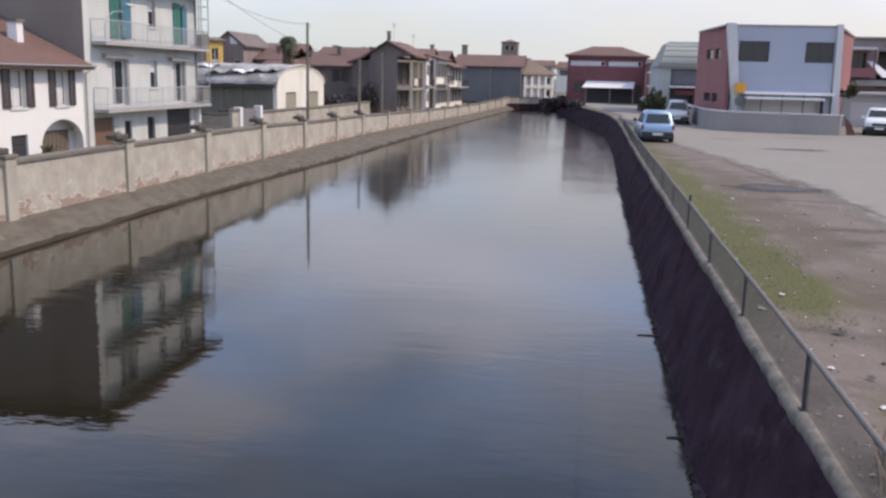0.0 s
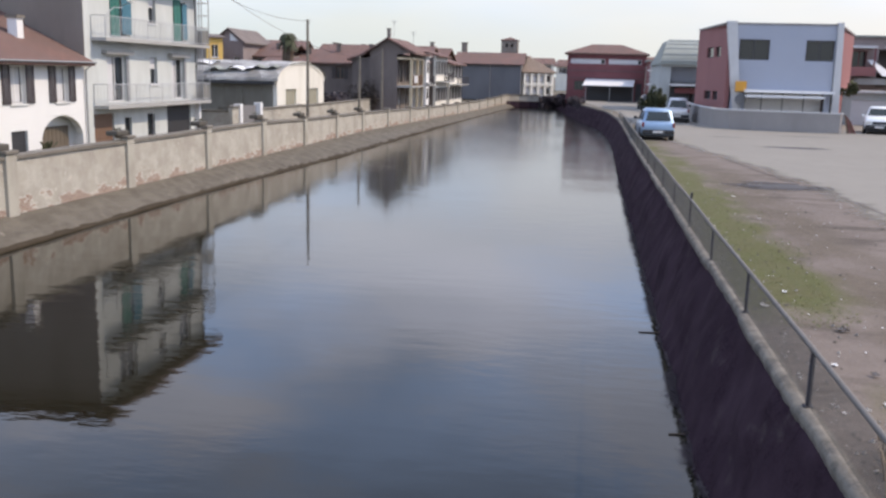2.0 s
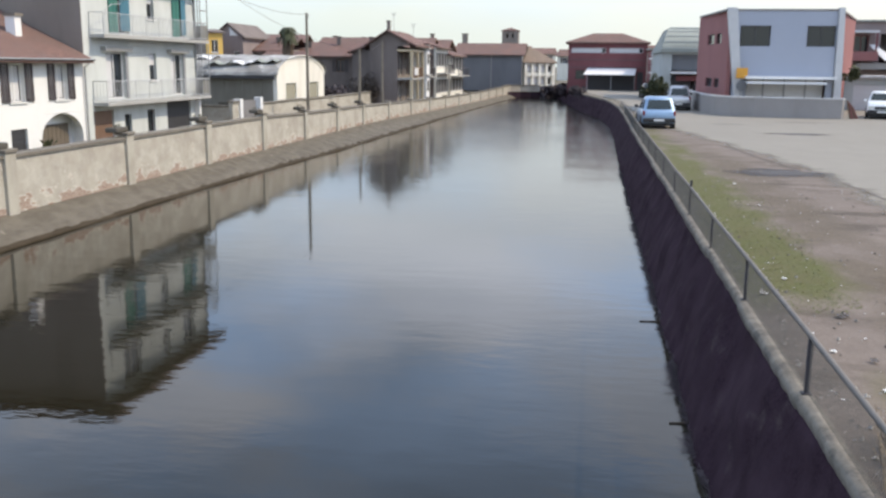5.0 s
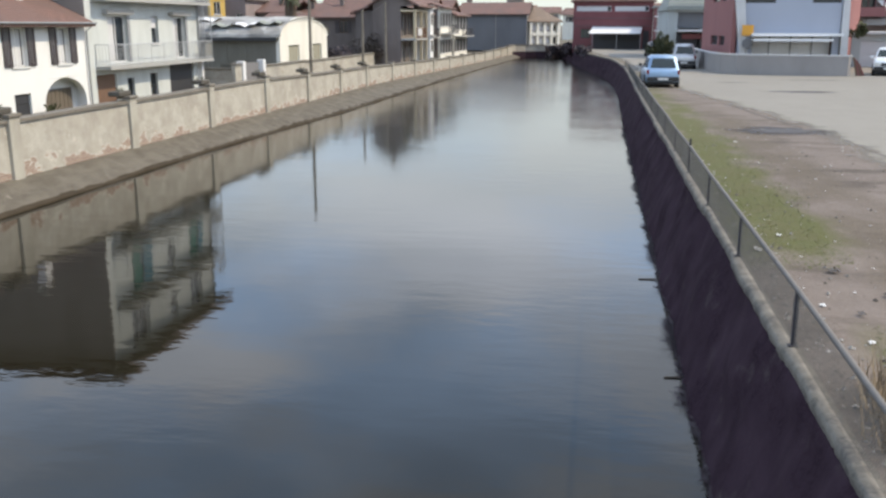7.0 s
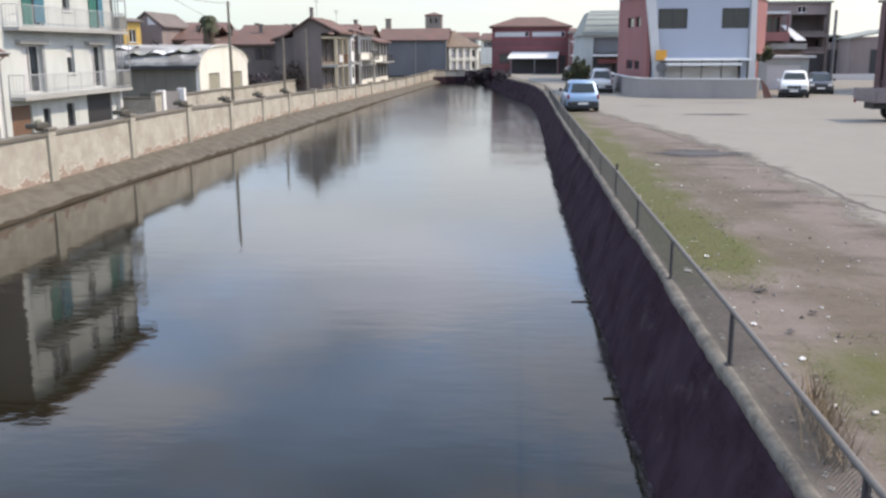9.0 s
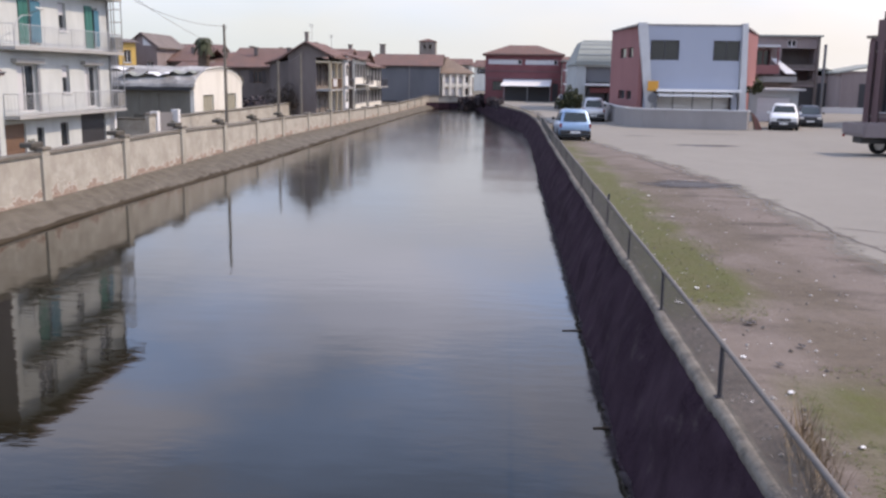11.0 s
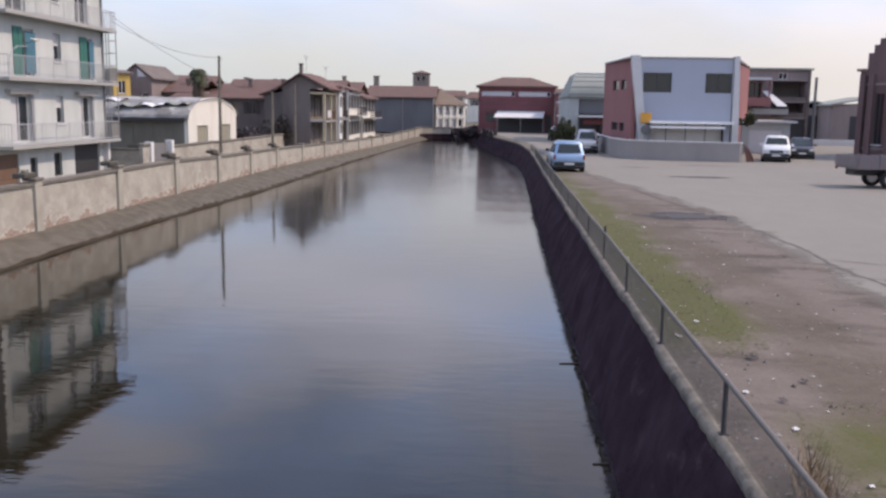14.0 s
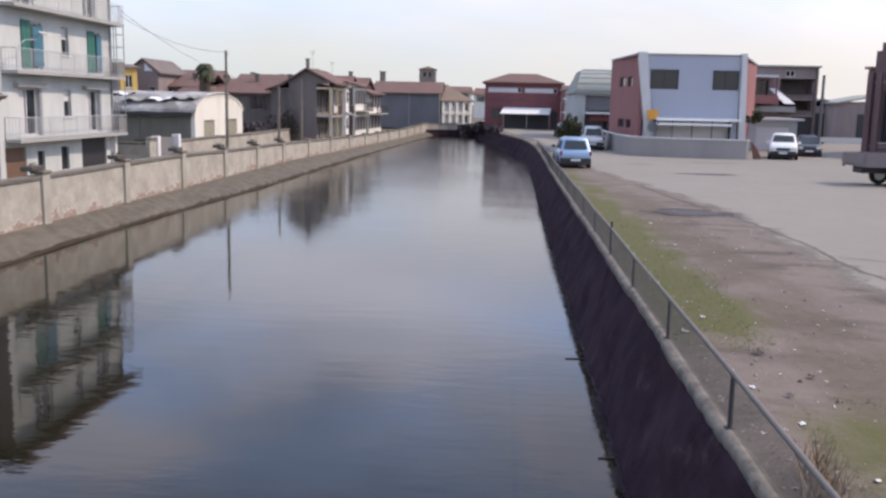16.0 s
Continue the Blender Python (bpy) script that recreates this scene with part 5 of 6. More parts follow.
# shop front under the canopy
fpart("shop_front", FW, (1.4, 6.6, GROUND, 4.15, -0.9, -0.8), "white", blue)
for u in (2.6, 4.0, 5.4):
    fpart("shop_mullion", FW, (u, u + 0.08, GROUND, 4.15, -0.8, -0.74), "grey_iron", blue)
fpart("canopy", FW, (1.2, 7.0, 4.18, 4.36, 0, 1.1), "white", blue)
fpart("awning_box", FW, (1.3, 6.3, 3.85, 4.02, 0, 1.5), "white", blue)
# slanting pillars
for pts in (((-0.2, TOP + 0.15), (0.45, TOP + 0.15), (1.25, GROUND), (0.75, GROUND)), ((BW, TOP + 0.15), (BW + 0.35, TOP + 0.15), (BW + 0.6, GROUND), (BW + 0.1, GROUND))):
    bm = bmesh.new()
    prism(bm, [FW(p[0], p[1], 0.25) for p in pts], FW(0, 0, -0.6) - FW(0, 0, 0))
    part("pillar", bm, "pillar", blue)
# side walls
for (xa, ya), (xb, yb), holes in (((9.3, BY + 0.3), (8.35, 75.5), [(2.0, 3.6, 6.55, 7.3), (4.1, 6.2, 6.55, 7.3), (2.0, 3.6, 3.5, 4.15), (4.1, 6.2, 3.5, 4.15)]), ((16.4, BY + 0.3), (20.8, 79.0), [(3.0, 4.2, 5.6, 7.0)])):
    L = math.hypot(xb - xa, yb - ya)
    if xb < xa:
        G = face(xb, yb, math.degrees(math.atan2(ya - yb, xa - xb)))
    else:
        G = face(xa, ya, math.degrees(math.atan2(yb - ya, xb - xa)))
    hs = [(L - h[1], L - h[0], h[2], h[3]) for h in holes] if xb < xa else holes
    bm = bmesh.new()
    holed(bm, G, 0, L, GROUND, TOP, hs)
    part("side_wall", bm, "coral", blue, "coral rendered side wall")
    for h in hs:
        window(blue, G, *h, "", "darkdoor", False, 0)
bm = bmesh.new()
prism(bm, [(9.0, BY - 0.05, TOP - 0.05), (16.5, BY - 0.05, TOP - 0.05), (20.9, 79.1, TOP - 0.05), (8.3, 75.6, TOP - 0.05)], Vector((0, 0, 0.12)))
part("flat_roof", bm, "concrete", blue)
bm = bmesh.new()
prism(bm, [(8.4, 75.4, GROUND), (20.7, 78.9, GROUND), (20.7, 78.9, TOP - 0.06), (8.4, 75.4, TOP - 0.06)], Vector((-0.05, 0.2, 0)))
part("back_wall", bm, "coral", blue)
# orange sign and round traffic sign on the left pillar
sg = thing("street_sign", "orange panel above a round dull blue sign on a post", "sign")
bm = bmesh.new()
tube(bm, [(10.2, 65.5, GROUND), (10.2, 65.5, 5.0)], 0.05, 8)
part("post", bm, "grey_iron", sg)
boxed("panel", (9.85, 10.6, 65.4, 65.46, 4.2, 4.9), "orange", sg, "orange sign panel", 0.02)
bm = bmesh.new()
bmesh.ops.create_cone(bm, cap_ends=True, segments=24, radius1=0.35, radius2=0.35, depth=0.04)
bm.transform(Matrix.Translation((10.25, 65.42, 3.7)) @ Matrix.Rotation(radians(90), 4, "X"))
part("disc", bm, "slate", sg, "round dull blue sign")

# curved low wall in front
lw = thing("forecourt_wall", "curved grey concrete forecourt wall with pale coping", "wall")
line = [(7.9, 84.0), (7.9, 76.0), (7.95, 67.0), (8.4, 63.6), (9.16, 62.1), (10.5, 61.4), (12.4, 61.0), (14.3, 60.8), (15.7, 60.8), (15.9, 61.1)]
for (a, b), (c, d) in zip(line, line[1:]):
    s = Vector((c - a, d - b, 0)).normalized()
    nrm = Vector((s.y, -s.x, 0)) * 0.2
    bm = bmesh.new()
    prism(bm, [(a, b, GROUND - 0.05), (c, d, GROUND - 0.05), (c, d, GROUND + 1.21), (a, b, GROUND + 1.21)], -nrm)
    part("wall_panel", bm, "concrete", lw)
    bm = bmesh.new()
    e = nrm * 0.25
    prism(bm, [(a + e.x, b + e.y, GROUND + 1.21), (c + e.x, d + e.y, GROUND + 1.21), (c + e.x, d + e.y, GROUND + 1.29), (a + e.x, b + e.y, GROUND + 1.29)], -nrm * 1.5)
    part("coping", bm, "pillar", lw)

boards = thing("board_stack", "weathered red-brown boards leaning at the end of the forecourt wall", "boards")
for k in range(4):
    bm = bmesh.new()
    x, lean = 16.25 + 0.13 * k, 0.06 + 0.04 * k
    prism(bm, [(x + lean, 61.05 + 0.12 * k, GROUND), (x + lean, 61.33 + 0.12 * k, GROUND), (x - 0.2, 61.35 + 0.1 * k, GROUND + 1.15 - 0.12 * k), (x - 0.2, 61.07 + 0.1 * k, GROUND + 1.15 - 0.12 * k)], Vector((0.05, 0, 0.01)))
    part("board", bm, "coral" if k % 2 else "wood", boards)

# grey vaulted hall beyond
hall = thing("vaulted_hall", "pale hall with a grey rounded roof", "building")
FH, RH, LH = shell(hall, 6.8, 92.0, 0, 7.6, 14, GROUND, 6.3, "palewall", "palewall", [(0.95, 7.0, GROUND, 6.1)])
fpart("recess_wall", FH, (0.95, 7.0, 4.6, 6.1, -0.6, -0.4), "slate", hall, "grey boarded wall above the entrance")
for a, b in ((1.05, 2.9), (3.1, 5.0)):
    door(hall, FH, a, b, GROUND, 4.2, "darkdoor", 3, "hall_door")
fpart("canopy", FH, (0.9, 7.2, 4.3, 4.48, -0.1, 1.2), "white", hall)
fpart("sign_board", FH, (1.4, 6.8, 3.6, 4.1, 0.3, 0.4), "red", hall)
bm = bmesh.new()
secs = []
for k in range(13):
    t = k / 12 * math.pi / 2
    d, z = 0.35 - 6.0 * (1 - math.cos(t)), 6.3 + 2.5 * math.sin(t)
    secs.append([bm.verts.new(FH(-0.2 + 0.10 * k, z, d)), bm.verts.new(FH(7.9, z, d))])
secs.append([bm.verts.new(FH(1.0, 8.8, -14)), bm.verts.new(FH(7.9, 8.8, -14))])
secs.append([bm.verts.new(FH(-0.2, 6.3, -14)), bm.verts.new(FH(7.9, 6.3, -14))])
for a, b in zip(secs, secs[1:] + secs[:1]):
    bm.faces.new([a[0], a[1], b[1], b[0]])
bm.faces.new([q[0] for q in secs])
bm.faces.new([q[1] for q in secs])
vault = part("roof", bm, "roofgrey", hall, "rounded grey-green roofing")
for k in range(1, 12, 2):
    t = k / 12 * math.pi / 2
    d, z = 0.36 - 6.0 * (1 - math.cos(t)), 6.31 + 2.5 * math.sin(t)
    fpart("batten", FH, (-0.15 + 0.10 * k, 7.9, z, z + 0.06, d - 0.05, d + 0.03), "palewall", vault)

# red works at the end of the street
red = thing("red_works", "dark red works with a hipped tile roof and awning", "building")
holes_r = [(0.4, 4.95, 6.65, 7.3), (5.4, 9.75, 6.65, 7.3), (1.0, 2.3, 3.2, 4.4), (2.7, 8.8, 1.7, 4.0), (9.1, 9.9, 1.7, 4.2)]
FR, RR, LR = shell(red, -3.0, 125, 0, 10.3, 14, 1.4, 7.95, "red", "red", holes_r)
for a, b in ((0.4, 4.95), (5.4, 9.75)):
    window(red, FR, a, b, 6.65, 7.3, "", "curtain", False, 4, 0.06, curtain=True)
window(red, FR, 1.0, 2.3, 3.2, 4.4, "", "darkdoor", False, 1)
door(red, FR, 2.7, 8.8, 1.7, 4.0, "darkdoor", 2, "loading_door")
door(red, FR, 9.1, 9.9, 1.7, 4.2, "darkdoor", 2, "loading_door")
roof_hip(red, FR, 0, 10.3, -6.4, 0, 8.05, 1.25, 0.4, "tile_x")
bm = bmesh.new()
prism(bm, [FR(2.6, 4.6, 0.05), FR(9.0, 4.6, 0.05), FR(8.7, 3.8, 2.6), FR(2.1, 3.8, 2.6)], Vector((0, 0, 0.07)))
part("awning", bm, "white", red, "pale sheet awning over the loading bay")
for u in (2.6, 5.7, 8.7):
    bm = bmesh.new()
    tube(bm, [FR(u, 1.5, 2.5), FR(u, 3.85, 2.5)], 0.05, 6)
    part("awning_post", bm, "grey_iron", red)
for z in (4.7, 5.7):
    fpart("string_course", FR, (0, 10.3, z, z + 0.12, 0, 0.06), "brick", red)
side = thing("stair_annex", "pale annex with red stair balconies beside the works", "building")
FA, RA2, LA2 = shell(side, 7.4, 118, 0, 2.4, 8, GROUND, 7.0, "palewall", "coral", [(0.4, 1.2, 2.2, 4.2)])
for z in (4.3, 6.0):
    b = fpart("balcony", FA, (-0.3, 2.0, z - 0.16, z, 0, 1.2), "white", side)
    rail_part(b, [FA(-0.25, z, 1.1), FA(1.9, z, 1.1)], 0.9, "red", 0.2, r=0.02)
fpart("annex_roof", FA, (-0.3, 2.6, 7.0, 7.2, -8.2, 0.6), "roofgrey", side)

# brown flats, low garage and far sheds on the right
flats = thing("brown_flats", "brown and grey flats with red balconies and awnings", "building")
FF, RF, LF = shell(flats, 21.8, 84, 0, 5.7, 12, GROUND, 8.85, "flatwall", "flatwall", [(0.3, 1.5, 6.3, 7.7), (2.9, 3.7, 8.0, 8.6), (2.45, 5.5, 6.1, 7.85), (2.45, 5.5, 4.7, 5.95), (3.6, 5.5, GROUND, 4.5)])
window(flats, FF, 0.3, 1.5, 6.3, 7.7, "", "red", True, 1)
window(flats, FF, 2.9, 3.7, 8.0, 8.6, "", "frame", False, 1, 0.1)
for z0, z1, mat in ((6.1, 7.85, "dark_wall"), (4.7, 5.95, "brick")):
    fpart("loggia_back", FF, (2.45, 5.5, z0, z1, -1.9, -1.8), mat, flats, "shaded back wall of the loggia")
    fpart("loggia_floor", FF, (2.45, 5.5, z0 - 0.1, z0, -1.8, -0.3), "slab", flats)
    fpart("loggia_front", FF, (2.45, 5.5, z0, z0 + 0.35, -0.12, -0.04), "dark_wall", flats)
door(flats, FF, 3.6, 5.5, GROUND, 4.5, "darkdoor", 3)
# the balcony box on the nearer half, with its own flat roof
b = fpart("balcony", FF, (-0.4, 1.9, 5.6, 5.75, 0, 1.6), "coral", flats)
fpart("balcony_front", FF, (-0.4, 1.9, 5.75, 6.35, 1.5, 1.6), "coral", b, "dull red balcony front")
fpart("balcony_roof", FF, (-0.3, 1.9, 7.9, 8.1, 0, 1.5), "pillar", b)
for u in (-0.2, 1.7):
    fpart("balcony_post", FF, (u, u + 0.12, 6.35, 7.9, 1.35, 1.47), "red", b)
bm = bmesh.new()
prism(bm, [FF(1.5, 6.9, 0.3), FF(2.0, 6.9, 0.3), FF(3.4, 5.6, 1.5), FF(2.5, 5.6, 1.5)], Vector((0, 0, 0.06)))
part("awning", bm, "white", flats, "slanting pale awning")
fpart("lower_balcony", FF, (0.6, 3.6, 4.9, 5.4, 0.0, 1.2), "slab", flats, "grey balcony with a solid front")
fpart("flat_roof", FF, (-0.3, 5.9, 8.85, 9.0, -12, 0.3), "roofgrey", flats)
fpart("corner_post", FF, (5.5, 5.72, GROUND, 8.85, 0.003, 0.12), "dark_wall", flats)
lp = thing("vent_pole", "tall grey pole at the corner of the flats", "pole")
bm = bmesh.new()
tube(bm, [(27.9, 83.6, GROUND), (27.9, 83.6, 8.2)], 0.13, 8)
part("shaft", bm, "slate", lp)
gar = thing("low_garage", "low pale garage with a flat roof behind parked cars", "garage")
FGa, RGa, LGa = shell(gar, 18.9, 74.5, 0, 4.2, 6, GROUND, 4.25, "palewall", "concrete", [(1.0, 3.6, GROUND, 3.7)])
door(gar, FGa, 1.0, 3.6, GROUND, 3.7, "curtain", 4, "garage_door")
fpart("flat_roof", FGa, (-0.2, 4.6, 4.25, 4.42, -6, 0.4), "pillar", gar)
for k, (x, y, w, dep, z, mat) in enumerate([(33.0, 108, 6, 12, 6.4, "flatwall"), (35.3, 100, 9, 14, 6.9, "flatwall"), (30, 140, 14, 12, 6.4, "flatwall"), (46, 120, 14, 14, 7.0, "brown_wall")]):
    t = thing("far_shed", "grey industrial shed with a shallow roof", "shed", "sheds beyond the yard")
    Fk, Rk, Lk = shell(t, x, y, -8, w, dep, GROUND, z - 0.8, mat, mat, [(w * 0.2, w * 0.2 + 2.6, GROUND, GROUND + 3.0)])
    door(t, Fk, w * 0.2, w * 0.2 + 2.6, GROUND, GROUND + 3.0, "darkdoor", 3)
    roof_gable(t, Fk, 0, w, -dep, 0, z - 0.8, 0.9, "d", 0.3, "roofgrey")
yw = tagged(boxed("yard_wall", (29, 60, 96, 96.3, GROUND, 2.4), "pillar"), "low pale wall at the back of the yard", "wall")

# brick hall with stepped gable at the edge of the yard
brick = thing("brick_hall", "dark brick hall with a stepped gable and buttresses", "building")
FK, RK, LK = shell(brick, 27.2, 71.8, -50, 18, 14, GROUND, 8.25, "brick", "brick", [(1.3, 2.0, 2.8, 6.6), (4.2, 5.4, 2.8, 6.6), (9.0, 10.4, 2.8, 6.6), (14.0, 15.4, 2.8, 6.6)])
for u, v in ((1.3, 2.0), (4.2, 5.4), (9.0, 10.4), (14.0, 15.4)):
    window(brick, FK, u, v, 2.8, 6.6, "", "darkdoor", True, 1)
bm = bmesh.new()
for k, top in enumerate((9.6, 10.2, 10.65, 11.1, 11.5)):
    fbox(bm, FK, 0.5 + k * 0.4, 0.5 + (k + 1) * 0.4 if k < 4 else 18, 8.25, top, -0.4, 0)
part("stepped_gable", bm, "brick", brick)
for u in (0.15, 0.85, 2.4, 6.8, 12.0):
    fpart("buttress", FK, (u, u + 0.4, GROUND, 8.0, 0, 0.35), "brick", brick)
for z in (2.4, 7.2):
    fpart("string_course", FK, (0, 18, z, z + 0.18, 0.0, 0.08), "flatwall", brick)
fpart("eave", FK, (-0.22, 0.45, 8.25, 8.45, -13, 0.2), "cap", brick)


# ---- vehicles ----
def loft(bm, secs):
    rings = [[bm.verts.new(p) for p in s] for s in secs]
    for a, b in zip(rings, rings[1:]):
        for i in range(len(a)):
            j = (i + 1) % len(a)
            bm.faces.new([a[i], a[j], b[j], b[i]])
    bm.faces.new(rings[0][::-1])
    bm.faces.new(rings[-1])


def wheel(parent, x, y, r, w):
    bm = bmesh.new()
    prof = [(-w / 2, r * 0.62), (-w / 2, r * 0.93), (-w * 0.36, r), (w * 0.36, r), (w / 2, r * 0.93), (w / 2, r * 0.62)]
    n = 22
    rings = [[bm.verts.new((x + px, y + pr * math.cos(math.tau * k / n), r + pr * math.sin(math.tau * k / n))) for px, pr in prof] for k in range(n)]
    for k in range(n):
        a, b = rings[k], rings[(k + 1) % n]
        for i in range(len(prof) - 1):
            bm.faces.new([a[i], a[i + 1], b[i + 1], b[i]])
    t = part("wheel", bm, "tyre", parent, smooth=True)
    bm = bmesh.new()
    bmesh.ops.create_cone(bm, cap_ends=True, segments=18, radius1=r * 0.6, radius2=r * 0.6, depth=w * 0.7)
    bm.transform(Matrix.Translation((x, y, r)) @ Matrix.Rotation(radians(90), 4, "Y"))
    for k in range(5):
        a = math.tau * k / 5
        tube(bm, [(x + w * 0.36 * (1 if x > 0 else -1), y, r), (x + w * 0.36 * (1 if x > 0 else -1), y + r * 0.5 * math.cos(a), r + r * 0.5 * math.sin(a))], r * 0.07, 5)
    part("rim", bm, "rim", t)


def car(name, label, at, turn, L, W, H, paint, kind="hatch"):
    """A car in its own axes: the rear at -y, the front at +y, on z = 0."""
    t = thing(name, label, "car", at=at, turn=turn)
    w = W / 2
    # stations along the car: y, sill z, shoulder z, half width
    if kind == "suv":
        st = [(-0.5, 0.42, 0.80, 0.90), (-0.47, 0.30, 0.95, 0.97), (-0.3, 0.24, 1.02, 1.0), (0.0, 0.24, 1.02, 1.0), (0.2, 0.24, 1.0, 1.0), (0.38, 0.28, 0.95, 0.97), (0.47, 0.32, 0.86, 0.92), (0.5, 0.42, 0.70, 0.80)]
    else:
        st = [(-0.5, 0.40, 0.72, 0.86), (-0.485, 0.28, 0.88, 0.95), (-0.4, 0.22, 0.94, 1.0), (0.0, 0.20, 0.92, 1.0), (0.2, 0.20, 0.90, 1.0), (0.36, 0.22, 0.86, 0.97), (0.46, 0.26, 0.76, 0.90), (0.5, 0.38, 0.62, 0.76)]
    k = H / 1.5
    bm = bmesh.new()
    secs = []
    for y, a, b, s in st:
        a, b = a * k, b * k
        hw = w * s
        secs.append([Vector(p) for p in ((-hw * 0.94, y * L, a), (-hw, y * L, a + 0.12), (-hw, y * L, (a + b) / 2 + 0.05), (-hw * 0.95, y * L, b - 0.05), (-hw * 0.86, y * L, b), (hw * 0.86, y * L, b), (hw * 0.95, y * L, b - 0.05), (hw, y * L, (a + b) / 2 + 0.05), (hw, y * L, a + 0.12), (hw * 0.94, y * L, a))])
    loft(bm, secs)
    bmesh.ops.bevel(bm, geom=[e for e in bm.edges if len(e.link_faces) == 2 and e.calc_face_angle(0) > 0.25], offset=0.04, segments=2, affect="EDGES")
    body = part("body", bm, paint, t, smooth=True)
    # cabin: base ring and roof ring
    y0, y1, r0, r1 = {"hatch": (-0.47, 0.24, -0.38, 0.04), "suv": (-0.48, 0.2, -0.42, 0.04), "van": (-0.49, 0.27, -0.46, 0.08)}[kind]
    zb, zt = 0.90 * k, H
    bw_, tw = w * 0.93, w * 0.76
    base = [(-bw_, y0 * L), (bw_, y0 * L), (bw_, y1 * L), (-bw_, y1 * L)]
    roof = [(-tw, r0 * L), (tw, r0 * L), (tw, r1 * L), (-tw, r1 * L)]
    bm = bmesh.new()
    lo = [bm.verts.new((x, y, zb - 0.05)) for x, y in base]
    hi = [bm.verts.new((x, y, zt - 0.10)) for x, y in roof]
    tp = [bm.verts.new((x * 0.86, y + (0.09 if y < 0 else -0.12), zt)) for x, y in roof]
    for a, b in ((lo, hi), (hi, tp)):
        for i in range(4):
            j = (i + 1) % 4
            bm.faces.new([a[i], a[j], b[j], b[i]])
    bm.faces.new(tp)
    bmesh.ops.bevel(bm, geom=[e for e in bm.edges if max(v.co.z for v in e.verts) > zb], offset=0.055, segments=3, affect="EDGES")
    part("cabin", bm, paint, t, smooth=True)

    def pane(name, corners, inset, mat="carglass", out=0.012):
        """A pane that lies on a side of the cabin, a little proud."""
        c = sum((Vector(p) for p in corners), Vector()) / len(corners)
        pts = [c + (Vector(p) - c) * inset for p in corners]
        nrm = (pts[1] - pts[0]).cross(pts[2] - pts[1]).normalized()
        if nrm.dot(c - Vector((0, 0, c.z))) < 0:
            nrm = -nrm
        bm = bmesh.new()
        prism(bm, [p + nrm * out for p in pts], -nrm * 0.008)
        return part(name, bm, mat, t)
    B = [(x, y, zb - 0.03) for x, y in base]
    R = [(x, y, zt - 0.10) for x, y in roof]
    pane("rear_window", [B[0], B[1], R[1], R[0]], 0.80)
    pane("windscreen", [B[2], B[3], R[3], R[2]], 0.86)
    for a, b, c, d, n in ((B[1], B[2], R[2], R[1], 1), (B[3], B[0], R[0], R[3], -1)):
        A, Bv, C, D = (Vector(p) for p in (a, b, c, d))
        half1 = [A, A.lerp(Bv, 0.49), D.lerp(C, 0.47), D]
        half2 = [A.lerp(Bv, 0.51), Bv, C, D.lerp(C, 0.53)]
        if n < 0:
            half1, half2 = [A, A.lerp(Bv, 0.49), D.lerp(C, 0.47), D], [A.lerp(Bv, 0.51), Bv, C, D.lerp(C, 0.53)]
        pane("side_window", half1, 0.8)
        pane("side_window", half2, 0.8)
    r = 0.285 * k if kind == "hatch" else 0.32 * k
    for x in (-w + 0.10, w - 0.10):
        for y in (-0.31 * L, 0.31 * L):
            wheel(t, x, y, r, 0.19)
            bm = bmesh.new()
            bmesh.ops.create_cone(bm, cap_ends=True, segments=20, radius1=r * 1.18, radius2=r * 1.18, depth=0.02)
            bm.transform(Matrix.Translation((x + (0.10 if x > 0 else -0.10) + (0.005 if x > 0 else -0.005), y, r)) @ Matrix.Rotation(radians(90), 4, "Y"))
            part("wheel_arch", bm, "trim", t)
    zs = 0.30 * k
    boxed("bumper", (-w * 0.93, w * 0.93, -L / 2 - 0.05, -L / 2 + 0.1, zs, zs + 0.22), "trim" if kind != "suv" else paint, t, bevel=0.03)
    boxed("bumper", (-w * 0.9, w * 0.9, L / 2 - 0.12, L / 2 + 0.05, zs, zs + 0.24), "trim", t, bevel=0.03)
    for s in (-1, 1):
        a, b = sorted((s * w * 0.97, s * w * 0.83))
        boxed("tail_lamp", (a, b, -L / 2 - 0.012, -L / 2 + 0.15, 0.62 * k, 0.84 * k), "lamp_red", t, bevel=0.02)
        a, b = sorted((s * w * 0.88, s * w * 0.52))
        boxed("headlamp", (a, b, L / 2 - 0.14, L / 2 + 0.01, 0.56 * k, 0.72 * k), "lamp_white", t, bevel=0.02)
        a, b = sorted((s * w * 0.98, s * (w + 0.16)))
        boxed("mirror", (a, b, 0.17 * L, 0.17 * L + 0.1, 0.92 * k, 1.06 * k), "trim" if kind != "suv" else paint, t, bevel=0.02)
    boxed("grille", (-w * 0.48, w * 0.48, L / 2 - 0.1, L / 2 + 0.012, 0.54 * k, 0.70 * k), "trim", t, bevel=0.01)
    for y in (-L / 2 - 0.065, L / 2 + 0.055):
        p = boxed("number_plate", (-0.26, 0.26, y, y + 0.012, zs + 0.06, zs + 0.17) if y < 0 else (-0.26, 0.26, y, y + 0.012, zs + 0.06, zs + 0.17), "plate", t)
    boxed("wiper", (-0.25, 0.02, y0 * L - 0.03, y0 * L - 0.01, zb + 0.08, zb + 0.10), "trim", t)
    boxed("underbody", (-w * 0.85, w * 0.85, -L * 0.45, L * 0.45, 0.16, 0.32), "trim", t)
    return t


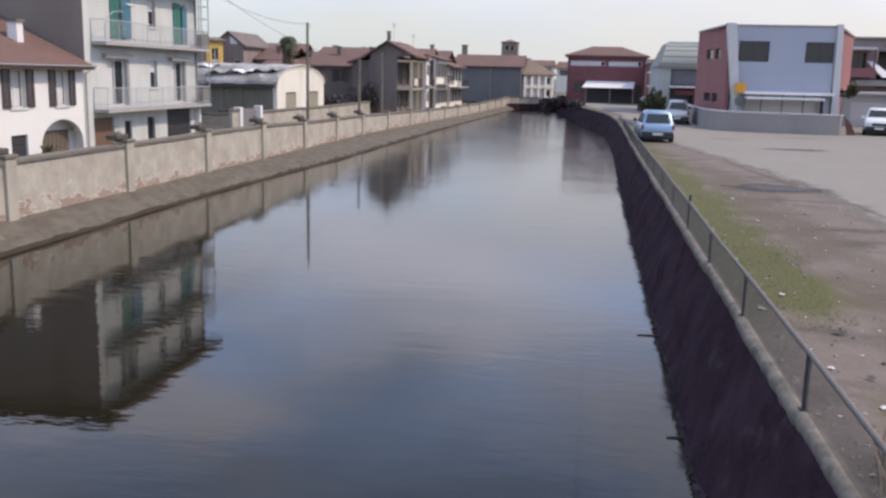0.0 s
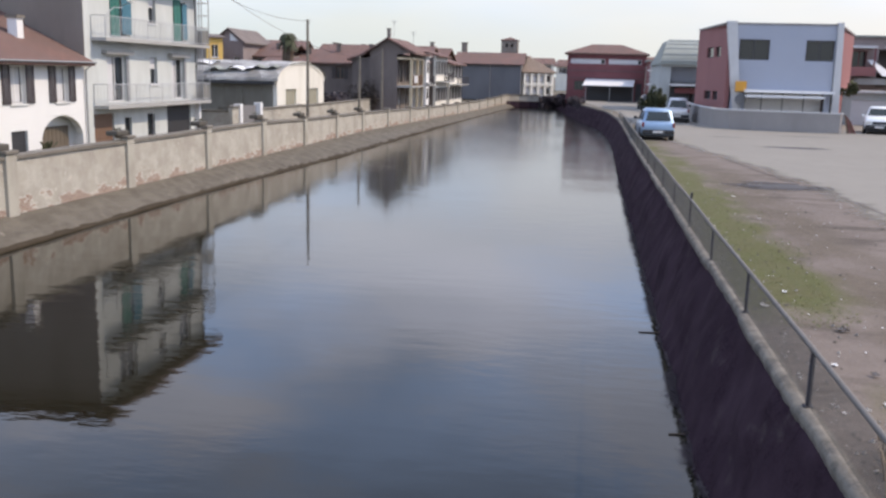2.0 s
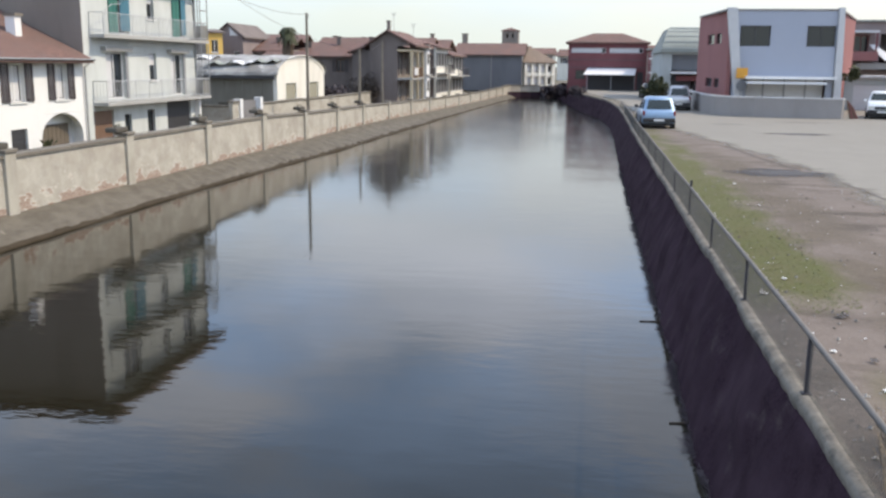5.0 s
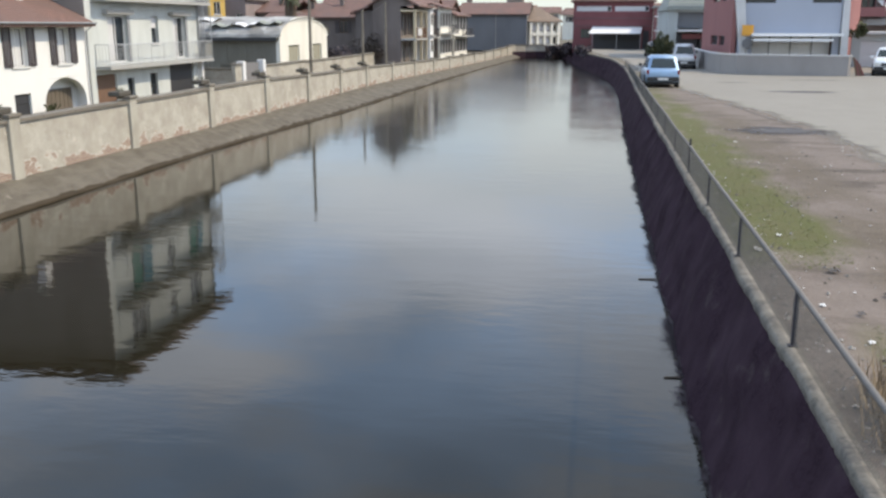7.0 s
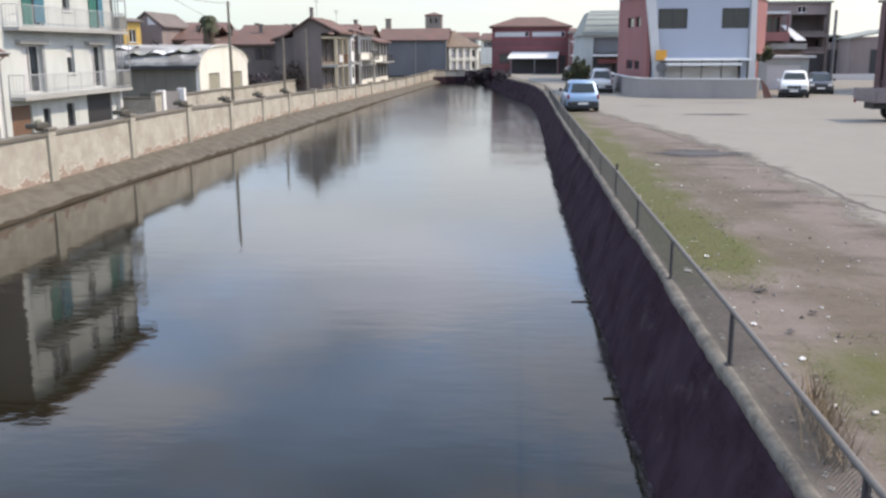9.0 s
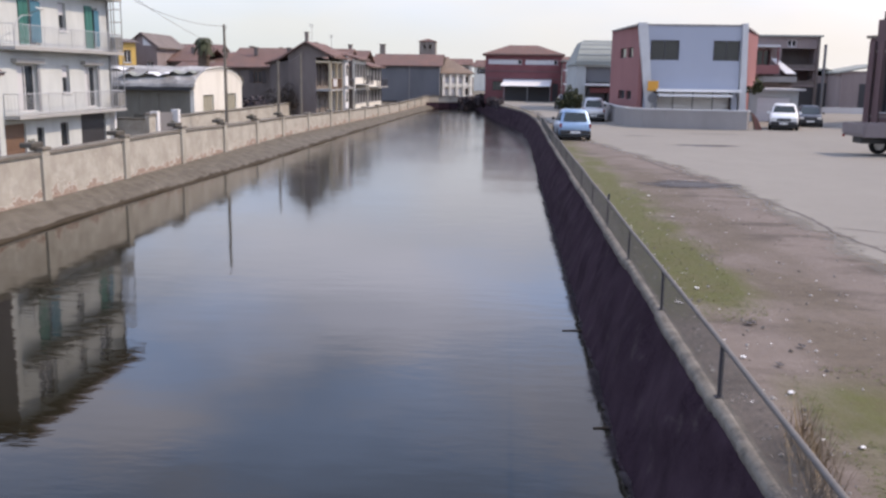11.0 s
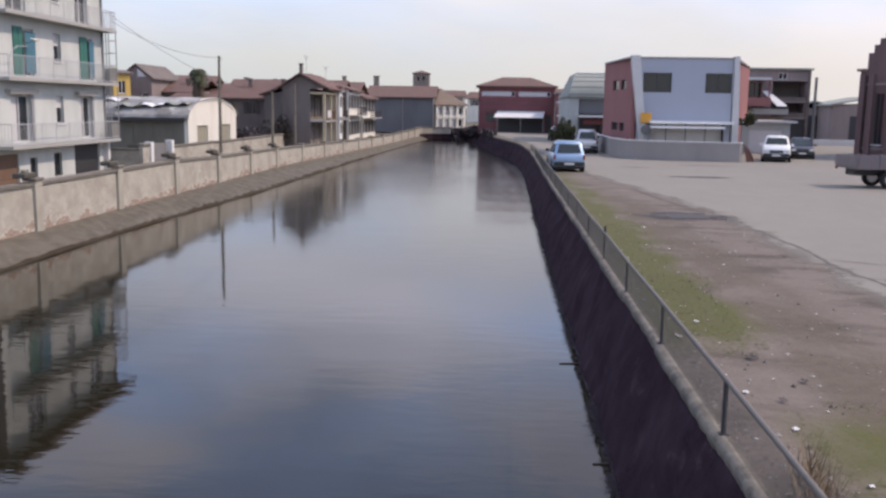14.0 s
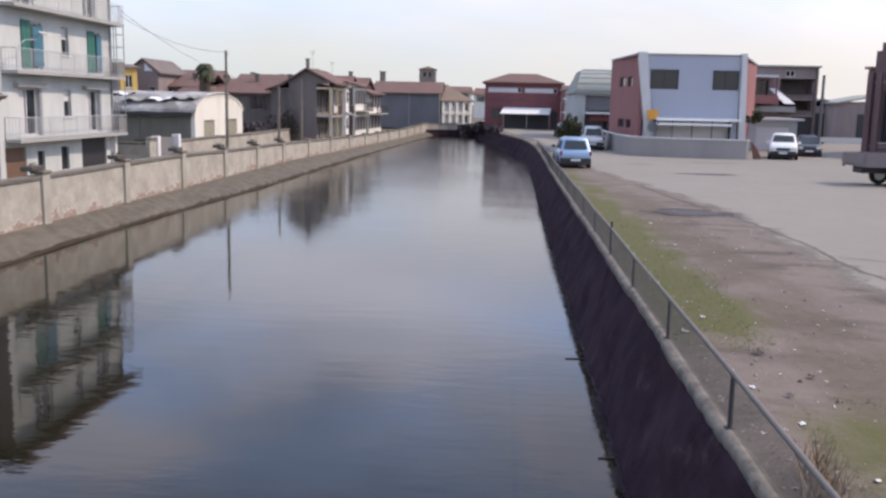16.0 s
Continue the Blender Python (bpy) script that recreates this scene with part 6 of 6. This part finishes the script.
car("small_car", "light blue small hatchback parked beside the canal fence", (3.50, 49.6, GROUND + 0.006), 3, 3.5, 1.70, 1.60, "bluecar")
car("delivery_van", "silver small van parked beside the forecourt wall", (6.62, 70.8, GROUND + 0.006), -4, 4.1, 1.68, 1.75, "silver", "van")
car("white_car", "white off-road car parked nose to the yard", (18.8, 63.4, GROUND + 0.006), 164, 4.2, 1.86, 1.70, "whitecar", "suv")
car("black_car", "black hatchback parked behind the white car", (22.0, 68.2, GROUND + 0.006), 166, 3.9, 1.68, 1.48, "blackcar")
car("dark_car", "dark parked car in the shade before the hall", (6.0, 96.0, GROUND + 0.006), 4, 3.9, 1.66, 1.5, "blackcar")

truck = thing("flatbed_truck", "grey flatbed truck standing in the yard", "truck", at=(15.9, 41.9, GROUND + 0.006), turn=-90 + 4)
boxed("bed", (-1.05, 1.05, -0.4, 4.6, 0.85, 1.0), "truck", truck)
for x in (-1.05, 1.0):
    sb = boxed("side_board", (x, x + 0.05, -0.4, 4.6, 1.0, 1.42), "truck", truck)
    for k in range(6):
        boxed("stake", (x - 0.03, x + 0.08, -0.35 + k * 0.96, -0.27 + k * 0.96, 0.9, 1.44), "truck", sb)
boxed("tail_board", (-1.05, 1.05, -0.45, -0.4, 0.95, 1.42), "truck", truck)
boxed("chassis", (-0.45, 0.45, -0.2, 6.6, 0.55, 0.85), "trim", truck)
boxed("cab", (-1.0, 1.0, 4.8, 6.7, 0.6, 2.3), "truck", truck, bevel=0.12)
boxed("cab_window", (-0.85, 0.85, 4.78, 4.8, 1.5, 2.1), "carglass", truck)
for x in (-0.85, 0.85):
    for y in (1.2, 5.6):
        wheel(truck, x, y, 0.42, 0.26)
boxed("rear_lamp", (-0.95, -0.7, -0.47, -0.45, 0.78, 0.9), "lamp_red", truck)
boxed("mudguard", (-1.0, -0.6, 0.6, 1.8, 0.84, 0.87), "trim", truck)
bm = bmesh.new()
g = [[bm.verts.new((17.6 + i * 0.35, 41.5 + j * 0.3, GROUND + 1.0 + max(0.02, 0.6 * math.sin(math.pi * i / 8) * math.sin(math.pi * j / 5) + 0.08 * math.sin(i * 2.1 + j)))) for j in range(6)] for i in range(9)]
for i in range(8):
    for j in range(5):
        bm.faces.new([g[i][j], g[i + 1][j], g[i + 1][j + 1], g[i][j + 1]])
ob = tagged(part("tarpaulin", bm, "curtain"), "pale crumpled tarpaulin over a load on the truck bed", "tarpaulin")

# ---- fence on the right canal wall ----
fence = thing("canal_fence", "low iron fence with pipe rail and wire netting", "fence")
FENCE_H = 0.58
ypost = [1.8 + 3.63 * k for k in range(20)]
bm = bmesh.new()
ypts = [-6.0] + [y for y in ypost]
tube(bm, [(right_edge(y), y, GROUND + FENCE_H + 0.015 * math.sin(y)) for y in ypts], 0.027, 10)
part("rail", bm, "rail", fence, "rusty grey pipe handrail", True)
# ragged concrete lip on top of the wall; it steps a little at each post
bm = bmesh.new()
rings = []
yk = -8.0
while yk < 140:
    x = right_edge(yk)
    seg = int((yk - 1.8) // 3.63)
    wide = 0.02 * math.sin(seg * 2.4 + 0.6) + 0.035 * noise.noise(Vector((yk * 0.8, 1.0, 0))) + 0.018 * noise.noise(Vector((yk * 4.0, 3.0, 0))) + 0.012 * noise.noise(Vector((yk * 11.0, 3.0, 4.0)))
    top = GROUND + 0.012 * noise.noise(Vector((yk * 2.0, 7.0, 0)))
    sec = [(-0.04 + wide * 0.4, 1.60), (-0.085 + wide, 1.68), (-0.10 + wide, top - 0.03), (-0.075 + wide * 0.8, top + 0.005), (0.0, top + 0.014), (0.05 + wide * 0.5, GROUND + 0.006), (0.15, GROUND - 0.03)]
    rings.append([bm.verts.new((x + o, yk, z)) for o, z in sec])
    yk += 0.07 if yk < 30 else (0.2 if yk < 60 else 1.0)
for a, b in zip(rings, rings[1:]):
    for i in range(len(a) - 1):
        bm.faces.new([a[i], a[i + 1], b[i + 1], b[i]])
tagged(part("trim_wall_lip", bm, "coping", None, "", True), "ragged pale concrete lip on top of the canal wall", "coping", kind="structure")
panel_mesh = None
for k, y in enumerate(ypost):
    x = right_edge(y)
    bm = bmesh.new()
    fbox(bm, lambda u, z, d: Vector((x + u, y + d, z)), -0.022, 0.022, GROUND - 0.02, GROUND + FENCE_H + (0.17 if k == 5 else 0.0), -0.022, 0.022)
    fbox(bm, lambda u, z, d: Vector((x + u, y + d, z)), -0.045, 0.045, GROUND + 0.0, GROUND + 0.025, -0.045, 0.045)
    pp = part("post", bm, "post", fence)
    if k == len(ypost) - 1 or y > 60:
        continue
    # wire netting between the posts
    if panel_mesh is None:
        bm = bmesh.new()
        n, hgt = 84, FENCE_H - 0.06
        step = 3.63 / n
        for q in range(-12, n):
            for s in (1, -1):
                ya, yb = q * step, (q + 12) * step
                za, zb2 = (0.0, hgt) if s > 0 else (hgt, 0.0)
                ta, tb = max(0.0, -ya / (yb - ya)), min(1.0, (3.63 - ya) / (yb - ya))
                if tb <= ta:
                    continue
                p = Vector((0, ya + (yb - ya) * ta, za + (zb2 - za) * ta))
                e = Vector((0, ya + (yb - ya) * tb, za + (zb2 - za) * tb))
                tube(bm, [p, e], 0.0021, 3)
        ob = part("netting", bm, "wire", fence, "thin diamond wire netting")
        panel_mesh = ob.data
    else:
        ob = new("netting", panel_mesh)
        ob.parent = fence
        ob["label"] = "thin diamond wire netting"
    ya, yb = y, y + 3.63
    ob.matrix_world = Matrix.Translation((right_edge(ya), ya, GROUND + 0.03)) @ Matrix.Rotation(-math.atan2(right_edge(yb) - right_edge(ya), 3.63), 4, "Z")

# ---- plants ----
def clump_of_leaves(name, label, category, centre, size, count, seed, material="leaf", leaf=0.16, parent=None):
    rng = random.Random(seed)
    bm = bmesh.new()
    blobs = [(Vector((rng.gauss(0, 0.45), rng.gauss(0, 0.45), rng.uniform(-0.5, 0.6))), rng.uniform(0.25, 0.6)) for _ in range(9)]
    for q in range(count):
        o, r = rng.choice(blobs)
        p = o + Vector((rng.gauss(0, 1), rng.gauss(0, 1), rng.gauss(0, 1))).normalized() * r * rng.uniform(0.6, 1.05)
        c = Vector((centre[0] + p.x * size[0], centre[1] + p.y * size[1], centre[2] + p.z * size[2]))
        s = Vector((rng.uniform(-1, 1), rng.uniform(-1, 1), rng.uniform(-1, 1))).normalized() * leaf * rng.uniform(0.6, 1.3)
        t = s.cross(Vector((rng.uniform(-1, 1), rng.uniform(-1, 1), 0.4))).normalized() * leaf * 0.55
        bm.faces.new([bm.verts.new(c - s), bm.verts.new(c + t), bm.verts.new(c + s), bm.verts.new(c - t)])
    ob = part(name, bm, material, parent)
    return tagged(ob, label, category) if parent is None else ob


# added dark clumps that stand in for the shaded wall at the canal end
for k, (x, y, z, sx, sy, sz) in enumerate([(-7.4, 145.5, 0.7, 2.2, 1.2, 1.2), (-5.4, 143.0, 0.9, 2.2, 1.4, 1.3), (-4.2, 137.0, 1.3, 1.4, 2.0, 1.3), (-3.3, 129, 1.6, 1.0, 2.5, 1.1)]):
    clump_of_leaves("wall_shade_clump", "dark twig clump standing in for the shaded wall at the canal end", "bush", (x, y, z), (sx, sy, sz), 1500, 40 + k, "twig", leaf=0.24)
for k, y in enumerate((109.5, 113.5, 118.0, 123.0)):
    clump_of_leaves("bank_hedge", "dark bare hedge on the rim of the canal bank", "hedge", (right_edge(y) - 0.05, y, 1.75), (0.5, 2.2, 0.75), 1100, 70 + k, "twig", leaf=0.2)
for k, (x, y, h) in enumerate([(6.3, 89.5, 2.5), (6.7, 88.5, 2.2), (5.6, 91, 1.9)]):
    t = thing("street_shrub", "dark upright shrub beside the parked cars", "shrub", "shrubs beside the hall")
    bm = bmesh.new()
    tube(bm, [(x, y, GROUND), (x + 0.05, y, GROUND + h * 0.6)], [0.08, 0.03], 6)
    part("trunk", bm, "bark", t)
    clump_of_leaves("crown", "", "", (x, y, GROUND + h * 0.5), (0.6, 0.6, h * 0.5), 900, 60 + k, leaf=0.15, parent=t)
palm = thing("palm_tree", "small dark tree with a tufted crown behind the roofs", "tree")
px, py = -32.7, 97.6
bm = bmesh.new()
tube(bm, [(px, py, 0.7), (px + 0.1, py, 4.4), (px - 0.05, py, 6.2), (px, py, 8.5)], [0.5, 0.62, 0.62, 0.42], 10)
rng = random.Random(78)
for q in range(160):
    a, z = rng.uniform(0, math.tau), rng.uniform(4.0, 8.4)
    c = Vector((px + math.cos(a) * 0.5, py + math.sin(a) * 0.5, z))
    side_v = Vector((-math.sin(a), math.cos(a), 0)) * 0.07
    bm.faces.new([bm.verts.new(c - side_v), bm.verts.new(c + side_v), bm.verts.new(c + Vector((math.cos(a) * 0.28, math.sin(a) * 0.28, -0.5)))])
part("trunk", bm, "bark", palm)
rng = random.Random(77)
bm = bmesh.new()
for q in range(70):
    a, lift = rng.uniform(0, math.tau), rng.uniform(-0.5, 1.1)
    prev = None
    base = Vector((px, py, 8.5))
    for s in range(5):
        r = s * 0.29
        c = base + Vector((math.cos(a) * r * math.cos(lift * 0.6), math.sin(a) * r * math.cos(lift * 0.6), math.sin(lift) * r - 0.16 * s * s * 0.5))
        side_v = Vector((-math.sin(a), math.cos(a), 0.2)) * (0.22 - 0.035 * s)
        cur = (bm.verts.new(c - side_v), bm.verts.new(c + side_v))
        if prev:
            bm.faces.new([prev[0], prev[1], cur[1], cur[0]])
        prev = cur
part("crown", bm, "leaf", palm)
clump_of_leaves("wall_shrub", "dark climbing shrub at the corner of the workshop", "shrub", (17.7, 67.2, 4.6), (0.55, 0.4, 0.7), 420, 83, leaf=0.13)
clump_of_leaves("ivy_mass", "dark bare creeper beside the gabled house", "creeper", (-21.0, 87.4, 2.4), (1.5, 0.5, 1.6), 1100, 81, "creeper", leaf=0.13)
clump_of_leaves("ivy_mass", "dark shrubs behind the garden wall", "shrub", (-24.0, 84.5, 1.9), (1.8, 1.2, 1.0), 900, 82, "twig", leaf=0.16)

# weeds at the fence
for k, (x, y) in enumerate([(2.62, 7.4), (2.55, 6.9), (2.75, 7.9)]):
    rng = random.Random(90 + k)
    bm = bmesh.new()
    for q in range(70):
        a = rng.uniform(0, math.tau)
        h = rng.uniform(0.2, 0.5)
        c = Vector((x + rng.gauss(0, 0.07), y + rng.gauss(0, 0.12), GROUND))
        tip = c + Vector((math.cos(a) * 0.16, math.sin(a) * 0.2, h))
        s = Vector((math.sin(a), -math.cos(a), 0)) * 0.008
        bm.faces.new([bm.verts.new(c - s), bm.verts.new(c + s), bm.verts.new(tip)])
    tagged(part("dry_weed", bm, "dryleaf"), "dry brown weed stalks behind the netting", "weed", "dry weeds at the fence")

# low grass on the strip behind the fence
def in_grass(x, y):
    n = noise.noise(Vector((x * 0.9, y * 0.35, 3.1))) * 0.7 + noise.noise(Vector((x * 2.5, y * 1.1, 9.0))) * 0.4
    if y > 12.2:
        right = float(np.interp(y, [12, 13, 14.5, 18.5, 26, 32, 47], [3.4, 3.7, 3.85, 4.1, 4.15, 3.95, 3.6]))
        return x < right + n * 0.8 and n > -0.55 + 0.012 * max(0, y - 30)
    if 6.0 < y < 10.3:
        left = float(np.interp(y, [6, 8, 10], [2.85, 2.95, 2.9]))
        return left < x < 4.1 + n and n > 0.05
    return False


rng = random.Random(31)
verts, faces_l = [], []
for q in range(16000):
    y = 6 + 26 * rng.random() ** 1.5
    x = 2.34 + rng.random() * 2.6
    if not in_grass(x, y) or rng.random() < (y - 14) / 16:
        continue
    h = rng.uniform(0.006, 0.02)
    a = rng.uniform(0, math.tau)
    wd = 0.004 + 0.0005 * y
    i = len(verts)
    verts += [(x - math.cos(a) * wd, y - math.sin(a) * wd, GROUND), (x + math.cos(a) * wd, y + math.sin(a) * wd, GROUND), (x - math.sin(a) * rng.uniform(0.03, 0.07), y + math.cos(a) * rng.uniform(0.03, 0.07), GROUND + h)]
    faces_l.append((i, i + 1, i + 2))
me = bpy.data.meshes.new("grass")
me.from_pydata(verts, [], faces_l)
me.materials.append(M["grass"])
tagged(new("grass", me), "short thin grass on the strip behind the fence", "grass", kind="stuff")

# ---- litter and stones ----
rng = random.Random(51)


def scrap(x, y, s, material, label, category, seed, group):
    r = random.Random(seed)
    bm = bmesh.new()
    n = 4
    g = [[bm.verts.new((x + (i / n - 0.5) * s * r.uniform(0.8, 1.2), y + (j / n - 0.5) * s * 1.3 * r.uniform(0.8, 1.2), GROUND + 0.012 + r.uniform(0, s * 0.35))) for j in range(n + 1)] for i in range(n + 1)]
    for i in range(n):
        for j in range(n):
            bm.faces.new([g[i][j], g[i + 1][j], g[i + 1][j + 1], g[i][j + 1]])
    tagged(part(category, bm, material), label, category, group)


for k, (x, y, s) in enumerate([(3.05, 14.1, 0.16), (2.86, 10.5, 0.15), (3.05, 9.27, 0.14), (4.03, 25.6, 0.2), (4.0, 21.7, 0.15), (2.71, 17.15, 0.16), (3.26, 7.85, 0.1), (2.8, 11.2, 0.07), (2.96, 8.0, 0.08), (3.36, 11.1, 0.07), (2.56, 8.95, 0.09), (2.58, 13.1, 0.25), (3.6, 9.9, 0.06), (3.9, 12.3, 0.06), (3.1, 12.8, 0.06)]):
    scrap(x, y, s * 0.42, "paper", "crumpled white paper scrap lying on the earth", "litter", k, "paper litter")
for k, (x, y, s) in enumerate([(3.33, 12.05, 0.2), (3.7, 11.0, 0.12), (3.2, 10.2, 0.12)]):
    scrap(x, y, s, "tar", "dark crumpled rag on the trodden earth", "rag", 20 + k, "dark rags")
bm = bmesh.new()
for q in range(900):
    y = 5.5 + 26 * rng.random() ** 1.6
    x = 2.4 + rng.random() * (4.6 if y > 12 else 4.0)
    s = 0.007 + 0.028 * rng.random() ** 2.2
    c = Vector((x, y, GROUND + s * 0.2))
    vs = [bm.verts.new(c + Vector(d) * s * rng.uniform(0.7, 1.3)) for d in ((1, 0, 0), (0, 1, 0), (-1, 0, 0), (0, -1, 0), (0, 0, 0.8))]
    for i in range(4):
        bm.faces.new([vs[i], vs[(i + 1) % 4], vs[4]])
tagged(part("gravel", bm, "rubble"), "scattered pale stones on the trodden earth", "gravel", kind="stuff")

bm = bmesh.new()
for q in range(520):
    y = 4.5 + 22 * rng.random() ** 1.5
    x = right_edge(y) + 0.12 + 0.5 * rng.random() ** 1.5
    s = 0.006 + 0.03 * rng.random() ** 2
    c = Vector((x, y, GROUND + s * 0.2))
    vs = [bm.verts.new(c + Vector(d) * s * rng.uniform(0.6, 1.4)) for d in ((1, 0, 0), (0, 1, 0), (-1, 0, 0), (0, -1, 0), (0.1, 0, 0.8))]
    for i in range(4):
        bm.faces.new([vs[i], vs[(i + 1) % 4], vs[4]])
tagged(part("rubble", bm, "rubble"), "crumbled pale mortar and dark grit along the fence foot", "rubble", kind="stuff")

# floating sticks and growth at the foot of the right wall
for k, (x, y, l) in enumerate([(1.15, 17.8, 0.45), (1.2, 12.6, 0.3)]):
    bm = bmesh.new()
    tube(bm, [(right_edge(y) - 0.6 - l, y, 0.008), (right_edge(y) - 0.6 - l * 0.5, y + 0.02, 0.012), (right_edge(y) - 0.5, y + 0.03, 0.03)], 0.014, 6)
    tagged(part("stick", bm, "bark"), "dark stick floating at the foot of the wall", "stick", "floating sticks")
bm = bmesh.new()
rng = random.Random(61)
for q in range(6500):
    y = 3.5 + 42 * rng.random() ** 1.4
    clump = max(0.12, 0.5 + 0.4 * math.sin(y * 2.3) + 0.35 * math.sin(y * 5.9 + 1) + 0.3 * math.sin(y * 0.9 + 2))
    x = right_edge(y) - 0.62 + rng.gauss(0, 0.025)
    h = rng.uniform(0.04, 0.26) * clump
    c = Vector((x, y, rng.uniform(-0.01, 0.05)))
    tip = c + Vector((-rng.uniform(0.02, 0.24) * clump, rng.uniform(-0.12, 0.12), h * rng.uniform(-0.1, 1)))
    s = Vector((0, 0.006 + 0.0006 * y, 0.004))
    bm.faces.new([bm.verts.new(c - s), bm.verts.new(c + s), bm.verts.new(tip)])
tagged(part("water_weed", bm, "twig"), "dark brown bare weeds along the foot of the canal wall", "weeds", kind="stuff")
